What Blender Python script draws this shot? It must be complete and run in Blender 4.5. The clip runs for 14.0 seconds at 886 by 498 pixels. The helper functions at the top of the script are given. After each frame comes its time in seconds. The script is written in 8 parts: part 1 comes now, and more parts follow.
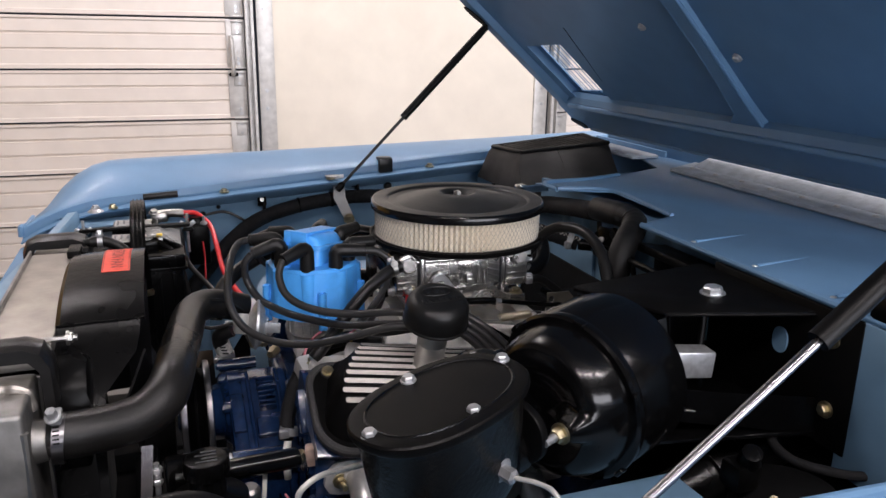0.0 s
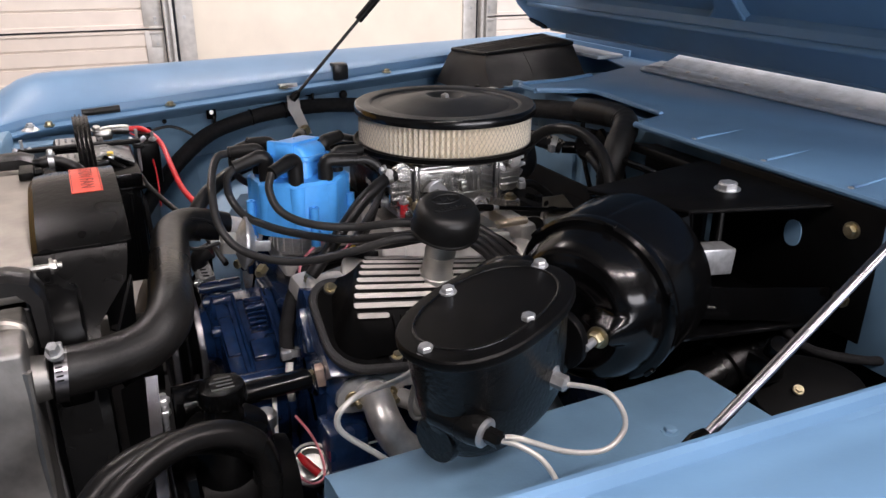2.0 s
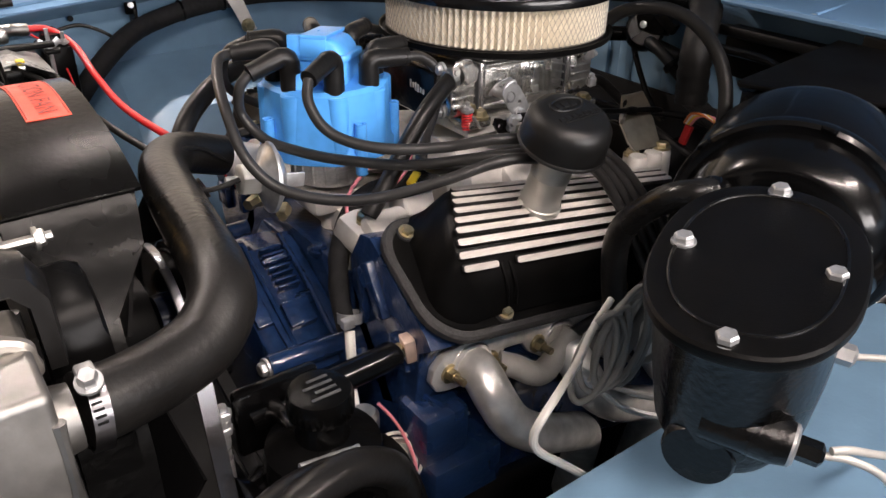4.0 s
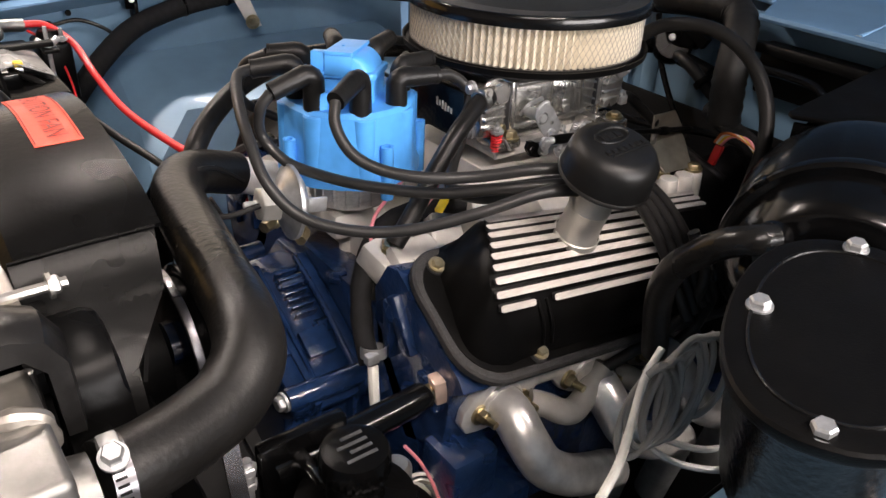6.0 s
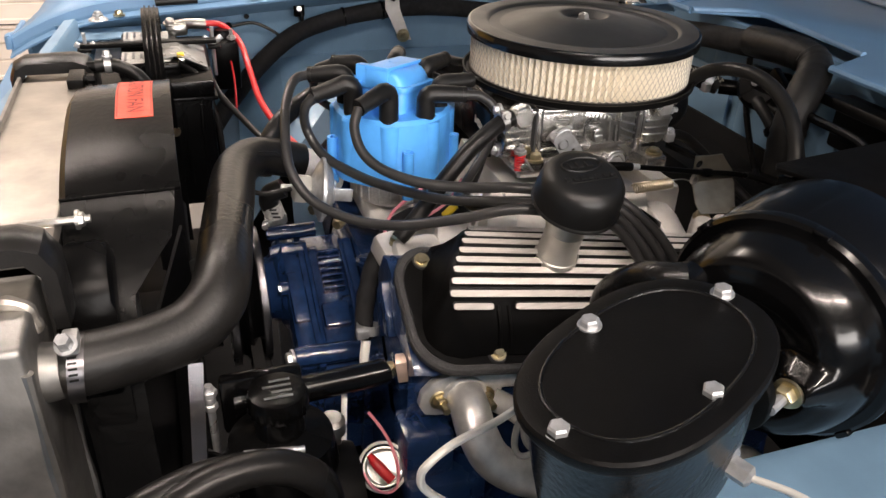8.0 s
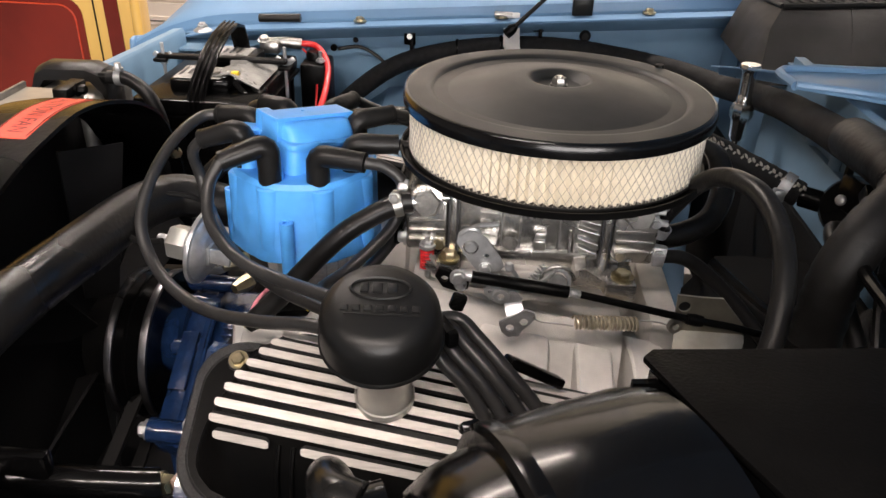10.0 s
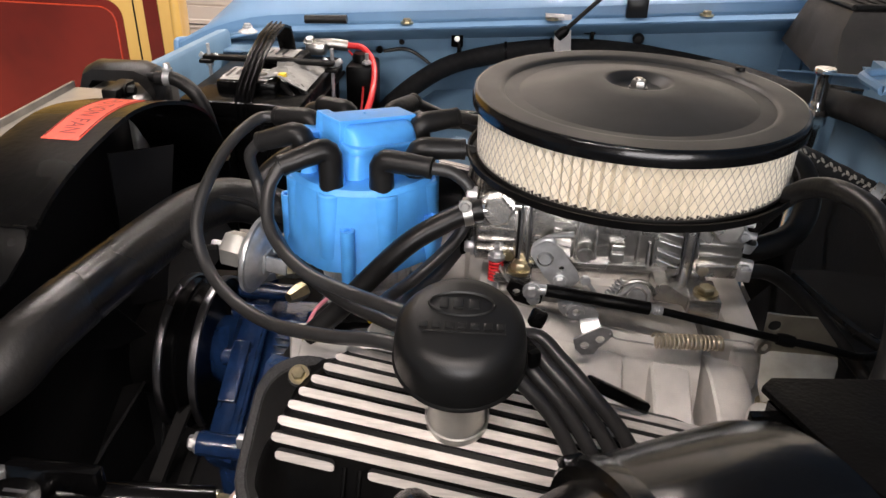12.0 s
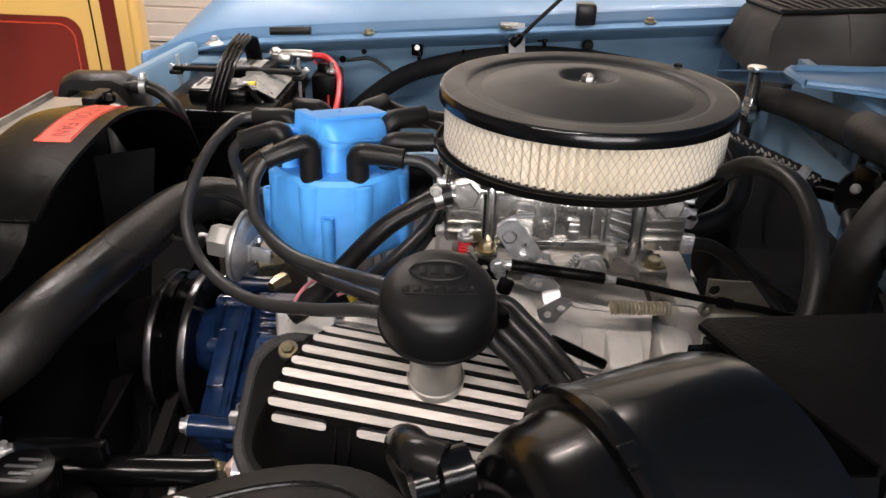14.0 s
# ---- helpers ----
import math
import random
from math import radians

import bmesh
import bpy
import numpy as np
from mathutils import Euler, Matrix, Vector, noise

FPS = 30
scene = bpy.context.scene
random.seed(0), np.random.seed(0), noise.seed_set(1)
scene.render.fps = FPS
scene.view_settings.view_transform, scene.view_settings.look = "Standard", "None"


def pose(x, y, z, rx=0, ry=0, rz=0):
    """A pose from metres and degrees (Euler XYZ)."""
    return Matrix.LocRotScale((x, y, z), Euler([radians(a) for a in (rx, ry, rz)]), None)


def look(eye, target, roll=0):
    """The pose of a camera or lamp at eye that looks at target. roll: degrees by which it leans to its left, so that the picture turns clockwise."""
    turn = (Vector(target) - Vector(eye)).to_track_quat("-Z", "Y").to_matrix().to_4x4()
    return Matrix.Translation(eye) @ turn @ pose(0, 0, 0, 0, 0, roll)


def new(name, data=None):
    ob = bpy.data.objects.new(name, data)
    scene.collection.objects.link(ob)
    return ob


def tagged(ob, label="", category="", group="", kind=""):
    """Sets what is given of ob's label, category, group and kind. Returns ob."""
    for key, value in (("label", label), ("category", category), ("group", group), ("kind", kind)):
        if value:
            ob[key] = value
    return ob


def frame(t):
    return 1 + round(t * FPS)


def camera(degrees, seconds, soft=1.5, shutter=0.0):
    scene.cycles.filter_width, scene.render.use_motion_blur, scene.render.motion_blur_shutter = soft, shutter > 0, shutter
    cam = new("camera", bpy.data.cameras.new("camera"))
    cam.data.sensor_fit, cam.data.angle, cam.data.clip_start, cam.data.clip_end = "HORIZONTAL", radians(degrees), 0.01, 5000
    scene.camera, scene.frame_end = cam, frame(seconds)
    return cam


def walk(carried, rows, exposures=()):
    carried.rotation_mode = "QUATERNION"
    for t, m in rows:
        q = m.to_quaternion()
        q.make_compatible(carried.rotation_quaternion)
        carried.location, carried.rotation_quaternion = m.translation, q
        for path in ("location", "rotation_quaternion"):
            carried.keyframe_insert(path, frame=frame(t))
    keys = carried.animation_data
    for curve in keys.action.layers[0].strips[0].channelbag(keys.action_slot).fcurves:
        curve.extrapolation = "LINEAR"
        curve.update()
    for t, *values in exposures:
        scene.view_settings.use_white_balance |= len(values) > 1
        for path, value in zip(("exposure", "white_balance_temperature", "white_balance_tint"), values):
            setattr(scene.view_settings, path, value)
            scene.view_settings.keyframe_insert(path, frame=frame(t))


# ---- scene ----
cam = camera(60.0, 14.0)
PATH = [
    (0, (-0.401, -1.042, 1.329), (0.258, 0.767, 0.788), 0.9),
    (0.5, (-0.442, -1.019, 1.321), (0.252, 0.759, 0.723), 1.0),
    (1, (-0.461, -1.014, 1.319), (0.269, 0.731, 0.67), 1.2),
    (1.5, (-0.473, -0.999, 1.317), (0.299, 0.709, 0.622), 1.0),
    (2, (-0.482, -0.966, 1.308), (0.343, 0.693, 0.556), 0.6),
    (2.5, (-0.542, -0.826, 1.285), (0.382, 0.749, 0.469), 0.9),
    (3, (-0.566, -0.755, 1.272), (0.414, 0.757, 0.403), 0.8),
    (3.2, (-0.562, -0.738, 1.263), (0.437, 0.744, 0.366), 0.7),
    (5.3, (-0.586, -0.599, 1.236), (0.493, 0.742, 0.217), 2.6),
    (5.5, (-0.585, -0.601, 1.242), (0.493, 0.741, 0.224), 2.7),
    (6, (-0.57, -0.599, 1.259), (0.497, 0.757, 0.246), 2.9),
    (6.5, (-0.556, -0.608, 1.277), (0.473, 0.783, 0.276), 3.0),
    (7, (-0.544, -0.629, 1.297), (0.404, 0.825, 0.303), 3.1),
    (7.5, (-0.49, -0.695, 1.296), (0.291, 0.856, 0.303), 2.7),
    (8, (-0.426, -0.76, 1.294), (0.161, 0.872, 0.296), 2.6),
    (8.5, (-0.285, -0.719, 1.301), (0.063, 0.982, 0.307), 2.8),
    (8.7, (-0.222, -0.704, 1.302), (0.034, 1.014, 0.309), 2.9),
    (10.8, (-0.04, -0.6, 1.274), (-0.201, 1.145, 0.31), 1.6),
    (11, (-0.045, -0.603, 1.276), (-0.2, 1.142, 0.312), 1.7),
    (11.5, (-0.065, -0.603, 1.274), (-0.225, 1.143, 0.312), 1.8),
    (12, (-0.087, -0.593, 1.27), (-0.261, 1.152, 0.307), 1.8),
    (12.5, (-0.092, -0.597, 1.264), (-0.266, 1.148, 0.302), 1.7),
    (13, (-0.09, -0.618, 1.266), (-0.244, 1.131, 0.31), 1.6),
    (13.5, (-0.085, -0.643, 1.269), (-0.199, 1.118, 0.329), 1.6),
    (14, (-0.092, -0.656, 1.274), (-0.164, 1.114, 0.346), 1.7),
]
walk(cam, [(t, look(eye, target, roll)) for t, eye, target, roll in PATH],
     ((0.0, -0.18, 6350, 14), (2.0, 0.03, 6500, 14), (3.2, 0.45, 7050, 14), (5.3, 0.74, 7000, 13), (8.7, 0.58, 7250, 12), (10.8, 0.47, 6950, 12), (14.0, 0.40, 6850, 12)))

# ---- light: a closed workshop under ceiling tubes ----
world = bpy.data.worlds.new("world")
scene.world = world
world.use_nodes = True
world.node_tree.nodes["Background"].inputs[0].default_value = (0.75, 0.82, 1.0, 1)
world.node_tree.nodes["Background"].inputs[1].default_value = 0.03
scene.view_settings.exposure = 0.0


# ---- materials ----
def material(name, color, rough=0.5, metal=0.0, coat=0.0, grain=60.0, vary=0.15, bump=0.0, bump_scale=400.0, stain_shade=0.0, spec=0.5,
             stain_shade_color=None, rough_vary=0.12, stretch=(1, 1, 1)):
    """A principled surface with colour, gloss and relief varied at two scales, in metres."""
    m = bpy.data.materials.new(name)
    m.use_nodes = True
    nt = m.node_tree
    b = nt.nodes["Principled BSDF"]
    tc = nt.nodes.new("ShaderNodeTexCoord")
    mp = nt.nodes.new("ShaderNodeMapping")
    mp.inputs["Scale"].default_value = stretch
    nt.links.new(tc.outputs["Object"], mp.inputs[0])
    n1 = nt.nodes.new("ShaderNodeTexNoise")
    n1.inputs["Scale"].default_value, n1.inputs["Detail"].default_value = grain, 6
    n2 = nt.nodes.new("ShaderNodeTexNoise")
    n2.inputs["Scale"].default_value, n2.inputs["Detail"].default_value = grain / 9, 4
    for n in (n1, n2):
        nt.links.new(mp.outputs[0], n.inputs["Vector"])
    r1 = nt.nodes.new("ShaderNodeMapRange")
    r1.inputs["From Min"].default_value, r1.inputs["From Max"].default_value = 0.3, 0.7
    r1.inputs["To Min"].default_value, r1.inputs["To Max"].default_value = 1 - vary, 1 + vary
    nt.links.new(n1.outputs["Fac"], r1.inputs["Value"])
    mul = nt.nodes.new("ShaderNodeVectorMath")
    mul.operation = "SCALE"
    mul.inputs[0].default_value = color
    nt.links.new(r1.outputs[0], mul.inputs["Scale"])
    col = mul.outputs[0]
    if stain_shade:
        ramp = nt.nodes.new("ShaderNodeMapRange")
        ramp.inputs["From Min"].default_value, ramp.inputs["From Max"].default_value = 0.5, 0.75
        ramp.inputs["To Max"].default_value = stain_shade
        nt.links.new(n2.outputs["Fac"], ramp.inputs["Value"])
        mix = nt.nodes.new("ShaderNodeMix")
        mix.data_type = "RGBA"
        mix.inputs[7].default_value = (*(stain_shade_color or [c * 0.45 for c in color]), 1)
        nt.links.new(ramp.outputs[0], mix.inputs[0])
        nt.links.new(col, mix.inputs[6])
        col = mix.outputs[2]
    nt.links.new(col, b.inputs["Base Color"])
    r2 = nt.nodes.new("ShaderNodeMapRange")
    r2.inputs["From Min"].default_value, r2.inputs["From Max"].default_value = 0.3, 0.7
    r2.inputs["To Min"].default_value, r2.inputs["To Max"].default_value = max(rough * (1 - rough_vary * 2), 0.02), min(rough * (1 + rough_vary * 2), 1)
    nt.links.new(n2.outputs["Fac"], r2.inputs["Value"])
    nt.links.new(r2.outputs[0], b.inputs["Roughness"])
    b.inputs["Metallic"].default_value = metal
    b.inputs["Coat Weight"].default_value = coat
    b.inputs["Coat Roughness"].default_value = 0.06
    b.inputs["Specular IOR Level"].default_value = spec
    if bump:
        n3 = nt.nodes.new("ShaderNodeTexNoise")
        n3.inputs["Scale"].default_value, n3.inputs["Detail"].default_value = bump_scale, 3
        nt.links.new(mp.outputs[0], n3.inputs["Vector"])
        bp = nt.nodes.new("ShaderNodeBump")
        bp.inputs["Strength"].default_value, bp.inputs["Distance"].default_value = bump, 0.0012
        nt.links.new(n3.outputs["Fac"], bp.inputs["Height"])
        nt.links.new(bp.outputs[0], b.inputs["Normal"])
    return m


PAINT = material("blue_car_paint", (0.124, 0.245, 0.400), 0.46, 0.0, 0.06, 14, 0.06, 0.06, 260, spec=0.35)
# The car paint again, brightened in colour for light missing on inner panels.
PAINT_LIFTED = material("blue_car_paint_lifted", (0.155, 0.275, 0.400), 0.45, 0.0, 0.1, 20, 0.08, 0.12, 300, 0.12, spec=0.4)
ENGINE_BLUE = material("dark_blue_engine_enamel", (0.0080, 0.0245, 0.076), 0.25, 0.0, 0.6, 60, 0.3, 0.8, 150, 0.25, spec=0.5)
CAP_BLUE = material("bright_blue_plastic", (0.070, 0.345, 0.82), 0.42, 0.0, 0.0, 80, 0.07, 0.12, 900, 0.10)
BLACK_GLOSS = material("gloss_black_paint", (0.0022, 0.0022, 0.0024), 0.20, 0.0, 0.12, 40, 0.2, 0.14, 120, spec=0.26)
BLACK_SATIN = material("satin_black_powder_coat", (0.0028, 0.0027, 0.0027), 0.42, 0.0, 0.0, 90, 0.2, 0.2, 900, spec=0.11)
GRAINED = material("grained_black_plastic", (0.0065, 0.0063, 0.0062), 0.55, 0.0, 0.0, 90, 0.3, 0.5, 900, 0.2, spec=0.22)
BLACK_MATT = material("matt_black_paint", (0.0026, 0.0025, 0.0025), 0.55, 0.0, 0.0, 60, 0.3, 0.35, 500, 0.2, spec=0.055)
BLACK_CAST = material("black_enamelled_casting", (0.0028, 0.0028, 0.0029), 0.27, 0.0, 0.0, 60, 0.2, 0.5, 220, spec=0.3)
BLACK_LID = material("satin_black_lid", (0.017, 0.0167, 0.0158), 0.47, 0.0, 0.0, 90, 0.12, 0.1, 900, spec=0.5)
BLACK_CAP = material("black_powder_coat_cap", (0.006, 0.006, 0.006), 0.42, 0.0, 0.0, 90, 0.15, 0.12, 1100, spec=0.32)
CRINKLE = material("crinkled_film", (0.22, 0.22, 0.21), 0.3, 0.0, 0.0, 60, 0.3, 0.8, 160)
BLACK_PLASTIC = material("black_plastic", (0.0024, 0.0024, 0.0025), 0.28, 0.0, 0.0, 40, 0.3, 0.3, 110, 0.25, spec=0.10, rough_vary=0.25)
RUBBER = material("black_rubber", (0.0085, 0.0083, 0.0083), 0.36, 0.0, 0.0, 30, 0.3, 0.35, 160, 0.25, spec=0.25, stain_shade_color=(0.016, 0.016, 0.016), rough_vary=0.25)
WIRE = material("graphite_wire_jacket", (0.021, 0.0205, 0.0205), 0.36, 0.0, 0.0, 60, 0.2, 0.1, 500, spec=0.4)
LOOM = material("braided_loom", (0.010, 0.010, 0.011), 0.75, 0.0, 0.0, 120, 0.4, 0.8, 1300, spec=0.3)
ALU_CAST = material("cast_aluminium", (0.71, 0.685, 0.655), 0.48, 0.22, 0.0, 60, 0.10, 0.35, 900, 0.2)
ALU_POLISH = material("polished_aluminium", (0.72, 0.72, 0.71), 0.2, 1.0, 0.0, 60, 0.1, 0.25, 200)
ALU_FIN = material("brushed_aluminium_fin", (0.66, 0.62, 0.58), 0.55, 0.2, 0.0, 500, 0.14, 0.3, 600, 0.15, spec=0.3, stretch=(0.08, 1, 1))
ALU_RAD = material("milled_aluminium_sheet", (0.25, 0.243, 0.232), 0.46, 0.9, 0.0, 30, 0.3, 0.5, 80, 0.5)
# Darker blotches in the colour imitate dark reflections on the polished casting.
CARB = material("tumble_polished_casting", (0.66, 0.645, 0.615), 0.24, 0.93, 0.0, 70, 0.3, 0.16, 700, 0.45, stain_shade_color=(0.28, 0.27, 0.255))
ZINC = material("zinc_plated_steel", (0.50, 0.51, 0.52), 0.36, 0.72, 0.0, 120, 0.2, 0.12, 700, 0.2, stain_shade_color=(0.30, 0.30, 0.29))
GOLD = material("yellow_passivated_zinc", (0.50, 0.43, 0.28), 0.36, 1.0, 0.0, 90, 0.3, 0.08, 700)
STEEL = material("bare_header_steel", (0.42, 0.41, 0.39), 0.38, 1.0, 0.0, 60, 0.2, 0.15, 300, 0.3)
HEADER = material("satin_stainless", (0.74, 0.725, 0.70), 0.34, 0.70, 0.0, 60, 0.2, 0.1, 300, 0.35, stain_shade_color=(0.54, 0.52, 0.48))
HOSE = material("worn_black_hose_rubber", (0.0060, 0.0056, 0.0053), 0.33, 0.0, 0.0, 30, 0.4, 0.35, 220, 0.4, spec=0.36, stain_shade_color=(0.016, 0.015, 0.014), rough_vary=0.3)
ROD = material("dull_steel_rod", (0.20, 0.195, 0.205), 0.30, 1.0, 0.0, 90, 0.1)
GREY_FLANGE = material("grey_textured_flange", (0.040, 0.040, 0.041), 0.55, 0.1, 0.0, 900, 0.5, 0.8, 1600, spec=0.35)
PAPER = material("cream_filter_paper", (0.71, 0.64, 0.52), 0.9, 0.0, 0.0, 150, 0.05, 0.3, 700, 0.08, spec=0.2)
MESH_WIRE = material("galvanised_wire", (0.34, 0.32, 0.28), 0.5, 0.3, 0.0, 90, 0.1)
RED = material("red_cable", (0.62, 0.02, 0.025), 0.35, 0.0, 0.0, 60, 0.1)
STICKER = material("red_orange_sticker", (0.80, 0.075, 0.04), 0.5, 0.0, 0.0, 200, 0.08, 0.1, 700)
INK = material("dark_red_ink", (0.22, 0.022, 0.016), 0.6)
INK_BLACK = material("black_ink", (0.02, 0.02, 0.02), 0.6)
LABEL = material("worn_label_paper", (0.42, 0.41, 0.39), 0.5, 0.0, 0.0, 240, 0.35, 0.1, 300, 0.8, stain_shade_color=(0.05, 0.05, 0.05))
WHITE = material("white_plastic", (0.75, 0.74, 0.70), 0.45, 0.0, 0.0, 90, 0.05)
LINE = material("tinned_brake_line", (0.62, 0.61, 0.58), 0.42, 0.25, 0.0, 60, 0.08)
SPRING = material("dull_spring_steel", (0.58, 0.51, 0.39), 0.33, 0.8, 0.0, 90, 0.1)
BRACKET = material("zinc_dull_sheet", (0.36, 0.34, 0.285), 0.36, 0.85, 0.0, 40, 0.25, 0.15, 300, 0.5, stain_shade_color=(0.17, 0.13, 0.08))
# For the unseen side and rear walls; dark to lower reflections in black parts.
WALL_GREY = material("dark_unseen_wall", (0.16, 0.155, 0.15), 0.85, 0.0, 0.0, 6, 0.1, 0.3, 60, 0.2)
NECK = material("satin_zinc_tube", (0.62, 0.61, 0.57), 0.4, 0.75, 0.0, 40, 0.12, 0.1, 300, 0.2)
# The radiator's aluminium, paler and creamier: the wall's reflection put into colour.
ALU_TOP = material("lightened_radiator_aluminium", (0.38, 0.355, 0.32), 0.50, 0.85, 0.0, 30, 0.15, 0.3, 90, 0.3)
YELLOW = material("yellow_plastic", (0.8, 0.55, 0.03), 0.5)
PINK = material("pink_wire", (0.75, 0.25, 0.30), 0.45)
WALL = material("painted_wall", (0.72, 0.67, 0.58), 0.8, 0.0, 0.0, 6, 0.05, 0.3, 60, 0.15, stain_shade_color=(0.58, 0.50, 0.42))
DOOR_W = material("cream_door_enamel", (0.76, 0.70, 0.64), 0.55, 0.0, 0.0, 8, 0.05, 0.15, 60, 0.1, stain_shade_color=(0.62, 0.54, 0.46))
TRACK = material("galvanised_track", (0.58, 0.57, 0.55), 0.5, 0.6, 0.0, 30, 0.12, 0.2, 90, 0.2)
CONCRETE = material("grey_concrete", (0.13, 0.125, 0.12), 0.75, 0.0, 0.0, 5, 0.15, 0.4, 90, 0.3)
# The ceiling is unseen; its dark colour limits bounce and reflections.
CEIL = material("dark_unseen_ceiling", (0.10, 0.10, 0.10), 0.85, 0.0, 0.0, 5, 0.1)
# Near-black for underbody parts, and for sheets that stand in for shade.
DARK = material("dark_underbody_and_shade", (0.003, 0.003, 0.0035), 0.7, 0.0, 0.0, 20, 0.3, 0.3, 80, spec=0.2)
SEALER = material("grey_white_weatherstrip", (0.37, 0.42, 0.47), 0.5, 0.0, 0.0, 40, 0.2, 0.8, 120, 0.5, stain_shade_color=(0.24, 0.29, 0.35))
VAN_YELLOW = material("ochre_yellow_paint", (0.62, 0.38, 0.10), 0.3, 0.0, 0.4, 6, 0.05)
# Lighter orange blotches in the red imitate reflections on the gloss.
VAN_RED = material("deep_red_paint", (0.125, 0.011, 0.007), 0.25, 0.0, 0.4, 3, 0.4, 0.0, 0, 0.6, stain_shade_color=(0.21, 0.030, 0.010))
VAN_LINE = material("red_pinstripe", (0.5, 0.05, 0.02), 0.35)
GREYBLACK = material("grey_black_letter", (0.05, 0.05, 0.055), 0.4)


# ---- mesh helpers ----
BASE = {}


def thing(name, at, label, category, group="", kind=""):
    ob = new(name)
    ob.empty_display_size = 0.02
    ob.location = at
    BASE[ob.name] = Vector(at)
    return tagged(ob, label, category, group, kind)


def part(name, bm, mat, parent=None, label="", angle=35):
    """Links a bmesh, given in world places, as one mesh under its thing or part."""
    me = bpy.data.meshes.new(name)
    base = BASE[parent.name] if parent else Vector((0, 0, 0))
    bmesh.ops.translate(bm, verts=bm.verts, vec=-base)
    bmesh.ops.recalc_face_normals(bm, faces=bm.faces)
    bm.to_mesh(me)
    bm.free()
    me.polygons.foreach_set("use_smooth", [True] * len(me.polygons))
    me.set_sharp_from_angle(angle=radians(angle))
    me.materials.append(mat)
    ob = new(name, me)
    if parent:
        ob.parent = parent
    BASE[ob.name] = base
    return tagged(ob, label)


def axis(p, d, up=(0, 0, 1), spin=0):
    """A pose at p whose local z looks along d."""
    q = Vector(d).normalized().to_track_quat("Z", "Y")
    return Matrix.Translation(p) @ q.to_matrix().to_4x4() @ Matrix.Rotation(radians(spin), 4, "Z")


def join(*bms):
    out = bms[0]
    for b in bms[1:]:
        me = bpy.data.meshes.new("tmp")
        b.to_mesh(me)
        b.free()
        out.from_mesh(me)
        bpy.data.meshes.remove(me)
    return out


def box(c, s, bev=0.0, m=None, seg=2):
    bm = bmesh.new()
    bmesh.ops.create_cube(bm, size=1)
    bmesh.ops.scale(bm, vec=s, verts=bm.verts)
    if bev:
        bmesh.ops.bevel(bm, geom=list(bm.edges), offset=bev, segments=seg, affect="EDGES", profile=0.5)
    bmesh.ops.transform(bm, matrix=Matrix.Translation(c) @ (m or Matrix()), verts=bm.verts)
    return bm


def lathe(prof, m=None, seg=40, close=False):
    """Turns a profile of (radius, height) about local z."""
    bm = bmesh.new()
    rings = []
    for r, h in prof:
        if r < 1e-6:
            rings.append([bm.verts.new((0, 0, h))])
        else:
            rings.append([bm.verts.new((r * math.cos(2 * math.pi * k / seg), r * math.sin(2 * math.pi * k / seg), h)) for k in range(seg)])
    pairs = list(zip(rings, rings[1:])) + ([(rings[-1], rings[0])] if close else [])
    for a, b in pairs:
        for k in range(seg):
            q = [a[k % len(a)], a[(k + 1) % len(a)], b[(k + 1) % len(b)], b[k % len(b)]]
            q = list(dict.fromkeys(q))
            if len(q) > 2:
                bm.faces.new(q)
    if m:
        bmesh.ops.transform(bm, matrix=m, verts=bm.verts)
    return bm


def spline(pts, n=6):
    """Points on a smooth curve through pts."""
    p = [Vector(v) for v in pts]
    p = [2 * p[0] - p[1]] + p + [2 * p[-1] - p[-2]]
    out = []
    for i in range(1, len(p) - 2):
        for k in range(n):
            t = k / n
            a, b, c, d = p[i - 1:i + 3]
            out.append(0.5 * (2 * b + (c - a) * t + (2 * a - 5 * b + 4 * c - d) * t * t + (3 * b - a - 3 * c + d) * t ** 3))
    return out + [p[-2]]


def tube(pts, r, seg=10, n=6, caps=True, rib=0.0, pitch=0.0):
    """A round hose or wire along a smooth curve; rib and pitch: a ribbed or spiralled skin."""
    path = spline(pts, n) if n > 1 else [Vector(v) for v in pts]
    bm = bmesh.new()
    rings, side, run = [], None, 0.0
    for i, p in enumerate(path):
        d = (path[min(i + 1, len(path) - 1)] - path[max(i - 1, 0)]).normalized()
        side = (d.orthogonal() if side is None else side - d * side.dot(d)).normalized()
        up = d.cross(side)
        run += (p - path[i - 1]).length if i else 0
        f = i / (len(path) - 1)
        rr = r if not isinstance(r, (tuple, list)) else float(np.interp(f, np.linspace(0, 1, len(r)), r))
        if rib:
            rr *= 1 + rib * math.sin(2 * math.pi * run / pitch)
        rings.append([bm.verts.new(p + rr * (math.cos(2 * math.pi * k / seg) * side + math.sin(2 * math.pi * k / seg) * up)) for k in range(seg)])
    for a, b in zip(rings, rings[1:]):
        for k in range(seg):
            bm.faces.new((a[k], a[(k + 1) % seg], b[(k + 1) % seg], b[k]))
    if caps:
        bm.faces.new(rings[0][::-1])
        bm.faces.new(rings[-1])
    return bm


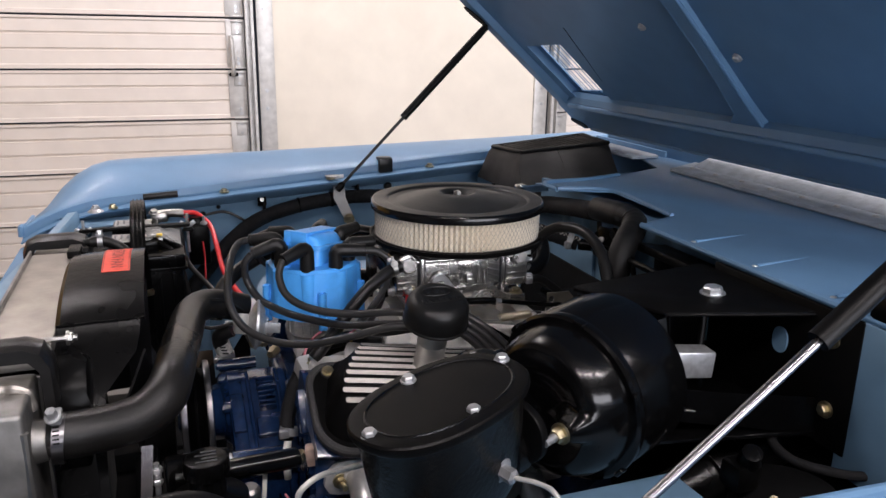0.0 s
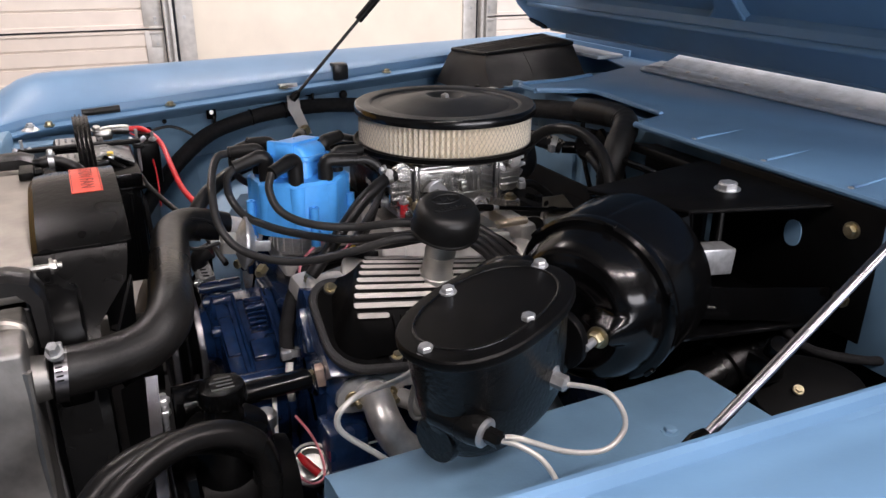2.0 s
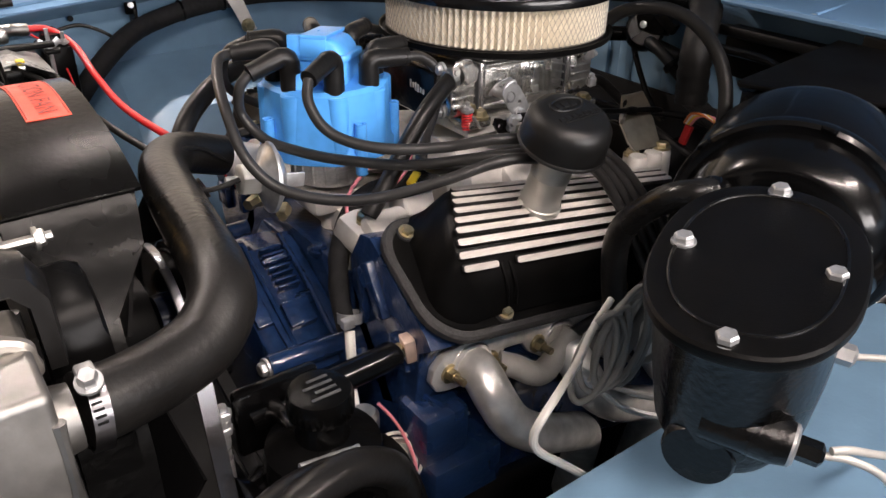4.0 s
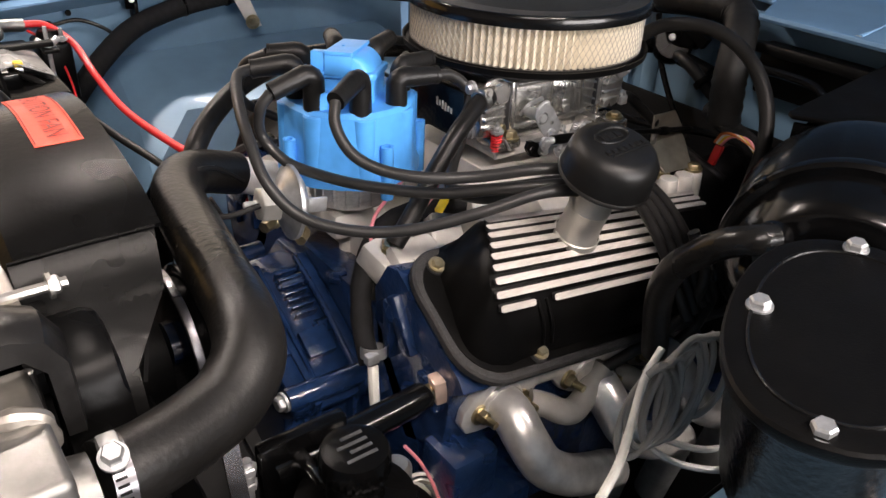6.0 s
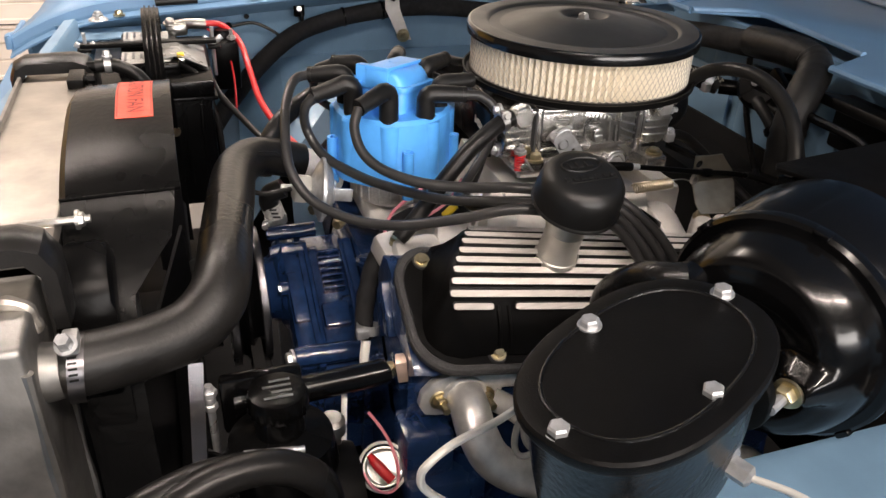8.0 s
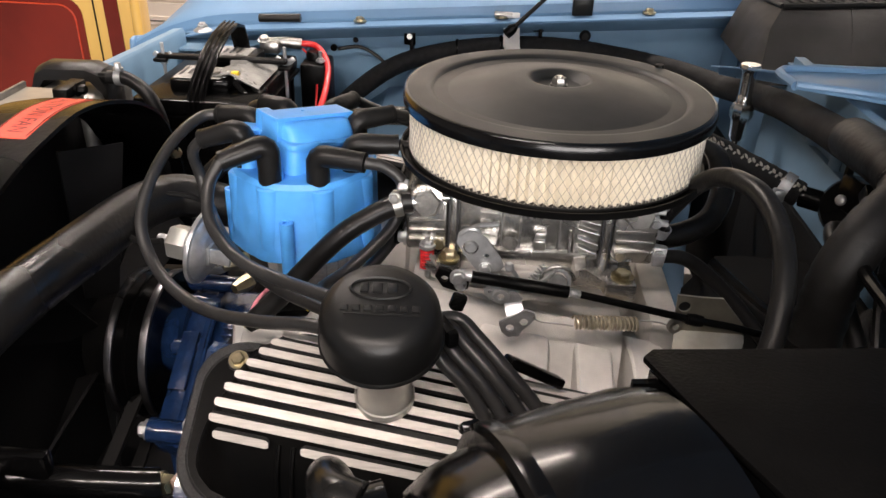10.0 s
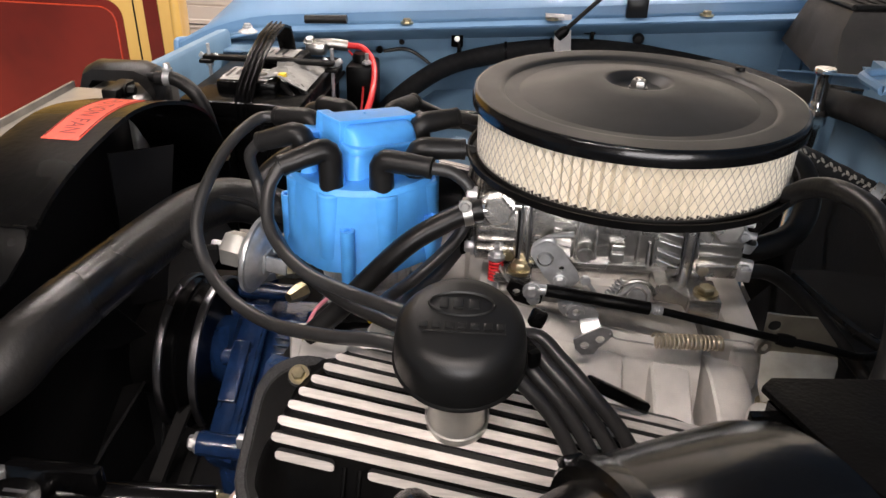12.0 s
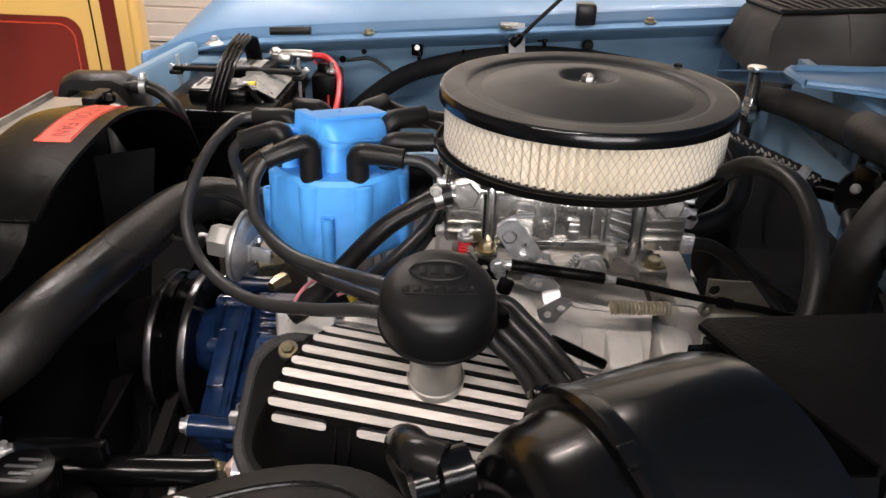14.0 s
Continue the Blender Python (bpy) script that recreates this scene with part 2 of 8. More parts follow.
def slab(outline, h, m=None, bev=0.0, seg=2):
    """A flat outline in local x, y, thickened from 0 to h."""
    bm = bmesh.new()
    f = bm.faces.new([bm.verts.new((x, y, 0)) for x, y in outline])
    up = bmesh.ops.extrude_face_region(bm, geom=[f])
    bmesh.ops.translate(bm, vec=(0, 0, h), verts=[v for v in up["geom"] if isinstance(v, bmesh.types.BMVert)])
    bmesh.ops.recalc_face_normals(bm, faces=bm.faces)
    if bev:
        bmesh.ops.bevel(bm, geom=list(bm.edges), offset=bev, segments=seg, affect="EDGES", profile=0.5)
    if m:
        bmesh.ops.transform(bm, matrix=m, verts=bm.verts)
    return bm


def loft(sections, closed=True, caps=True):
    """A skin through rows of points of equal count; closed: each row is a ring."""
    bm = bmesh.new()
    rows = [[bm.verts.new(p) for p in s] for s in sections]
    n = len(rows[0])
    for a, b in zip(rows, rows[1:]):
        for k in range(n if closed else n - 1):
            bm.faces.new((a[k], a[(k + 1) % n], b[(k + 1) % n], b[k]))
    if caps and closed:
        bm.faces.new(rows[0][::-1])
        bm.faces.new(rows[-1])
    return bm


def sheet(sections, thick):
    """An open skin made solid, thick metres against its normals."""
    bm = loft(sections, closed=False)
    bmesh.ops.recalc_face_normals(bm, faces=bm.faces)
    bmesh.ops.solidify(bm, geom=list(bm.faces), thickness=thick)
    return bm


def rounded(w, h, r, n=5):
    """The outline of a rounded rectangle about the origin."""
    out = []
    for cx, cy, a0 in ((w / 2 - r, h / 2 - r, 0), (-w / 2 + r, h / 2 - r, 90), (-w / 2 + r, -h / 2 + r, 180), (w / 2 - r, -h / 2 + r, 270)):
        out += [(cx + r * math.cos(radians(a0 + 90 * k / n)), cy + r * math.sin(radians(a0 + 90 * k / n))) for k in range(n + 1)]
    return out


def oval(a, b, n=40, p=2.3):
    out = []
    for k in range(n):
        c, s = math.cos(2 * math.pi * k / n), math.sin(2 * math.pi * k / n)
        out.append((a * math.copysign(abs(c) ** (2 / p), c), b * math.copysign(abs(s) ** (2 / p), s)))
    return out


def hexbolt(p, d, r=0.008, h=0.006, washer=1.35, spin=10):
    """A hexagon head with a chamfered top on a round washer."""
    m = axis(p, d, spin=spin)
    head = lathe([(0, h), (r * 0.82, h), (r, h * 0.8), (r, 0.001), (0, 0.001)], None, 6)
    bmesh.ops.transform(head, matrix=m, verts=head.verts)
    w = lathe([(0, 0.0018), (r * washer, 0.0018), (r * washer, -0.001), (0, -0.001)], m, 18)
    return join(w, head)


def clamp(p, d, r, w=0.011):
    """A worm-drive band round a hose with its screw housing."""
    m = axis(p, d)
    band = lathe([(r, -w / 2), (r + 0.0012, -w / 2), (r + 0.0012, w / 2), (r, w / 2)], m, 28, close=True)
    return band

# ---- the workshop ----
WALL_Y = 3.5
floor_bm = box((0.0, 0.0, -0.05), (9.0, 9.0, 0.1))
tagged(part("floor", floor_bm, CONCRETE), "grey sealed concrete workshop floor", "floor", kind="structure")
# unseen ceiling and side walls, added around the room and kept dark
tagged(part("ceiling", box((0.0, 0.0, 3.65), (9.0, 9.0, 0.1)), CEIL), "unseen workshop ceiling, kept dark to limit bounce", "ceiling", kind="structure")
tagged(part("wall_west", box((-4.45, 0.0, 1.8), (0.1, 9.0, 3.6)), WALL_GREY), "unseen side wall, dark to hold reflections down", "wall", kind="structure")
tagged(part("wall_east", box((4.45, 0.0, 1.8), (0.1, 9.0, 3.6)), WALL_GREY), "unseen side wall, dark to hold reflections down", "wall", kind="structure")
# the unseen wall behind the eye, with an opening added to let daylight in
tagged(part("wall_south", join(box((-2.65, -4.45, 1.8), (3.5, 0.1, 3.6)), box((3.55, -4.45, 1.8), (1.7, 0.1, 3.6)), box((0.9, -4.45, 3.1), (3.6, 0.1, 1.0))), WALL_GREY), "unseen rear wall, dark to hold reflections down, with an open doorway", "wall", kind="structure")
day = new("doorway_daylight", bpy.data.lights.new("doorway_daylight", "AREA"))
day.data.shape, day.data.size, day.data.size_y, day.data.energy, day.data.color = "RECTANGLE", 3.5, 2.5, 370, (0.96, 0.96, 1.0)
day.matrix_world = pose(0.9, -4.42, 1.32, 90, 0, 0)
# the far wall: a pier between two sectional doors, with lintels over them
tagged(part("wall_north", join(box((1.07, WALL_Y + 0.1, 1.8), (1.72, 0.2, 3.6)), box((-1.7, WALL_Y + 0.1, 3.05), (3.82, 0.2, 1.1)),
                               box((3.2, WALL_Y + 0.1, 3.05), (2.54, 0.2, 1.1)), box((-4.0, WALL_Y + 0.1, 1.25), (0.8, 0.2, 2.5))), WALL),
       "cream painted plaster wall between two garage doors", "wall", kind="structure")


def garage_door(x0, x1, side):
    """A ribbed sectional door with end stiles, hinges and rollers along its inner edge; side: +1 where the edge is at x1."""
    door = thing("garage_door", ((x0 + x1) / 2, WALL_Y + 0.03, 0), "closed cream ribbed sectional steel garage door", "garage door", "garage doors", "structure")
    y, n, h = WALL_Y + 0.04, 9, 0.278
    w = x1 - x0
    for k in range(n):
        z0 = 0.02 + k * h - 0.012
        # the section's face, with shallow pressed ribs
        prof = [(0.0, -0.010), (0.002, 0.016), (0.022, 0.016), (0.026, 0.010), (0.094, 0.010), (0.096, 0.002), (0.104, 0.002), (0.108, 0.010), (0.176, 0.010), (0.178, 0.002), (0.186, 0.002), (0.190, 0.010), (h - 0.026, 0.010), (h - 0.022, 0.016), (h - 0.010, 0.016), (h - 0.009, -0.010)]
        rows = [[(x0, y - d, z0 + z) for z, d in prof], [(x1, y - d, z0 + z) for z, d in prof]]
        bm = sheet(rows, 0.012)
        part("door_section", bm, DOOR_W, door)
        xe = x1 - 0.05 if side > 0 else x0 + 0.05
        part("end_stile", box((xe, y - 0.018, z0 + h / 2), (0.10, 0.008, h - 0.02), 0.002), TRACK, door)
        xr = xe + side * 0.01
        hinge = join(box((xr, y - 0.03, z0 + h - 0.02), (0.07, 0.016, 0.016), 0.004), box((xr, y - 0.028, z0 + h + 0.006), (0.075, 0.012, 0.012), 0.003),
                     box((xr, y - 0.024, z0 + h - 0.06), (0.06, 0.006, 0.07), 0.002))
        part("hinge", hinge, TRACK, door)
        for dz in (-0.03, -0.08, 0.03, 0.055):
            part("rivet", hexbolt((xr, y - 0.026, z0 + h + dz), (0, -1, 0), 0.006, 0.004), ZINC, door)
    return door


garage_door(-3.6, 0.06, 1)
garage_door(2.02, 4.3, -1)
for k, (xt, s) in enumerate(((0.085, 1), (1.985, -1))):
    tr = thing("door_track", (xt, WALL_Y - 0.03, 0), "galvanised vertical door track bolted to the wall", "door track", "door tracks", "structure")
    part("track_channel", join(box((xt - s * 0.02, WALL_Y - 0.03, 1.3), (0.006, 0.05, 2.6)), box((xt, WALL_Y - 0.005, 1.3), (0.04, 0.004, 2.6)),
                               box((xt + s * 0.018, WALL_Y - 0.035, 1.3), (0.006, 0.04, 2.6), 0.001), box((xt + s * 0.012, WALL_Y - 0.055, 1.3), (0.014, 0.004, 2.6))), TRACK, tr)
    part("wall_angle", box((xt + s * 0.085, WALL_Y - 0.012, 1.3), (0.09, 0.02, 2.6), 0.002), TRACK, tr)
    for z in (0.9, 1.0, 1.45):
        part("bolt", hexbolt((xt + s * 0.08, WALL_Y - 0.024, z), (0, -1, 0), 0.008, 0.006), ZINC, tr)
latch = thing("slide_latch", (-0.012, WALL_Y, 1.2), "galvanised lift handle bolted to the garage door edge", "door handle")
part("handle", tube([(-0.018, WALL_Y - 0.0, 1.29), (-0.018, WALL_Y - 0.05, 1.275), (-0.016, WALL_Y - 0.055, 1.19), (-0.014, WALL_Y - 0.05, 1.105), (-0.014, WALL_Y, 1.09)], 0.012, 10), TRACK, latch)
part("end_plate", box((-0.012, WALL_Y - 0.01, 1.09), (0.05, 0.02, 0.02), 0.003), DARK, latch)

# ceiling light fixtures
for x, y, w in ((-1.7, -2.3, 45), (-0.2, -2.3, 58), (1.3, -2.3, 60), (0.5, -0.7, 45), (-1.5, 1.9, 45), (0.4, 1.9, 60), (2.3, 1.9, 55)):
    fx = thing("ceiling_light", (x, y, 3.5), "white ceiling strip light fitting with a bright diffuser", "ceiling light", "ceiling lights")
    part("housing", box((x, y, 3.36), (1.24, 0.14, 0.05), 0.006), TRACK, fx)
    for dx in (-0.5, 0.5):
        part("hanger", tube([(x + dx, y, 3.38), (x + dx, y, 3.6)], 0.004, 6, 1), TRACK, fx)
    lamp = new("tube_glow", bpy.data.lights.new("tube_glow", "AREA"))
    lamp.data.shape, lamp.data.size, lamp.data.size_y, lamp.data.energy, lamp.data.color = "RECTANGLE", 1.2, 0.10, w, (1.0, 0.915, 0.885)
    lamp.parent, lamp.location = fx, (0, 0, -0.18)

# ---- the vehicle's body ----
def lip(x):
    """Height of the fender's bolted flange."""
    return 1.004 + 0.077 * x


def fender(sy, name, label):
    """A front fender: flange, raised hood gutter, crowned top and outer side; sy: +1 passenger, -1 driver."""
    ob = thing(name, (0, 0.8 * sy, 0.75), label, "car fender", "front fenders")
    rows = []
    for x in np.linspace(-0.695, 0.75, 44):
        d = min(1.0, max(0.0, (-0.50 - x) / 0.195))
        z0 = (lip(x) if sy > 0 else 1.0215 - 0.045 * x) - 0.045 * d ** 2.2
        crown = (1.053 + 0.022 * x if sy > 0 else 1.062 + 0.018 * x) - 0.150 * d ** 2.3 - z0
        crown = max(crown, 0.008)
        prof = [(0.670, -0.002), (0.700, 0.0), (0.704, 0.004), (0.706, 0.018), (0.712, 0.023), (0.740, 0.023 + 0.30 * (crown - 0.023)), (0.785, 0.023 + 0.82 * (crown - 0.023)),
                (0.820, crown), (0.855, crown * 0.98), (0.882, crown * 0.82), (0.902, crown * 0.4), (0.914, -0.03), (0.920, -0.10), (0.922, -0.30)]
        if sy < 0:
            prof = [(0.680, -0.020), (0.683, -0.006), (0.687, -0.001), (0.691, 0.0), (0.695, -0.002), (0.698, -0.008), (0.703, -0.009), (0.740, 0.2 * crown), (0.785, 0.75 * crown)] + prof[7:]
        rows.append([(x, sy * (y - 0.10 * d ** 3 * (y - 0.655)), z0 + h) for y, h in prof])
    part("fender_skin", sheet(rows, 0.003), PAINT, ob)
    part("front_edge", tube([(p[0] - 0.002, p[1], p[2]) for p in rows[0][2:]], 0.006, 8, 2), PAINT, ob)
    return ob


far_fender = fender(1, "front_fender", "light blue painted front fender with a bolted inner flange")
fender(-1, "front_fender", "light blue glossy front fender beside the brake cylinder")
for x in (-0.287, -0.049, 0.193, 0.42):
    part("bolt", hexbolt((x, 0.691, lip(x) + 0.002), (0, 0, 1), 0.007, 0.007, 1.5), GOLD, far_fender, "gold passivated flange bolt")
part("rubber_bumper", join(box((0.085, 0.70, lip(0.085) + 0.015), (0.034, 0.012, 0.034), 0.003), box((0.085, 0.712, lip(0.085) + 0.03), (0.032, 0.03, 0.008), 0.002)), RUBBER, far_fender, "black rubber hood bumper")

# inner aprons with wheel houses
far_apron = thing("inner_apron", (0.0, 0.735, 0.75), "light blue inner fender apron with wheel house bulge", "inner fender", "inner fenders")
rows = []
for x in np.linspace(-0.62, 0.337, 14):
    rows.append([(x, 0.682, lip(x) - 0.006), (x, 0.688, lip(x) - 0.012), (x, 0.735, lip(x) - 0.034), (x, 0.738, 0.90), (x, 0.733, 0.845), (x, 0.725, 0.60)])
part("apron_panel", sheet(rows, 0.002), PAINT_LIFTED, far_apron)
wh = [[(-0.245, 0.735, 0.86), (-0.255, 0.60, 0.80), (-0.265, 0.52, 0.735), (-0.27, 0.46, 0.60)],
      [(-0.20, 0.735, 0.865), (-0.19, 0.62, 0.835), (-0.19, 0.55, 0.82), (-0.20, 0.44, 0.60)],
      [(0.0, 0.735, 0.868), (0.0, 0.62, 0.845), (0.0, 0.54, 0.82), (0.0, 0.43, 0.60)],
      [(0.27, 0.735, 0.868), (0.27, 0.62, 0.845), (0.27, 0.54, 0.82), (0.27, 0.43, 0.60)]]
part("wheel_house", sheet(wh, 0.002), PAINT_LIFTED, far_apron)
part("wheel_house_end", sheet([[(-0.245, 0.735, 0.86), (-0.255, 0.60, 0.80), (-0.265, 0.52, 0.735)], [(-0.33, 0.735, 0.80), (-0.34, 0.62, 0.72), (-0.34, 0.52, 0.62)]], 0.002), PAINT_LIFTED, far_apron)
part("plug", lathe([(0, 0.006), (0.006, 0.0055), (0.0095, 0.002), (0.010, 0), (0, 0)], axis((0.097, 0.722, 0.971), (0, -1, 0)), 18), RUBBER, far_apron, "black rubber hole plug")
for x, z in ((-0.16, 0.975), (0.16, 0.995), (-0.30, 0.945), (0.05, 0.955)):
    part("hole_plug", lathe([(0, 0.002), (0.004, 0.002), (0.005, 0), (0, 0)], axis((x, 0.718, z), (0, -1, 0)), 12), RUBBER, far_apron)
near_apron = thing("inner_apron", (0.0, -0.6, 0.7), "light blue inner fender shelf under the brake lines", "inner fender", "inner fenders")
rows = [[(x, -0.681, 1.000), (x, -0.685, 0.985), (x, -0.695, 0.95), (x, -0.68, 0.90), (x, -0.56, 0.880), (x, -0.445, 0.875), (x, -0.434, 0.870), (x, -0.430, 0.85), (x, -0.430, 0.62)] for x in np.linspace(-0.33, 0.085, 10)]
part("apron_panel", sheet(rows, 0.002), PAINT_LIFTED, near_apron)
part("rear_apron_panel", sheet([[(x, -0.681, 1.000), (x, -0.685, 0.985), (x, -0.695, 0.95), (x, -0.695, 0.925)] for x in (0.085, 0.25)], 0.002), PAINT_LIFTED, near_apron)
part("lower_shield", sheet([[(x, -0.695, 0.925), (x, -0.69, 0.80), (x, -0.69, 0.62)] for x in (0.085, 0.29)], 0.002), DARK, near_apron, "dark lower shield")
part("rear_edge", sheet([[(0.085, y, z) for y, z in ((-0.69, 0.90), (-0.56, 0.880), (-0.445, 0.875), (-0.430, 0.85))], [(0.09, y, 0.62) for y in (-0.69, -0.56, -0.445, -0.430)]], 0.002), PAINT_LIFTED, near_apron)
for x, y in ((-0.02, -0.52), (-0.25, -0.53)):
    part("shelf_bolt", hexbolt((x, y, 0.879), (0, 0, 1), 0.006, 0.005, 1.5), PAINT_LIFTED, near_apron)

# firewall and cowl
fire = thing("firewall", (0.30, 0, 0.7), "light blue painted firewall behind the engine", "firewall", "", "structure")
part("firewall_panel", box((0.305, -0.18, 0.805), (0.012, 0.98, 0.50)), PAINT_LIFTED, fire)
part("firewall_offset", box((0.345, 0.50, 0.78), (0.012, 0.42, 0.42)), PAINT_LIFTED, fire)
part("kick_panel", box((0.338, 0.69, 0.97), (0.006, 0.10, 0.10), 0.001), PAINT_LIFTED, fire)
part("firewall_recess", box((0.298, 0.22, 0.88), (0.012, 0.26, 0.22), 0.004), PAINT_LIFTED, fire)
for k, y in enumerate((-0.02, 0.06, 0.13, 0.20, 0.27)):
    part("pressed_rib", sheet([[(0.2985, y - 0.012, z), (0.2945, y - 0.006, z), (0.2945, y + 0.006, z), (0.2985, y + 0.012, z)] for z in (0.80, 1.02)], 0.001), PAINT_LIFTED, fire)
part("side_gusset", box((0.262, -0.66, 0.94), (0.07, 0.004, 0.20), 0.001), PAINT_LIFTED, fire)
part("flange_strip", box((0.238, -0.58, 0.975), (0.004, 0.15, 0.17), 0.001), PAINT_LIFTED, fire)
# Two near-black sheets put the shade low on the firewall into colour.
part("firewall_shade_sheet", box((0.334, 0.505, 0.705), (0.006, 0.43, 0.27), 0.002), DARK, fire, "near-black sheet standing in for shade on the lower firewall")
part("firewall_shade_sheet", box((0.289, -0.16, 0.735), (0.006, 1.00, 0.37), 0.002), DARK, fire, "near-black sheet standing in for shade on the lower firewall")
cowl = thing("cowl", (0.45, 0, 1.06), "light blue cowl panel between firewall and windscreen base", "cowl panel", "", "structure")
out = [(0.240, -0.70), (0.244, -0.118), (0.319, -0.086), (0.336, 0.106), (0.247, 0.149), (0.251, 0.203), (0.345, 0.215), (0.43, 0.24), (0.56, 0.30), (0.60, 0.415), (0.60, 0.66), (0.68, 0.66), (0.68, -0.70)]
part("cowl_panel", slab(out, 0.004, Matrix.Translation((0, 0, 1.062)), 0.0012), PAINT, cowl)
part("cowl_lip", tube([(0.240, -0.70, 1.064), (0.242, -0.4, 1.064), (0.244, -0.118, 1.064)], 0.0045, 8, 3), PAINT, cowl)
part("far_edge_lip", tube([(0.247, 0.149, 1.066), (0.251, 0.203, 1.067), (0.345, 0.215, 1.066), (0.43, 0.24, 1.066)], 0.005, 8, 4), PAINT, cowl)
part("notch_lip", tube([(0.319, -0.086, 1.066), (0.336, 0.106, 1.066), (0.246, 0.146, 1.068)], 0.004, 8, 4), PAINT, cowl)
part("plenum_floor", box((0.487, -0.13, 1.030), (0.345, 1.12, 0.006)), PAINT_LIFTED, cowl)
part("plenum_deck", box((0.50, 0.575, 0.988), (0.33, 0.29, 0.010), 0.002), PAINT_LIFTED, cowl)
part("deck_flange", sheet([[(0.242, 0.20, 1.066), (0.242, 0.33, 1.034), (0.242, 0.448, 1.004)], [(0.256, 0.20, 1.066), (0.256, 0.33, 1.034), (0.256, 0.448, 1.004)], [(0.257, 0.20, 1.052), (0.257, 0.33, 1.022), (0.257, 0.448, 0.992)]], 0.002), PAINT, cowl)
part("cowl_slope", sheet([[(0.345, 0.213, 1.064), (0.42, 0.22, 1.064), (0.66, 0.22, 1.064)], [(0.345, 0.30, 1.03), (0.42, 0.32, 1.03), (0.66, 0.32, 1.03)], [(0.345, 0.432, 0.992), (0.42, 0.432, 0.992), (0.66, 0.432, 0.992)]], 0.003), PAINT, cowl)
part("cowl_end", box((0.66, 0.56, 1.03), (0.006, 0.30, 0.10), 0.001), PAINT, cowl)
part("cowl_riser", box((0.672, 0.0, 1.085), (0.012, 1.34, 0.05), 0.003), PAINT, cowl)
for y in (-0.226, -0.342, -0.46, -0.58):
    part("rivet", lathe([(0, 0.0015), (0.003, 0.001), (0.0035, 0), (0, 0)], Matrix.Translation((0.252, y, 1.066)), 10), ZINC, cowl)
part("weatherstrip", sheet([[(0.553, y, 1.0695), (0.558, y, 1.0735), (0.604, y, 1.0760), (0.607, y, 1.0745), (0.611, y, 1.0775), (0.650, y, 1.0935), (0.655, y, 1.0935)] for y in (0.245, 0.10, -0.10, -0.30, -0.50, -0.66)], 0.003), SEALER, cowl, "grey-white folded weatherstrip with clips")
part("strip_end", slab([(0.553, 0.245), (0.655, 0.300), (0.655, 0.240), (0.560, 0.235)], 0.005, Matrix.Translation((0, 0, 1.069)), 0.001), SEALER, cowl)
for k in range(12):
    part("clip", lathe([(0, 0.003), (0.0035, 0.0026), (0.006, 0), (0, 0)], Matrix.Translation((0.582, 0.215 - 0.072 * k, 1.0765)), 10), TRACK, cowl)
for y in (-0.226, -0.342, -0.46, -0.58):
    part("pressed_crease", tube([(0.256, y, 1.0655), (0.30, y + 0.006, 1.0655), (0.36, y + 0.016, 1.0650)], [0.0030, 0.0022, 0.0010], 8, 4), PAINT, cowl)
part("hinge_pad", box((0.60, 0.50, 1.071), (0.07, 0.20, 0.008), 0.003), SEALER, cowl, "grey rubber pad")

# hood, raised on its rear hinges
hood = thing("hood", (0.60, 0.0, 1.12), "raised light blue hood seen from below with pressed stiffeners", "car hood")
HA = radians(41)


def H(u, y, v=0.0):
    """A place on the hood: u forward of the hinge line, y across, v above its underside."""
    return (0.60 - math.cos(HA) * u + math.sin(HA) * v, y, 1.115 + math.sin(HA) * u + math.cos(HA) * v)


def hood_sheet(u0, u1, y0, y1, v, thick, n=9):
    return sheet([[H(u, y, v - 0.02 * (abs(y) / 0.70) ** 4) for y in np.linspace(y0, y1, n)] for u in np.linspace(u0, u1, 8)], thick)


for u0, u1, y0, y1 in ((-0.02, 0.10, -0.70, 0.70), (0.28, 1.12, -0.70, 0.70), (0.10, 0.28, -0.70, 0.45), (0.10, 0.28, 0.60, 0.70)):
    part("outer_skin", hood_sheet(u0, u1, y0, y1, 0.045, 0.003), PAINT, hood)
for u0, u1, y0, y1 in ((0.07, 0.10, -0.63, 0.63), (0.28, 1.05, -0.63, 0.63), (0.10, 0.28, -0.63, 0.45), (0.10, 0.28, 0.60, 0.63)):
    part("inner_panel", hood_sheet(u0, u1, y0, y1, 0.020, 0.002), PAINT, hood)
for k in range(9):
    y = 0.452 + k * 0.0182
    part("vent_slat", sheet([[H(u, y, 0.030), H(u, y + 0.005, 0.031)] for u in (0.10, 0.28)], 0.0015), PAINT, hood, "pressed vent louvre")
RAIL = [(0.0, 0.03), (0.0, -0.006), (0.006, -0.0125), (0.016, -0.0130), (0.086, -0.0110), (0.097, -0.007), (0.103, 0.006), (0.106, 0.020)]
part("rear_rail", loft([[H(u, y, v) for u, v in RAIL] for y in np.linspace(-0.68, 0.68, 8)]), PAINT, hood, "pressed rear rail", 12)
part("rail_bead", tube([H(0.0915, y, -0.0125) for y in (-0.66, 0.0, 0.62)], 0.0065, 14, 1), PAINT, hood, "raised bead along the rail")
part("rail_bead", tube([H(0.004, y, -0.0120) for y in (-0.66, 0.0, 0.62)], 0.0040, 10, 1), PAINT, hood, "raised bead along the rail")
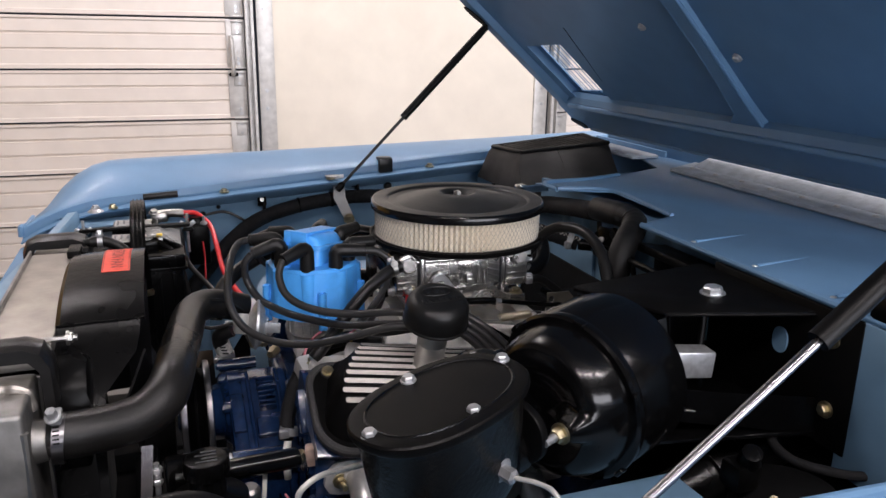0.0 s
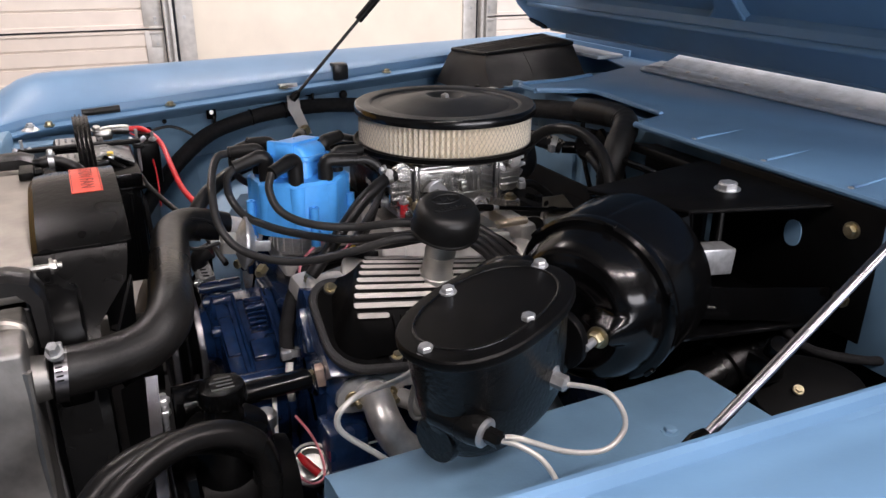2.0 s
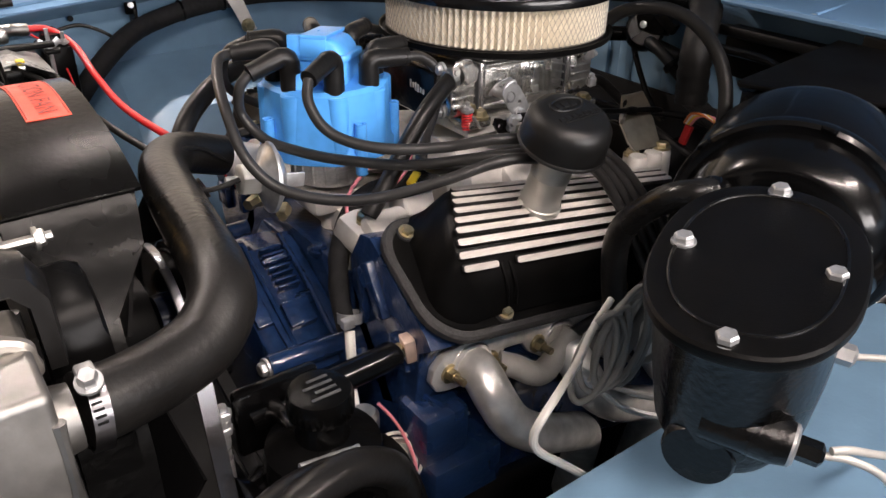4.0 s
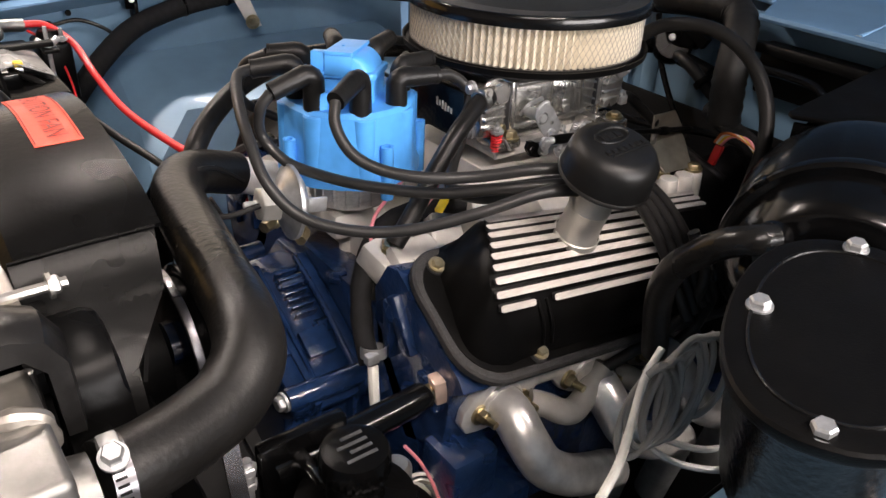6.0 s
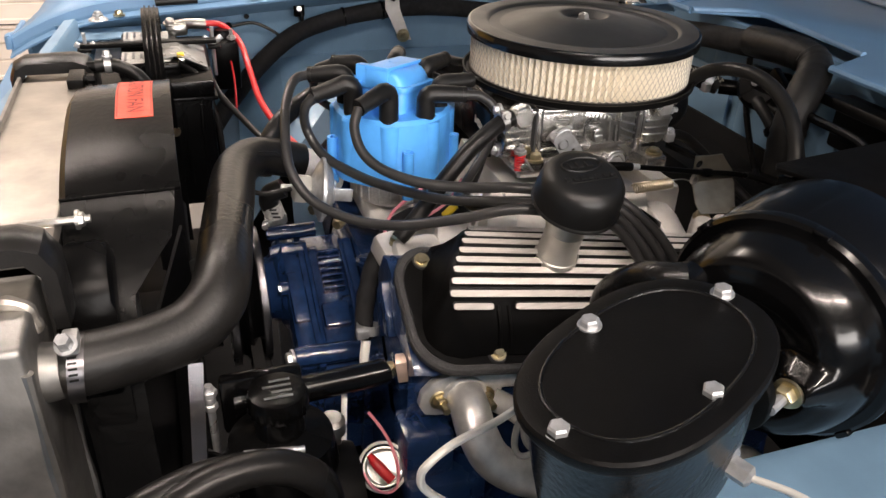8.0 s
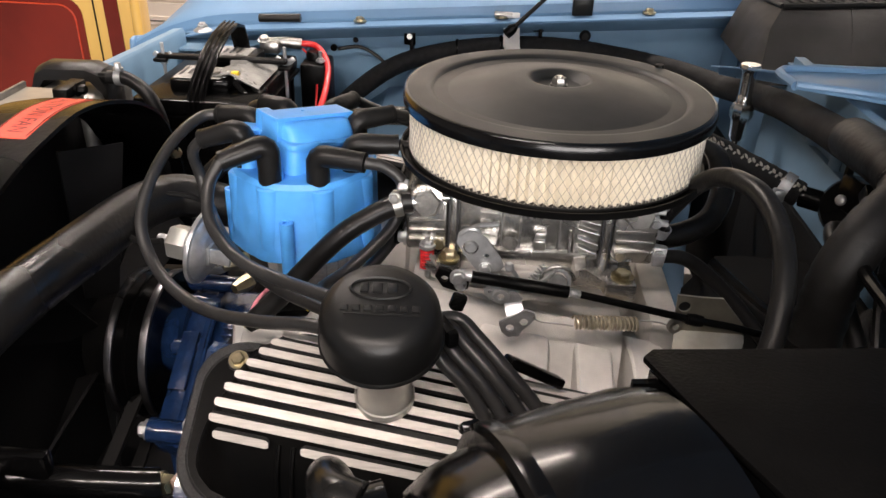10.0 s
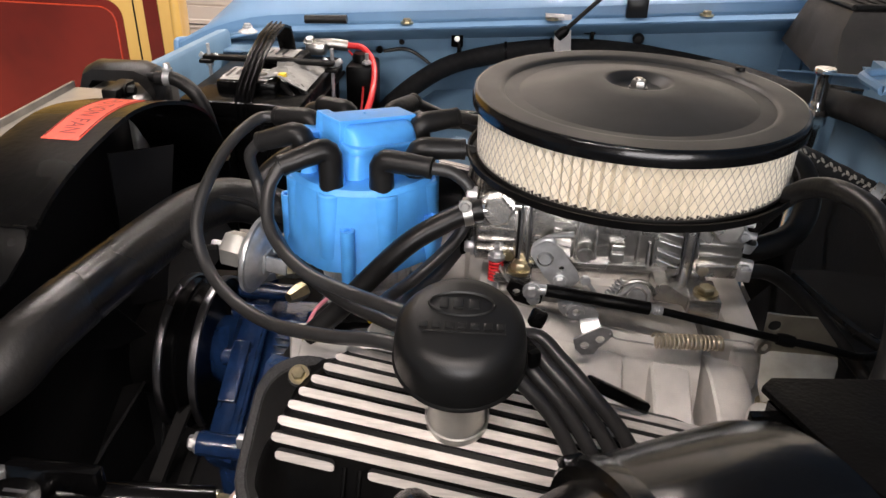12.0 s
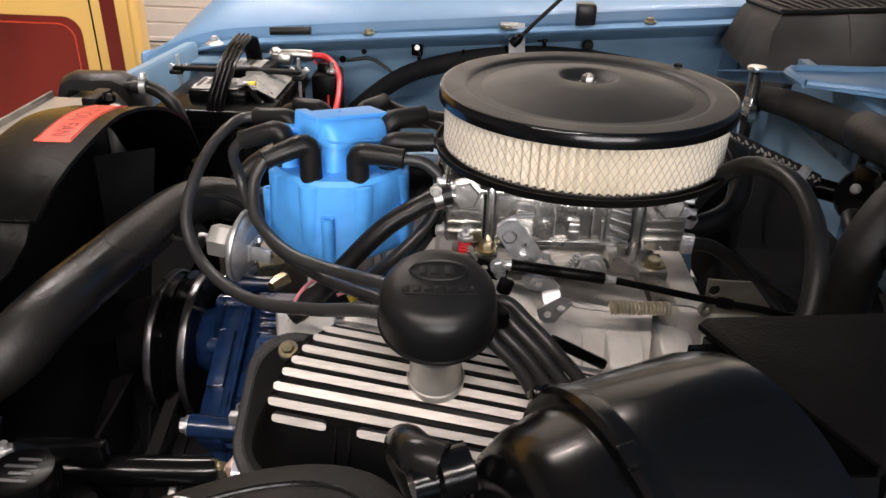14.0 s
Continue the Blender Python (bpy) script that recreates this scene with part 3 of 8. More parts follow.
for sy in (-1, 1):
    part("side_rail", loft([[H(u, sy * 0.69, 0.03), H(u, sy * 0.685, -0.006), H(u, sy * 0.66, -0.014), H(u, sy * 0.635, -0.010), H(u, sy * 0.62, 0.03)] for u in np.linspace(0.0, 1.1, 8)]), PAINT, hood)
part("front_rail", loft([[H(1.03, y, 0.03), H(1.035, y, -0.01), H(1.09, y, -0.012), H(1.10, y, 0.03)] for y in np.linspace(-0.66, 0.66, 8)]), PAINT, hood)
RIB = ((0.100, 0.016, 0.050), (0.12, 0.004, 0.036), (0.16, -0.008, 0.027), (0.38, -0.045, 0.022), (1.03, -0.10, 0.026))
part("stiffener", loft([[H(u, c - w, 0.021), H(u, c - w * 0.7, 0.006), H(u, c + w * 0.7, 0.006), H(u, c + w, 0.021)] for u, c, w in RIB]), PAINT, hood)
for side in (-1, 1):
    part("stiffener_bead", tube([H(u, c + side * w * 0.78, 0.0085) for u, c, w in RIB], 0.0032, 8, 5), PAINT, hood)
part("side_groove", tube([H(0.33, 0.372, 0.018), H(0.167, 0.415, 0.018)], 0.003, 8, 1), BLACK_SATIN, hood)
for u, y, v in ((0.27, -0.09, 0.012), (0.33, 0.10, 0.018)):
    part("stiffener_clip", hexbolt(H(u, y, v), (-math.sin(HA), 0, -math.cos(HA)), 0.006, 0.006), ZINC, hood)
part("rail_hole", slab(oval(0.030, 0.012, 20), 0.002, Matrix.Translation(H(0.022, 0.655, -0.0155)) @ Matrix(((-math.cos(HA), 0, math.sin(HA), 0), (0, 1, 0, 0), (math.sin(HA), 0, math.cos(HA), 0), (0, 0, 0, 1))) @ pose(0, 0, 0, 0, 0, 70)), DARK, hood, "dark oval access hole")
part("rail_hole", slab(oval(0.035, 0.014, 20), 0.002, Matrix.Translation(H(0.40, 0.655, -0.016)) @ Matrix(((-math.cos(HA), 0, math.sin(HA), 0), (0, 1, 0, 0), (math.sin(HA), 0, math.cos(HA), 0), (0, 0, 0, 1))) @ pose(0, 0, 0, 0, 0, 20)), DARK, hood, "dark oval access hole")


def strut(a, b, f, name_label, rod_r, tube_r, rod_mat):
    ob = thing("hood_strut", a, name_label, "gas strut", "hood struts")
    A, B = Vector(a), Vector(b)
    C = A.lerp(B, f)
    part("rod", tube([A, C], rod_r, 14, 1), rod_mat, ob, "slim piston rod")
    part("cylinder", join(tube([C, C.lerp(B, 0.04), C.lerp(B, 0.9), B], [tube_r, tube_r, tube_r, tube_r * 0.8], 16, 2)), BLACK_SATIN, ob)
    part("ball_socket", join(lathe([(0, -0.010), (0.008, -0.008), (0.0085, 0.006), (0.005, 0.014), (0, 0.014)], axis(A, B - A), 14)), BLACK_PLASTIC, ob)
    return ob


strut((-0.033, 0.668, 0.985), (0.314, 0.655, 1.345), 0.45, "slim black gas strut holding the hood up", 0.0036, 0.0090, BLACK_CAP)
strut((-0.160, -0.677, 1.010), (0.300, -0.677, 1.362), 0.37, "gas strut with a dull polished rod beside the cowl", 0.0036, 0.0085, ROD)
br = thing("strut_bracket", (-0.03, 0.70, 0.95), "flat grey steel strut bracket bolted to the apron", "bracket")
part("bracket_plate", slab([(-0.014, 0.055), (0.012, 0.055), (0.016, 0.0), (0.040, -0.06), (0.018, -0.062), (-0.012, 0.0)], 0.003, Matrix.Translation((-0.03, 0.695, 0.955)) @ pose(0, 0, 0, 90)), ALU_CAST, br)
part("bracket_foot", box((-0.045, 0.69, 1.008), (0.03, 0.024, 0.003), 0.001), STEEL, br)
part("bolt", hexbolt((-0.007, 0.692, 0.904), (0, -1, 0), 0.008, 0.006, 1.6), GOLD, br, "gold passivated bolt")

# ---- the engine ----
def E(x, y, z):
    """A place on the engine, which leans down towards the firewall."""
    return (x, y, z - 0.17 * (x + 0.22))


# air cleaner
ac = thing("air_cleaner", (0.0, 0.004, 1.03), "round black air cleaner with a cream pleated paper element", "air cleaner")
AC = Matrix.Translation((0.002, 0.006, 1.088))
part("lid", lathe([(0, 0.0075), (0.0175, 0.0076), (0.0200, 0.0086), (0.0245, 0.0135), (0.0262, 0.0146), (0.0285, 0.0148), (0.042, 0.0128), (0.060, 0.0094), (0.080, 0.0052), (0.0965, 0.0012), (0.1005, 0.0002), (0.1022, 0.0006),
                   (0.1050, 0.0042), (0.1070, 0.0054), (0.1100, 0.0057), (0.1250, 0.0057), (0.1250, 0.0025), (0, 0.002)], AC, 96), BLACK_LID, ac, "satin black domed lid")
part("lid_rim", lathe([(0.1245, 0.0057), (0.1268, 0.0053), (0.1280, 0.0038), (0.1286, -0.001), (0.1284, -0.0062), (0.1272, -0.0066), (0.1264, -0.005), (0.1264, 0.0), (0.1245, 0.0025)], AC, 96, close=True), BLACK_GLOSS, ac, "black rolled lid rim")
part("lid_nut", join(hexbolt((0.002, 0.006, 1.0956), (0, 0, 1), 0.0062, 0.0075, 1.15), lathe([(0, 0.0088), (0.0026, 0.0088), (0.003, 0.008), (0.003, 0.005), (0, 0.005)], Matrix.Translation((0.002, 0.006, 1.0956)), 10)), STEEL, ac, "dull zinc lid nut")
n = 105
rows = []
for z in (1.0405, 1.0868):
    rows.append([(0.002 + (0.1216 if k % 2 else 0.1165) * math.cos(math.pi * k / n), 0.006 + (0.1216 if k % 2 else 0.1165) * math.sin(math.pi * k / n), z) for k in range(2 * n)])
part("filter_element", loft(rows), PAPER, ac, "cream pleated filter paper", 10)
bm = bmesh.new()
for s in (-1, 1):
    for k in range(112):
        a0 = 2 * math.pi * k / 112
        w = 0.0004
        ring = []
        for j in range(7):
            a, z = a0 + s * 0.23 * j / 6, 1.0405 + 0.046 * j / 6
            ring.append([bm.verts.new((0.002 + (0.1225 + dr) * math.cos(a + da), 0.006 + (0.1225 + dr) * math.sin(a + da), z)) for dr, da in ((0, -0.0020), (0.0006, 0), (0, 0.0020))])
        for p, q in zip(ring, ring[1:]):
            for j in range(2):
                bm.faces.new((p[j], p[j + 1], q[j + 1], q[j]))
tagged(part("wire_guard", bm, MESH_WIRE, ac), "fine galvanised diamond mesh guard", kind="stuff")
part("seal_ring", lathe([(0.112, 0), (0.1235, 0), (0.1235, -0.003), (0.112, -0.003)], Matrix.Translation((0.002, 0.006, 1.0425)), 72, close=True), RUBBER, ac)
part("base_pan", lathe([(0.03, -0.012), (0.05, -0.012), (0.08, -0.004), (0.118, -0.001), (0.127, 0.0), (0.1295, 0.004), (0.1310, 0.004), (0.1300, -0.002), (0.124, -0.005), (0.08, -0.009), (0.05, -0.017), (0.03, -0.017)], Matrix.Translation((0.002, 0.006, 1.0385)), 72, close=True), BLACK_SATIN, ac, "black base pan with a turned-up lip")
part("stud_end", lathe([(0, 0.008), (0.004, 0.007), (0.005, 0), (0, 0)], Matrix.Translation((0.098, 0.088, 1.089)), 10), BLACK_SATIN, ac)

# distributor
DX, DY = -0.216, 0.006
dist = thing("distributor", (DX, DY, 0.86), "bright blue electronic distributor with black plug wires", "distributor")
cap = []
for z, r0 in ((0.947, 0.0730), (0.952, 0.0730), (0.958, 0.0700), (0.992, 0.0680), (1.013, 0.0665), (1.017, 0.063)):
    row = []
    for k in range(96):
        a = 2 * math.pi * k / 96
        lobe = max(0.0, math.cos(8 * (a - 0.48))) ** 0.6
        row.append((DX + (r0 - 0.005 + 0.002 * lobe) * math.cos(a), DY + (r0 - 0.005 + 0.002 * lobe) * math.sin(a), z))
    cap.append(row)
part("cap", loft(cap), CAP_BLUE, dist, "bright blue moulded distributor cap")
for k in range(8):
    a = 0.48 + k * math.pi / 4
    part("tower_post", lathe([(0, 0.0645), (0.0098, 0.0645), (0.0112, 0.063), (0.0122, 0.004), (0.0125, 0.0), (0, 0.0)], Matrix.Translation((DX + 0.0560 * math.cos(a), DY + 0.0560 * math.sin(a), 0.949)), 24), CAP_BLUE, dist)
    part("terminal_tower", lathe([(0, 0.014), (0.0075, 0.014), (0.0085, 0), (0.0085, -0.004), (0, -0.004)], Matrix.Translation((DX + 0.049 * math.cos(a), DY + 0.049 * math.sin(a), 1.018)), 16), CAP_BLUE, dist)
TM = Matrix.Translation((-0.2120, 0.0135, 1.0583)) @ pose(0, 0, 0, 0, 0, 47) @ pose(0, 0, 0, 0, 7, 0)
cover = part("coil_cover", loft([[TM @ Vector((x, y * f - 0.001, z)) for x, y in rounded(0.0700, 0.0590, 0.009)] for f, z in ((1.0, -0.060), (1.0, -0.0225), (0.98, -0.0200))]), CAP_BLUE, dist, "raised blue coil cover")
part("ledge", slab(rounded(0.0750, 0.0650, 0.008), 0.0062, TM @ Matrix.Translation((0, -0.0005, -0.0235)), 0.0014), CAP_BLUE, cover)
part("upper_box", loft([[TM @ Vector((x, y, z)) for x, y in rounded(0.0740, 0.0235, 0.001)] for z in (-0.020, -0.0015)]), CAP_BLUE, cover)
part("top_plate", slab(rounded(0.0790, 0.0260, 0.0012), 0.0034, TM @ Matrix.Translation((0, 0, -0.0030)), 0.0007), CAP_BLUE, cover)
# the rounded shoulders bulge from under the top plate down to the ledge
BULGE = [(0.0100, -0.0030), (0.0145, -0.0032), (0.0190, -0.0048), (0.0232, -0.0082), (0.0265, -0.0125), (0.0285, -0.0175), (0.0100, -0.0175)]
for sgn in (-1, 1):
    part("shoulder", loft([[TM @ Vector((x, sgn * (0.0100 + (y - 0.0100) * f), -0.0175 + (z + 0.0175) * g)) for y, z in BULGE] for x, f, g in ((-0.0335, 0.55, 0.70), (-0.0325, 0.75, 0.85), (-0.0295, 0.93, 0.96), (-0.0255, 1.0, 1.0), (0.0255, 1.0, 1.0), (0.0295, 0.93, 0.96), (0.0325, 0.75, 0.85), (0.0335, 0.55, 0.70))]), CAP_BLUE, cover)
part("end_panel", box((0, 0, 0), (0.0024, 0.0250, 0.0190), 0.0006, TM @ Matrix.Translation((-0.0372, 0, -0.0110))), CAP_BLUE, cover)
part("end_flap", box((0, 0, 0), (0.0120, 0.0130, 0.0180), 0.0012, TM @ Matrix.Translation((-0.0310, 0.0190, -0.0095))), CAP_BLUE, cover)
part("wire_tab", slab(rounded(0.030, 0.024, 0.003), 0.0056, TM @ Matrix.Translation((-0.0300, 0.0290, -0.0225)), 0.0012), CAP_BLUE, cover)
part("wire_tab", slab(rounded(0.032, 0.028, 0.003), 0.0056, TM @ Matrix.Translation((0.0460, 0.0040, -0.0225)), 0.0012), CAP_BLUE, cover)
part("cover_screw", lathe([(0, 0.0012), (0.0012, 0.001), (0.0016, 0), (0, 0)], TM @ Matrix.Translation((-0.004, 0.003, 0.0003)), 8), CAP_BLUE, cover)
for a in (-1.585, -3.03, -0.45):
    part("hold_down_post", lathe([(0, 0.020), (0.003, 0.020), (0.0032, 0.022), (0.0058, 0.022), (0.0062, -0.030), (0, -0.030)], Matrix.Translation((DX + 0.068 * math.cos(a), DY + 0.068 * math.sin(a), 0.965)), 14), CAP_BLUE, dist)
part("housing", lathe([(0.0090, 0.895), (0.0105, 0.900), (0.014, 0.905), (0.030, 0.909), (0.0385, 0.9110), (0.0400, 0.913), (0.0400, 0.943), (0.0415, 0.945), (0.0415, 0.949), (0, 0.949)], Matrix.Translation((DX, DY, 0)), 48), ALU_FIN, dist, "polished aluminium distributor housing")
for k in range(20):
    a = 2 * math.pi * k / 20
    part("housing_flute", tube([(DX + 0.0402 * math.cos(a), DY + 0.0402 * math.sin(a), 0.915), (DX + 0.0402 * math.cos(a), DY + 0.0402 * math.sin(a), 0.944)], 0.0014, 6, 1), ALU_FIN, dist)
SM = axis((DX, DY - 0.001, 0.908), (-0.10, -0.04, -1))
part("shaft_stem", lathe([(0, 0), (0.0098, 0), (0.0098, 0.060), (0.0115, 0.062), (0.0125, 0.072), (0.018, 0.078), (0.018, 0.115), (0, 0.115)], SM, 28), ALU_FIN, dist)
part("hold_down_clamp", join(slab(rounded(0.05, 0.026, 0.01), 0.006, Matrix.Translation((-0.245, -0.028, 0.846)) @ pose(0, 0, 0, 0, 0, 40), 0.001), hexbolt((-0.258, -0.041, 0.852), (0, 0, 1), 0.008, 0.007)), ENGINE_BLUE, dist)
# vacuum advance can
VP, VD = Vector((-0.303, -0.036, 0.943)), Vector((-0.95, 0.10, 0.12)).normalized()
can = part("vacuum_can", lathe([(0, -0.010), (0.020, -0.010), (0.0235, -0.0085), (0.029, -0.0045), (0.0305, -0.0022), (0.0338, -0.0018), (0.0342, 0.0), (0.0338, 0.0018), (0.0305, 0.0026), (0.0285, 0.0045), (0.0165, 0.0100), (0.0145, 0.0115), (0, 0.0115)], axis(VP, VD), 48), ZINC, dist, "zinc plated vacuum advance can")
part("vacuum_hex", lathe([(0, 0.0310), (0.0095, 0.0310), (0.0148, 0.0290), (0.0160, 0.0275), (0.0160, 0.0135), (0.0140, 0.0110), (0, 0.0110)], axis(VP, VD, spin=20), 6), NECK, can, "pale zinc hexagonal vacuum fitting")
part("vacuum_nipple", lathe([(0, 0.042), (0.0030, 0.042), (0.0038, 0.039), (0.0038, 0.030), (0, 0.030)], axis(VP, VD), 14), ZINC, can)
VB = axis(VP, -VD)
part("vacuum_bracket", join(box((0, 0, 0), (0.028, 0.018, 0.0025), 0.0006, VB @ Matrix.Translation((0.0, 0.0, 0.0115))), box((0, 0, 0), (0.0030, 0.014, 0.020), 0.0006, VB @ Matrix.Translation((-0.010, 0.0, 0.021))), lathe([(0, 0.003), (0.003, 0.003), (0.0042, 0.0015), (0.0042, 0), (0, 0)], VB @ Matrix.Translation((0.008, 0.004, 0.0127)), 6)), ZINC, can)

# plug boots and wires
wires = thing("plug_wire_set", (-0.15, -0.2, 0.98), "graphite grey spark plug wires with black boots", "spark plug wires")


def boot(x, y, tip, top=1.0465):
    """A right-angled boot standing on a tower at x, y, bending towards tip."""
    t = Vector(tip)
    up = Vector((x, y, top))
    d = (Vector((t.x, t.y, 0)) - Vector((x, y, 0))).normalized()
    k = up + d * 0.008 + Vector((0, 0, 0.0005))
    leg = tube([(x, y, 1.010), (x, y, top - 0.0105), (x, y, top - 0.005), up + d * 0.0016 + Vector((0, 0, -0.0020)), up + d * 0.0045, k, k.lerp(t, 0.5), t], [0.0102, 0.0099, 0.0098, 0.0098, 0.0096, 0.0094, 0.0088, 0.0080], 18, 1)
    lip = tube([t.lerp(k, 0.12), t], 0.0086, 16, 1)
    return join(leg, lip)


ROUTES = [
    # boot foot, boot tip, and the way of the wire
    ((-0.233, -0.043), (-0.268, -0.061, 1.038), [(-0.275, -0.072, 1.022), (-0.271, -0.090, 1.003), (-0.255, -0.110, 0.992), (-0.228, -0.135, 0.988), (-0.190, -0.158, 0.989), (-0.150, -0.188, 0.998), (-0.10, -0.205, 0.993)]),
    ((-0.263, -0.014), (-0.302, -0.010, 1.036), [(-0.312, -0.008, 1.022), (-0.310, -0.002, 0.996), (-0.297, -0.022, 0.975), (-0.278, -0.052, 0.969), (-0.254, -0.086, 0.967), (-0.207, -0.130, 0.966), (-0.160, -0.172, 0.977), (-0.105, -0.21, 0.985)]),
    ((-0.263, 0.021), (-0.300, 0.034, 1.044), [(-0.316, 0.026, 1.042), (-0.330, -0.006, 1.030), (-0.338, -0.043, 1.008), (-0.338, -0.071, 0.983), (-0.322, -0.094, 0.960), (-0.290, -0.124, 0.951), (-0.252, -0.152, 0.954), (-0.205, -0.182, 0.970), (-0.155, -0.206, 0.986), (-0.10, -0.222, 0.978)]),
    ((-0.193, -0.040), (-0.152, -0.046, 1.0385), [(-0.134, -0.046, 1.035), (-0.120, -0.050, 1.020), (-0.128, -0.062, 0.990), (-0.158, -0.084, 0.962), (-0.178, -0.110, 0.955), (-0.165, -0.150, 0.968), (-0.120, -0.190, 0.982)]),
    ((-0.169, -0.010), (-0.130, -0.004, 1.0395), [(-0.112, 0.0, 1.030), (-0.108, -0.02, 1.000), (-0.140, -0.062, 0.958), (-0.165, -0.095, 0.945), (-0.160, -0.145, 0.955), (-0.110, -0.19, 0.975)]),
    ((-0.173, 0.030), (-0.142, 0.050, 1.048), [(-0.10, 0.09, 1.03), (0.0, 0.16, 1.0), (0.1, 0.20, 0.93)]),
    ((-0.201, 0.053), (-0.186, 0.090, 1.046), [(-0.16, 0.13, 1.02), (-0.08, 0.18, 0.97), (0.02, 0.2, 0.91)]),
    ((-0.239, 0.050), (-0.268, 0.066, 1.046), [(-0.285, 0.085, 1.03), (-0.27, 0.13, 0.98), (-0.2, 0.17, 0.93), (-0.1, 0.21, 0.87)]),
]
for foot, tip, way in ROUTES:
    part("boot", boot(*foot, tip, 1.0395 if foot[0] > -0.195 and foot[1] < 0 else 1.0465), RUBBER, wires)
    part("wire", tube([tip] + way, 0.0050, 12, 7), WIRE, wires)
# the bundle that crosses the near rocker cover to the rear plugs
for k in range(4):
    f = k / 3
    way = [Vector(a).lerp(Vector(b), f) for a, b in (((-0.10, -0.200, 0.985), (-0.11, -0.215, 0.978)), ((-0.068, -0.186, 0.988), (-0.086, -0.205, 0.980)), ((-0.050, -0.196, 0.979), (-0.072, -0.214, 0.970)),
                                                    ((-0.031, -0.209, 0.965), (-0.053, -0.222, 0.953)), ((-0.003, -0.222, 0.935), (-0.037, -0.232, 0.927)), ((0.018, -0.245, 0.89), (-0.022, -0.246, 0.89)), ((0.02, -0.27, 0.85), (-0.01, -0.27, 0.84)))]
    part("wire", tube(way, 0.0050, 12, 7), WIRE, wires)
part("wire_separator", box((-0.076, -0.196, 0.988), (0.008, 0.040, 0.012), 0.002, pose(0, 0, 0, 0, 0, 30)), BLACK_PLASTIC, wires)
part("separator_tab", box((-0.066, -0.178, 0.996), (0.010, 0.008, 0.012), 0.002, pose(0, 0, 0, 0, 20, 20)), BLACK_PLASTIC, wires)
part("wire_separator", box((-0.010, -0.190, 0.950), (0.052, 0.012, 0.008), 0.002, pose(0, 0, 0, -15, 34, 22)), BLACK_PLASTIC, wires)

# near rocker cover
vc = thing("rocker_cover", (-0.10, -0.2, 0.86), "finned black and aluminium rocker cover on the near head", "valve cover", "rocker covers")


def cover(ob, sy, y0):
    """The cover's lower flange, body and cast fins; sy: -1 near, +1 far bank."""
    X0, X1 = -0.262, 0.125
    # flange outline, lying in the sloping joint plane
    def F(x, s, h):
        # s: 0 outer edge to 1 inner edge; h above the joint plane
        y, z = -0.252 + 0.112 * s, 0.846 + 0.070 * s
        return E(x, sy * -(y - h * 0.53) if sy > 0 else y - h * 0.53, z + h * 0.85)
    def ring(inset, h, n=8):
        L, W, r = (X1 - X0) / 2 - inset, 0.066 - inset, 0.040 - inset * 0.5
        pts = rounded(2 * L, 2 * W, max(r, 0.01), n)
        return [F((X0 + X1) / 2 + px, 0.5 + py / 0.132, h) for px, py in pts]
    part("flange", loft([ring(0.0, 0.0), ring(0.0, 0.007), ring(0.0020, 0.0095), ring(0.0065, 0.0100), ring(0.0075, 0.0085), ring(0.013, 0.0085)]), GREY_FLANGE, ob, "grey textured mounting flange")
    part("flange_land", loft([ring(0.0078, 0.0080), ring(0.0080, 0.0094), ring(0.034, 0.0100)]), BLACK_SATIN, ob, "satin black land inside the flange rim")
    top = []
    prof = [(-0.2475, 0.866), (-0.2455, 0.890), (-0.2395, 0.904), (-0.2345, 0.9130), (-0.2305, 0.9240), (-0.2225, 0.9345), (-0.2098, 0.9432), (-0.196, 0.9500), (-0.180, 0.9545), (-0.165, 0.9545), (-0.152, 0.948), (-0.143, 0.934), (-0.138, 0.915)]
    xs = [(X0 + 0.010, 0.06, 0.004), (X0 + 0.012, 0.20, 0.003), (X0 + 0.016, 0.42, 0.002), (X0 + 0.024, 0.74, 0.001), (X0 + 0.030, 0.94, 0.0), (X0 + 0.035, 1.0, 0.0), (X1 - 0.036, 1.0, 0.0), (X1 - 0.022, 0.74, 0.001), (X1 - 0.010, 0.2, 0.008)]
    rows = []
    for x, h, d in xs:
        row = []
        for y, z in prof:
            zb = 0.846 + (y + 0.252) / 0.112 * 0.070 + 0.006
            back = float(np.interp(y, (-0.235, -0.172, -0.138), (0.0, 0.034, 0.060))) * (1 if x < 0 else -1) * (0.45 + 0.55 * h)
            c = max(0.0, 0.030 - (y + 0.2475))
            back += (0.030 - math.sqrt(0.0009 - c * c)) * (0.9 if x < 0 else -0.9)
            row.append(E(x + back, (y + d * (1 if y < -0.2 else -1)) * (1 if sy < 0 else -1), zb + (z - zb) * (h if z > zb else 1)))
        rows.append(row)
    bm = loft(rows, closed=False)
    part("cover_body", bm, BLACK_SATIN, ob, "satin black cover body")
    # machined fins
    rowsf = [(-0.2345, 0.9130, -0.228), (-0.2310, 0.9238, -0.2285), (-0.2258, 0.9318, -0.2255), (-0.2178, 0.9380, -0.221), (-0.2098, 0.9432, -0.216), (-0.2013, 0.9478, -0.210), (-0.1917, 0.9515, -0.204), (-0.1828, 0.9538, -0.198), (-0.1735, 0.9550, -0.192)]
    for k, (y, z, x) in enumerate(rowsf):
        y2, z2, _ = rowsf[min(k + 1, 8)]
        y1, z1, _ = rowsf[max(k - 1, 0)]
        ty, tz = Vector((y2 - y1, z2 - z1)).normalized()
        ny, nz = -tz, ty
        xe = (-0.030, -0.026, -0.020, -0.016, -0.012, -0.010, 0.098, 0.100, 0.102)[k]
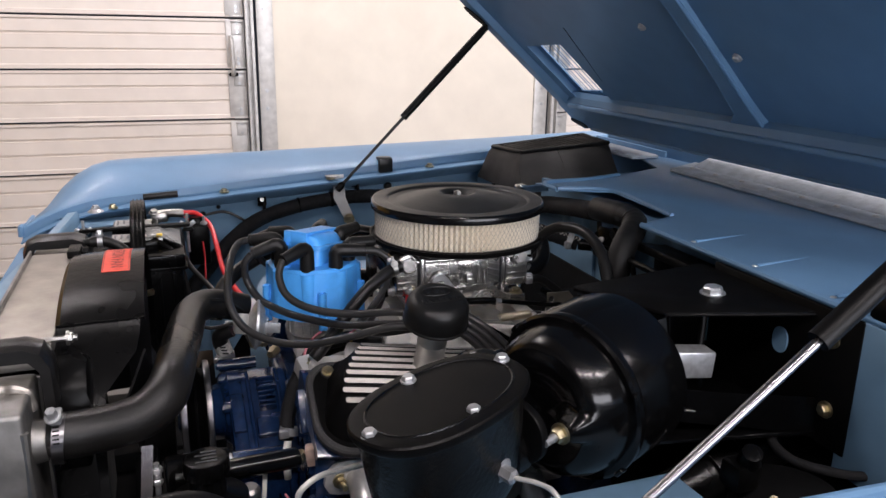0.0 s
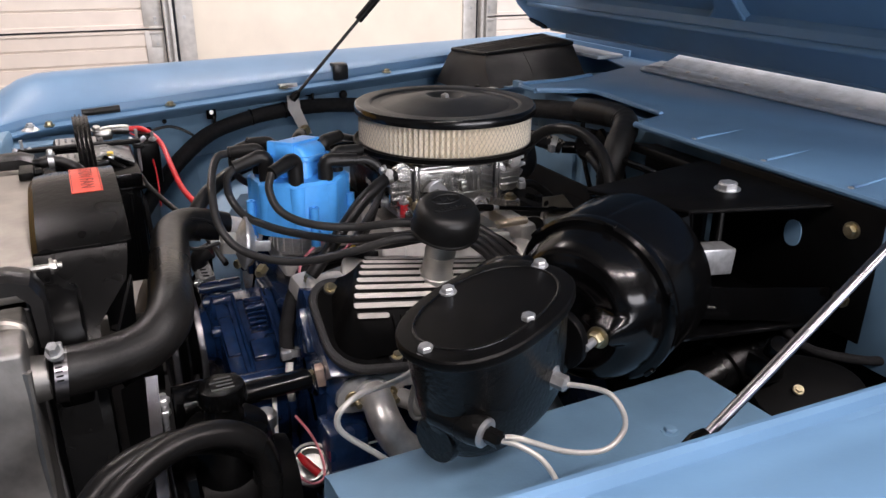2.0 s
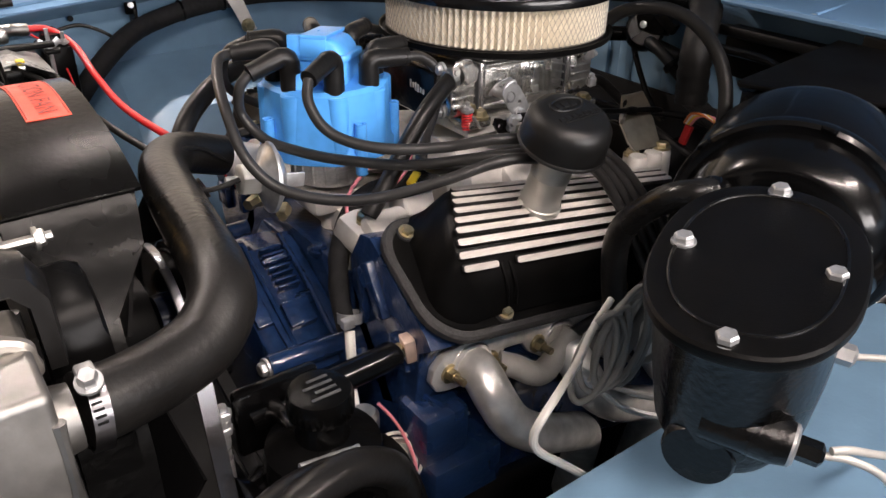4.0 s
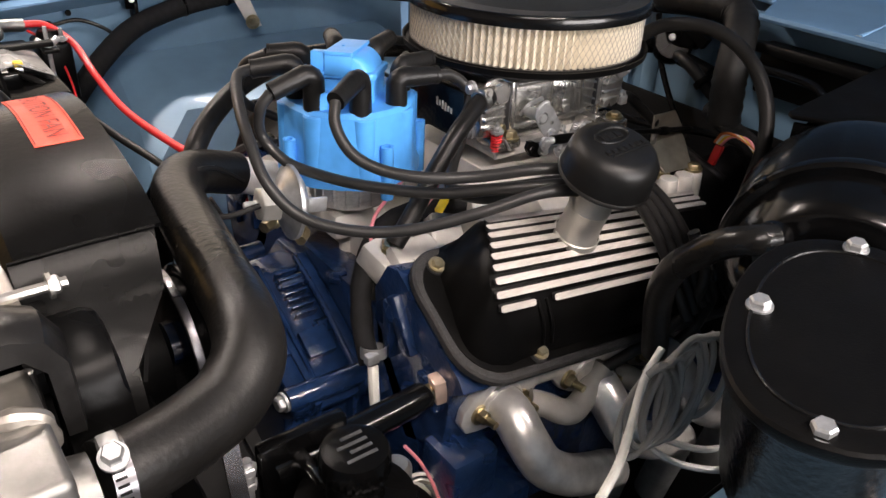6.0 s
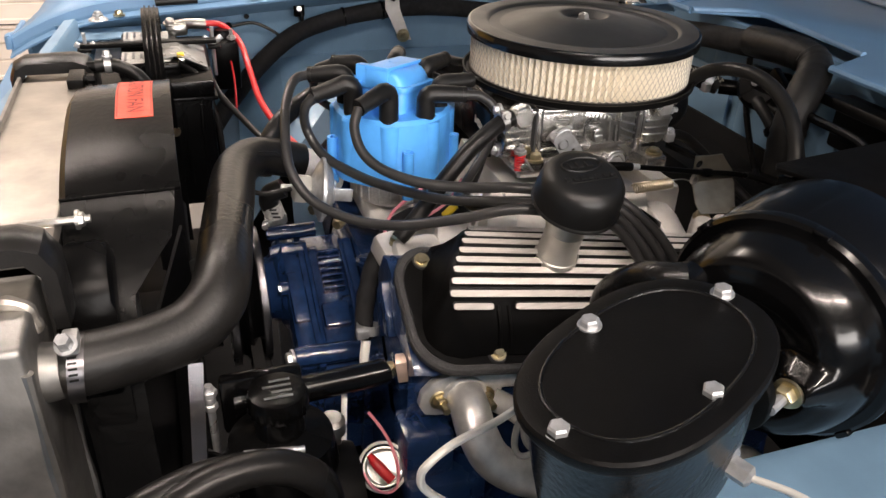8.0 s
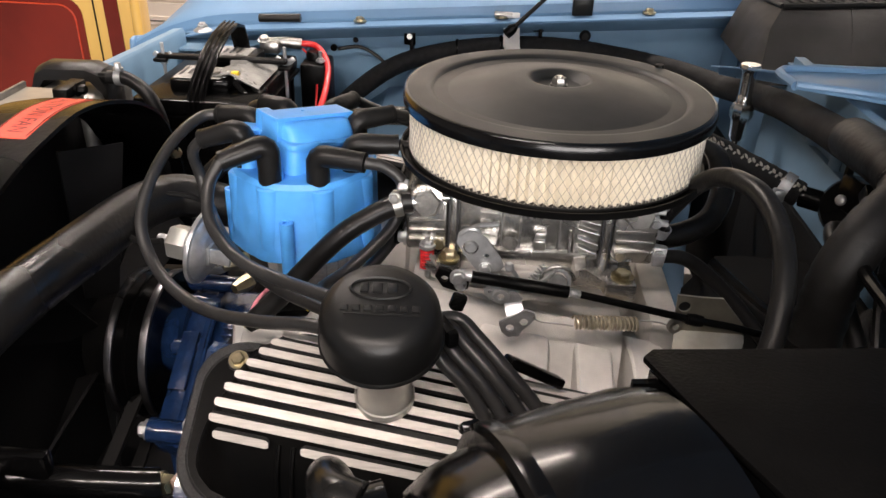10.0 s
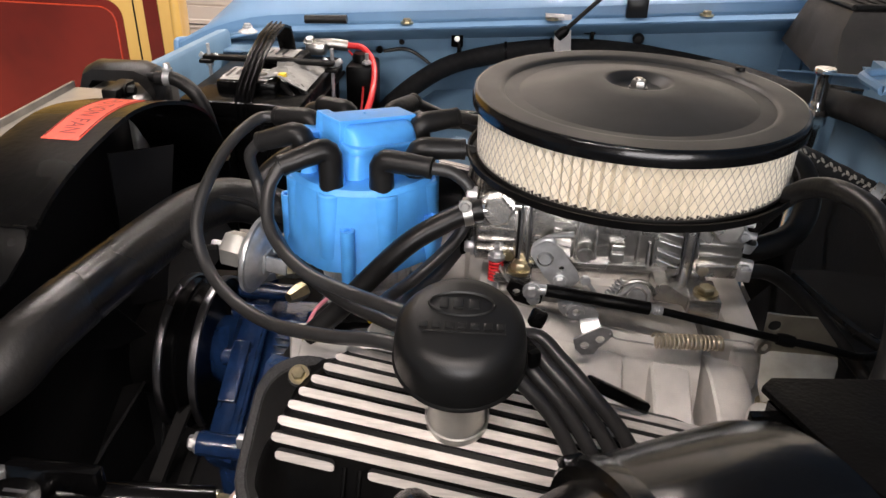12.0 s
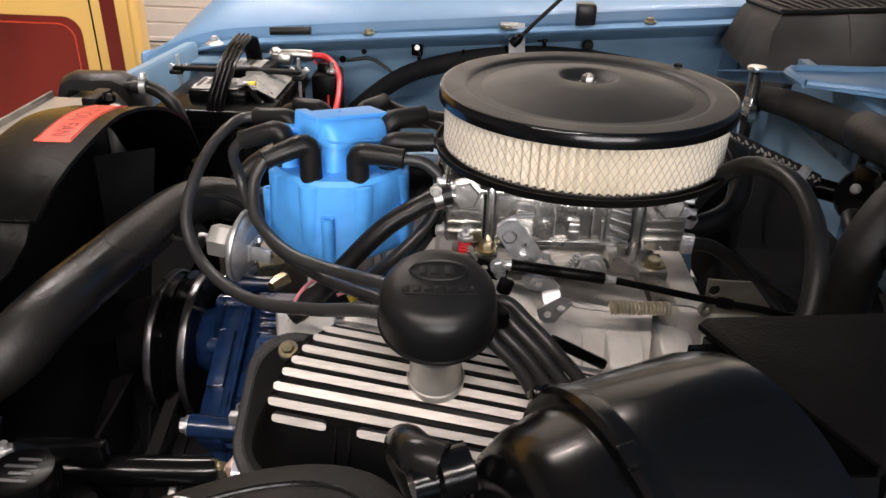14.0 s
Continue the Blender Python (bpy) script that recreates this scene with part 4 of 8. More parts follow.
        spans = [(x + 0.002, -0.188), (-0.166, xe)] if k == 0 else [(x, xe)]
        for xa, xb in spans:
            w, hgt = 0.0031, 0.0050
            fin = None
            for name, h0, h1, ww, m_, lab in (("fin", 0.0, hgt, w, GREY_FLANGE, "dark cast fin"), ("machined_face", hgt, hgt + 0.0006, w - 0.0001, ALU_FIN, "machined bare aluminium face")):
                q = [(y - ty * ww + ny * h0, z - tz * ww + nz * h0), (y - ty * ww + ny * h1, z - tz * ww + nz * h1), (y + ty * ww + ny * h1, z + tz * ww + nz * h1), (y + ty * ww + ny * h0, z + tz * ww + nz * h0)]
                rws = []
                for xx, tuck in ((xa, 0.45), (xa + 0.0012, 0.12), (xa + 0.003, 0.0), (xb - 0.003, 0.0), (xb - 0.0012, 0.12), (xb, 0.45)):
                    rws.append([E(xx, (yy + (y + ny * h1 - yy) * tuck) * (1 if sy < 0 else -1), zz + (z + nz * h1 - zz) * tuck) for yy, zz in q])
                made = part(name, loft(rws), m_, ob if fin is None else fin, lab)
                fin = fin or made
    up = (0, -0.53 * (1 if sy < 0 else -1), 0.85)
    flip = 1 if sy < 0 else -1
    for xr in (-0.182, -0.172):
        part("cross_rib", tube([E(xr, -0.2475 * flip, 0.875), E(xr, -0.2462 * flip, 0.892), E(xr, -0.2400 * flip, 0.905), E(xr, -0.2350 * flip, 0.9125)], 0.0016, 8, 4), BLACK_SATIN, ob)
    part("end_plate", slab(rounded(0.026, 0.018, 0.005), 0.003, axis(E(0.006, -0.203 * flip, 0.9475), (0, -0.45 * flip, 1)), 0.0008), BLACK_SATIN, ob)
    part("rivet", lathe([(0, 0.0028), (0.003, 0.0022), (0.0042, 0), (0, 0)], axis(E(0.008, -0.207 * flip, 0.9485), (0, -0.45 * flip, 1)), 12), ZINC, ob, "bright domed rivet")
    for x, y, z in ((-0.2320, -0.1620, 0.9165), (-0.1826, -0.2460, 0.8663), (-0.0268, -0.2460, 0.8663)):
        p = E(x, y * flip, z)
        part("bolt_boss", lathe([(0, 0.0), (0.0085, 0.0), (0.0115, -0.018), (0, -0.018)], axis(p, up), 18), GREY_FLANGE, ob)
        part("bolt", hexbolt(p, up, 0.0054, 0.0055, 1.4), GOLD, ob, "gold passivated cover bolt")


cover(vc, -1, 0)
vcf = thing("rocker_cover", (-0.10, 0.2, 0.86), "finned black and aluminium rocker cover on the far head", "valve cover", "rocker covers")
cover(vcf, 1, 0)

# breather cap
brt = thing("oil_breather", (-0.114, -0.222, 0.94), "satin black push-in oil breather on a chrome neck", "breather")
BA = axis((-0.113, -0.206, 0.934), (0.02, -0.31, 1))
part("neck", lathe([(0.0198, 0.0), (0.0188, 0.005), (0.0182, 0.012), (0.0182, 0.032), (0.0188, 0.0335), (0.0182, 0.035), (0.0182, 0.066), (0.0, 0.066)], BA, 36), NECK, brt, "bright metal filler neck")
part("neck_flange", lathe([(0.0182, -0.004), (0.0210, -0.004), (0.0210, 0.002), (0.0200, 0.003)], BA, 36), NECK, brt)
part("cap_shell", lathe([(0.0, 0.0655), (0.0375, 0.0648), (0.0396, 0.0650), (0.0402, 0.0662), (0.0398, 0.0675), (0.0390, 0.0685), (0.0383, 0.083), (0.0370, 0.091), (0.0325, 0.0975), (0.026, 0.1003), (0.0, 0.101)], BA, 64), BLACK_CAP, brt, "satin black pressed cap")
# raised oval emblem, a row of raised bars and an underline, as plain shapes
ov = oval(0.0185, 0.0085, 32, 2)
part("oval_emblem", tube([BA @ Vector((x, y + 0.010, 0.1012)) for x, y in ov + ov[:1]], 0.0011, 6, 1, caps=False), BLACK_CAP, brt)
EMB = [(-0.010, 0.010, 0.005, 0.0075), (-0.002, 0.010, 0.006, 0.0075), (0.007, 0.010, 0.006, 0.0075)] + [(-0.021 + 0.0072 * k, -0.006, 0.0048, 0.0045) for k in range(7)] + [(0.002, -0.0105, 0.046, 0.0012)]
for x, y, w, h in EMB:
    part("emblem_bar", box((0, 0, 0), (w, h, 0.0018), 0.0005, BA @ Matrix.Translation((x, y, 0.1008))), BLACK_CAP, brt)

# ---- brake booster and master cylinder ----
boo = thing("brake_booster", (0.0, -0.43, 0.85), "gloss black round vacuum brake booster on a firewall bracket", "brake booster")
BC, BD = Vector((-0.0208, -0.3894, 0.959)), Vector((-0.919, -0.386, -0.072)).normalized()
BM = axis(BC, BD)
NUT = BM.inverted() @ Vector((-0.0793, -0.4635, 0.9578))


def shell_height(r, a):
    """The pressed face: a dished disc with two raised tongues that carry the studs and a flat shoulder above them."""
    h = float(np.interp(r, (0, 0.030, 0.046, 0.058, 0.070, 0.078, 0.082, 0.0845), (0.036, 0.036, 0.042, 0.046, 0.040, 0.026, 0.010, -0.004)))
    for sgn in (1, -1):
        along = sgn * (r * math.cos(a) * NUT.x + r * math.sin(a) * NUT.y) / math.hypot(NUT.x, NUT.y)
        side = (r * math.cos(a) * -NUT.y + r * math.sin(a) * NUT.x) / math.hypot(NUT.x, NUT.y)
        h += 0.020 * math.exp(-(side / 0.0125) ** 4) * float(np.interp(along, (0.022, 0.034, 0.058, 0.072), (0, 1, 1, 0)))
    up = BM.to_3x3() @ Vector((math.cos(a), math.sin(a), 0))
    return h - 0.012 * max(0.0, up.z - 0.55) * float(np.interp(r, (0.045, 0.06, 0.078), (0, 1, 0)))


rows = []
for r in (0.001, 0.02, 0.030, 0.036, 0.042, 0.046, 0.050, 0.054, 0.058, 0.062, 0.066, 0.070, 0.074, 0.078, 0.080, 0.082, 0.0845):
    rows.append([BM @ Vector((r * math.cos(a), r * math.sin(a), shell_height(r, a))) for a in np.linspace(0, 2 * math.pi, 97)[:-1]])
part("front_shell", loft(rows), BLACK_GLOSS, boo, "gloss black pressed front shell", 60)
part("crimp_ring", lathe([(0.080, 0.003), (0.0895, 0.003), (0.0925, 0.0005), (0.0932, -0.003), (0.0925, -0.008), (0.080, -0.010)], BM, 80, close=True), BLACK_GLOSS, boo)
part("rear_shell", lathe([(0.088, -0.004), (0.0915, -0.010), (0.0925, -0.074), (0.090, -0.088), (0.072, -0.098), (0.045, -0.102), (0, -0.102)], BM, 80), BLACK_GLOSS, boo)
for k in range(6):
    a = 2 * math.pi * k / 6 + 0.35
    part("crimp_tab", box((0, 0, 0), (0.005, 0.012, 0.010), 0.0015, BM @ Matrix.Rotation(a, 4, "Z") @ Matrix.Translation((0.0920, 0, 0.000))), BLACK_GLOSS, boo)
part("mounting_nut", hexbolt(BM @ Vector((NUT.x, NUT.y, 0.066)), BD, 0.0078, 0.009, 1.4), GOLD, boo, "gold passivated flange nut")
part("stud", tube([BM @ Vector((NUT.x, NUT.y, 0.07)), BM @ Vector((NUT.x, NUT.y, 0.090))], 0.0042, 10, 1), ZINC, boo)
part("check_valve", lathe([(0, 0.030), (0.009, 0.030), (0.0095, 0.018), (0.0135, 0.016), (0.0135, 0.0), (0, 0)], axis((-0.088, -0.366, 1.0), BD), 20), BLACK_GLOSS, boo)
part("vacuum_elbow", tube([(-0.100, -0.371, 1.005), (-0.113, -0.366, 1.005), (-0.120, -0.350, 0.997), (-0.124, -0.330, 0.978), (-0.124, -0.314, 0.955), (-0.116, -0.304, 0.92), (-0.10, -0.30, 0.86)], 0.0112, 18, 8), RUBBER, boo, "black rubber vacuum elbow")

bkt = thing("booster_bracket", (0.15, -0.40, 0.92), "black steel bracket box between booster and firewall", "bracket")
part("top_plate", slab([(0.088, -0.399), (0.064, -0.352), (0.036, -0.291), (0.042, -0.284), (0.236, -0.268), (0.236, -0.456)], 0.004, Matrix.Translation((0, 0, 1.0385)) @ pose(0, 0, 0, 0, -2.0, 0), 0.001), BLACK_MATT, bkt, "matt black top plate")
part("top_lip", tube([(0.088, -0.400, 1.0420), (0.094, -0.399, 1.0425), (0.16, -0.427, 1.045), (0.236, -0.4565, 1.0475)], 0.0022, 8, 3), BLACK_GLOSS, bkt)
part("inner_plate", sheet([[(0.03, -0.305, 1.036), (0.03, -0.305, 0.89)], [(0.12, -0.295, 1.040), (0.12, -0.295, 0.89)], [(0.235, -0.285, 1.044), (0.235, -0.285, 0.89)]], 0.004), BLACK_GLOSS, bkt, "black inner side plate with a round hole")
part("front_plate", sheet([[(0.040, -0.292, 1.036), (0.040, -0.292, 0.90)], [(0.064, -0.350, 1.038), (0.064, -0.350, 0.90)], [(0.092, -0.400, 1.040), (0.094, -0.410, 0.93)]], 0.004), BLACK_GLOSS, bkt, "black front plate behind the booster")
part("near_cheek", sheet([[(0.030, -0.40, 1.032), (0.030, -0.41, 0.930)], [(0.055, -0.402, 1.036), (0.060, -0.425, 0.930)], [(0.088, -0.400, 1.040), (0.094, -0.425, 0.930)]], 0.003), BLACK_GLOSS, bkt, "black cheek plate beside the opening")
part("near_sill", sheet([[(0.08, -0.418, 0.966), (0.085, -0.423, 0.930)], [(0.16, -0.447, 0.962), (0.165, -0.452, 0.924)], [(0.236, -0.476, 0.960), (0.236, -0.481, 0.916)]], 0.003), BLACK_GLOSS, bkt)
part("sill_lip", tube([(0.085, -0.430, 0.9475), (0.13, -0.431, 0.937), (0.183, -0.430, 0.924)], 0.0014, 6, 3), STEEL, bkt)
part("bottom_plate", slab([(0.03, -0.42), (0.03, -0.305), (0.235, -0.285), (0.235, -0.480)], 0.004, Matrix.Translation((0, 0, 0.905)) @ pose(0, 0, 0, 0, -3, 0), 0.001), BLACK_GLOSS, bkt)
part("firewall_flange", box((0.237, -0.405, 0.985), (0.005, 0.225, 0.150), 0.002), BLACK_SATIN, bkt)
part("plate_hole", slab(oval(0.011, 0.015, 24), 0.002, axis((0.2340, -0.415, 1.003), (-1, 0, 0)), 0), PAINT_LIFTED, bkt, "blue panel showing through a round hole")
part("hex_bolt", hexbolt((0.173, -0.367, 1.048), (-0.05, 0, 1), 0.0115, 0.009, 1.25), ZINC, bkt, "large zinc bolt head")
for p in ((0.214, -0.477, 1.030), (0.212, -0.482, 0.953)):
    part("flange_bolt", join(hexbolt((0.232, p[1] - 0.008, p[2]), (-1, 0, 0), 0.0066, 0.007, 1.4)), GOLD, bkt, "gold passivated flange bolt")
part("pushrod_sleeve", join(box((0, 0, 0), (0.050, 0.026, 0.030), 0.002, Matrix.Translation((0.118, -0.405, 0.988)) @ pose(0, 0, 0, 0, 4, -8)), tube([(0.10, -0.405, 0.988), (0.03, -0.38, 0.99)], 0.006, 10, 1)), ZINC, bkt, "square steel spacer")
part("pushrod_pin", tube([(0.14, -0.395, 0.99), (0.15, -0.385, 1.035)], 0.004, 10, 1), BLACK_SATIN, bkt)

mc = thing("master_cylinder", (-0.19, -0.467, 0.92), "satin black dual reservoir brake master cylinder with bolted oval lid", "master cylinder")
MA = Matrix.Translation((-0.190, -0.467, 1.016)) @ pose(0, 0, 0, 0, -6.4, 0) @ pose(0, 0, 0, 0, 0, 25)


def ringof(a, b, z, dx=0.0, dy=0.0):
    return [MA @ Vector((x + dx, y + dy, z)) for x, y in oval(a, b, 48, 2.35)]


part("lid", loft([ringof(0.0890, 0.058, -0.002), ringof(0.0905, 0.0595, 0.001), ringof(0.0905, 0.0595, 0.006), ringof(0.0890, 0.058, 0.0078), ringof(0.086, 0.0545, 0.0084), ringof(0.082, 0.048, 0.0086), ringof(0.04, 0.02, 0.0086)]), BLACK_SATIN, mc, "flat satin black oval lid")
part("lid_bead", tube([MA @ Vector((x, y, 0.0086)) for x, y in oval(0.0745, 0.0465, 48, 2.35) + oval(0.0745, 0.0465, 48, 2.35)[:1]], 0.0013, 8, 1, caps=False), BLACK_CAST, mc)
part("reservoir_body", loft([ringof(0.0865, 0.0555, -0.002), ringof(0.084, 0.053, -0.010), ringof(0.080, 0.051, -0.05), ringof(0.076, 0.047, -0.085), ringof(0.070, 0.041, -0.098), ringof(0.045, 0.026, -0.106)]), BLACK_CAST, mc, "cast black reservoir body")
for p in ((-0.118, -0.432, 1.032), (-0.209, -0.428, 1.022), (-0.176, -0.506, 1.024), (-0.264, -0.500, 1.014)):
    part("lid_bolt", hexbolt(p, (-0.11, 0, 1), 0.0061, 0.0065, 1.25, 20), ZINC, mc, "bright zinc lid bolt")
part("bore", lathe([(0, 0.085), (0.020, 0.085), (0.0215, 0.082), (0.0215, 0.05), (0.024, 0.04), (0.026, -0.08), (0, -0.08)], axis((-0.175, -0.460, 0.930), BD), 36), BLACK_CAST, mc)
part("mounting_flange", slab(oval(0.045, 0.034, 32), 0.010, axis((-0.098, -0.424, 0.958), BD), 0.002), BLACK_SATIN, mc)
LINES = (((-0.141, -0.515, 0.961), [(-0.128, -0.535, 0.965), (-0.122, -0.552, 0.966), (-0.116, -0.562, 0.952), (-0.119, -0.566, 0.938), (-0.137, -0.566, 0.927), (-0.171, -0.562, 0.934), (-0.209, -0.553, 0.952), (-0.219, -0.548, 0.953)]),
         ((-0.221, -0.544, 0.948), [(-0.211, -0.556, 0.948), (-0.197, -0.57, 0.938), (-0.188, -0.582, 0.915), (-0.185, -0.595, 0.875), (-0.185, -0.60, 0.85)]))
OUT = Vector((0.42, -0.9, -0.05)).normalized()
for tip, way in LINES:
    T = Vector(tip)
    root = T - OUT * 0.048
    part("outlet_boss", lathe([(0, -0.02), (0.015, -0.02), (0.0145, 0.018), (0.0125, 0.027), (0.0105, 0.028), (0, 0.028)], axis(root + OUT * 0.006, OUT), 24), BLACK_CAST, mc)
    first = tip == LINES[0][0]
    part("tube_nut", lathe([(0, 0.014), (0.0042, 0.014), (0.0072, 0.012), (0.0072, 0.0), (0, 0.0)], axis(T - OUT * 0.012, OUT), 6), ZINC if first else BLACK_CAST, mc, "zinc tube nut" if first else "black tube nut")
    part("nut_washer", lathe([(0, 0.0035), (0.0105, 0.0035), (0.0125, 0.002), (0.0125, 0), (0, 0)], axis(T - OUT * 0.0155, OUT), 24), ZINC, mc, "bright zinc washer")
bl = thing("brake_line_pair", (-0.2, -0.58, 0.88), "pale coated steel brake lines curling from the master cylinder", "brake lines")
for tip, way in LINES:
    part("line", tube([tip] + way, 0.0023, 12, 8), LINE, bl)
part("line", tube([(-0.17, -0.350, 0.925), (-0.195, -0.358, 0.915), (-0.24, -0.385, 0.918), (-0.285, -0.412, 0.932), (-0.306, -0.42, 0.927), (-0.312, -0.42, 0.916), (-0.306, -0.42, 0.900), (-0.273, -0.42, 0.866), (-0.20, -0.42, 0.79)], 0.0029, 10, 8), LINE, bl)

# ---- radiator, shroud, upper hose ----
rad = thing("radiator", (-0.57, 0.0, 0.45), "bare aluminium crossflow radiator with welded end tanks", "radiator")
part("core_top", box((-0.572, 0.02, 0.985), (0.070, 0.42, 0.016), 0.002), ALU_TOP, rad, "aluminium top channel with the wall's reflection in its colour")
part("core_lip", box((-0.608, 0.02, 0.990), (0.004, 0.42, 0.02), 0.001), ALU_RAD, rad)
part("core", box((-0.572, 0.02, 0.72), (0.050, 0.42, 0.50), 0.002), DARK, rad)
part("near_tank", box((-0.590, -0.2555, 0.742), (0.088, 0.101, 0.480), 0.005, None, 3), ALU_RAD, rad, "aluminium end tank with weld seam")
part("far_tank", box((-0.575, 0.290, 0.74), (0.082, 0.12, 0.48), 0.010, None, 3), ALU_RAD, rad)
part("weld_bead", tube([(-0.547, -0.304, 0.962), (-0.547, -0.304, 0.62)], 0.0042, 8, 60, rib=0.25, pitch=0.006), ALU_RAD, rad)
part("weld_bead", tube([(-0.632, -0.250, 0.984), (-0.600, -0.253, 0.986), (-0.575, -0.249, 0.985), (-0.552, -0.252, 0.982), (-0.547, -0.250, 0.960)], 0.0058, 10, 14, rib=0.10, pitch=0.0137), ALU_TOP, rad, "rough bright weld bead")
part("weld_bead", tube([(-0.547, -0.204, 0.976), (-0.547, -0.204, 0.72)], 0.004, 8, 40, rib=0.25, pitch=0.006), ALU_RAD, rad)
part("outlet_neck", lathe([(0.0225, 0), (0.0205, 0.016), (0.018, 0.016), (0.018, 0)], axis((-0.550, -0.264, 0.932), (1, 0, 0)), 28, close=True), ALU_RAD, rad)
for y, w, z0 in ((-0.215, 0.020, 0.014), (0.290, 0.022, 0.0)):
    rows = []
    for f in np.linspace(-1, 1, 7):
        d = 0.006 * f * f
        rows.append([(-0.575 + sx * (1 - 0.06 * f * f), y + w * f, z + z0 - d) for sx, z in ((-0.052, 0.94), (-0.053, 0.985), (-0.046, 1.002), (-0.032, 1.009), (0.024, 1.010), (0.040, 1.004), (0.049, 0.988), (0.050, 0.94), (0.040, 0.94), (0.038, 0.985), (0.028, 0.996), (-0.034, 0.996), (-0.043, 0.985), (-0.043, 0.94))])
    part("rubber_mount", loft(rows), RUBBER, rad, "black rubber saddle mount")
part("rad_bolt", join(hexbolt((-0.520, -0.158, 0.998), (1, 0, 0), 0.006, 0.006), tube([(-0.56, -0.158, 0.998), (-0.51, -0.158, 0.998)], 0.0035, 8, 1)), STEEL, rad)

shr = thing("fan_shroud", (-0.47, 0.03, 0.6), "black moulded fan shroud with an orange-red sticker", "fan shroud")
SC = Vector((0, 0.04, 0.775))
TOP = [(-0.121, 1.0), (-0.095, 1.012), (-0.06, 1.022), (-0.017, 1.029), (0.039, 1.034), (0.09, 1.028), (0.146, 1.012), (0.19, 0.992), (0.225, 0.965), (0.250, 0.92), (0.262, 0.86), (0.265, 0.74)]
TOP = [(p.y, p.z) for p in spline([(0, y, z) for y, z in TOP], 4)]
SIDE = [(-0.121, 0.999), (-0.130, 0.985), (-0.150, 0.970), (-0.184, 0.938), (-0.212, 0.90), (-0.222, 0.84), (-0.222, 0.62)]
EDGE = [-0.445, -0.447, -0.452, -0.485, -0.488, -0.488, -0.488]
part("shroud_hood", sheet([[(x, y, z - dz) for y, z in TOP] for x, dz in ((-0.538, 0.012), (-0.532, 0.004), (-0.515, 0.001), (-0.47, 0.0), (-0.440, -0.001))], 0.004), BLACK_PLASTIC, shr, "black moulded shroud top")
part("side_wall", sheet([[(xa + (xb - xa) * f, y, z) for (y, z), xa, xb in zip(SIDE, [-0.536] * 7, EDGE)] for f in (0, 0.35, 0.7, 1.0)], 0.003), BLACK_PLASTIC, shr, "semi-gloss black shroud flank")
part("seam", tube([(-0.536, -0.1225, 0.9995), (-0.49, -0.1225, 1.0005), (-0.445, -0.1225, 1.0005)], 0.0013, 6, 4), BLACK_PLASTIC, shr)
bm = loft([[(x, -0.122 + y * 1.0, z) for y, z in ((-0.036, 0.978 - d), (-0.050, 0.984 - d), (-0.078, 0.974 - d), (-0.092, 0.955 - d), (-0.102, 0.90), (-0.104, 0.84), (-0.09, 0.84))] for x, d in ((-0.536, 0.003), (-0.530, 0.0), (-0.508, 0.0), (-0.501, 0.003), (-0.498, 0.012))])
part("bump", bm, BLACK_PLASTIC, shr, "raised black box moulding")
part("bump_step", box((-0.516, -0.229, 0.905), (0.032, 0.022, 0.05), 0.005), BLACK_PLASTIC, shr)
fan = thing("engine_fan", (-0.42, 0.05, 0.78), "black engine fan and drive pulley behind the shroud", "fan")
part("fan_hub", lathe([(0, 0.03), (0.03, 0.03), (0.05, 0.02), (0.055, -0.02), (0, -0.02)], axis((-0.44, SC.y, SC.z), (-1, 0, 0)), 32), BLACK_SATIN, fan)
for k in range(6):
    a = radians(60 * k + 17)
    part("blade", sheet([[(-0.435 - 0.02 * math.sin(0.6), SC.y + r * math.cos(a + w), SC.z + r * math.sin(a + w)) for r in (0.05, 0.12, 0.215)] if w < 0 else [(-0.475, SC.y + r * math.cos(a + w), SC.z + r * math.sin(a + w)) for r in (0.05, 0.12, 0.215)] for w in (-0.18, 0.18)], 0.003), DARK, fan)
part("pulley", lathe([(0, 0.022), (0.05, 0.022), (0.076, 0.022), (0.078, 0.020), (0.068, 0.013), (0.078, 0.006), (0.079, 0.003), (0.068, -0.003), (0.078, -0.010), (0.078, -0.013), (0, -0.013)], axis((-0.385, 0.02, 0.79), (-1, 0, 0)), 56), BLACK_GLOSS, fan, "black twin-groove pulley")
for dx in (-0.0215, 0.0125):
    part("pulley_rim", lathe([(0.0775, 0.004), (0.0795, 0.003), (0.0800, 0.000), (0.0795, -0.004), (0.0775, -0.005)], axis((-0.385 + dx, 0.02, 0.79), (-1, 0, 0)), 56, close=True), ROD, fan, "machined pulley rim")
for y0, z0, y1, z1 in ((0.09, 0.82, -0.28, 0.70), (-0.02, 0.725, -0.30, 0.62)):
    part("belt", sheet([[(x, y0, z0), (x, (y0 + y1) / 2, (z0 + z1) / 2), (x, y1, z1)] for x in (-0.392, -0.380)], 0.006), RUBBER, fan)

def on_top(x, y, up=0.0008):
    return (x, y, float(np.interp(y, [p[0] for p in TOP], [p[1] for p in TOP])) + up)


part("warning_sticker", sheet([[on_top(x, y) for y in np.linspace(-0.018, 0.105, 14)] for x in (-0.491, -0.457)], 0.0006), STICKER, shr, "orange-red warning sticker")
# the sticker's two words, printed along it inside a thin border
word = bpy.data.curves.new("word", "FONT")
word.body, word.size, word.extrude, word.align_x, word.align_y = "CAUTION FAN", 0.019, 0.0, "CENTER", "CENTER"
wo = bpy.data.objects.new("word", word)
scene.collection.objects.link(wo)
bpy.context.view_layer.update()
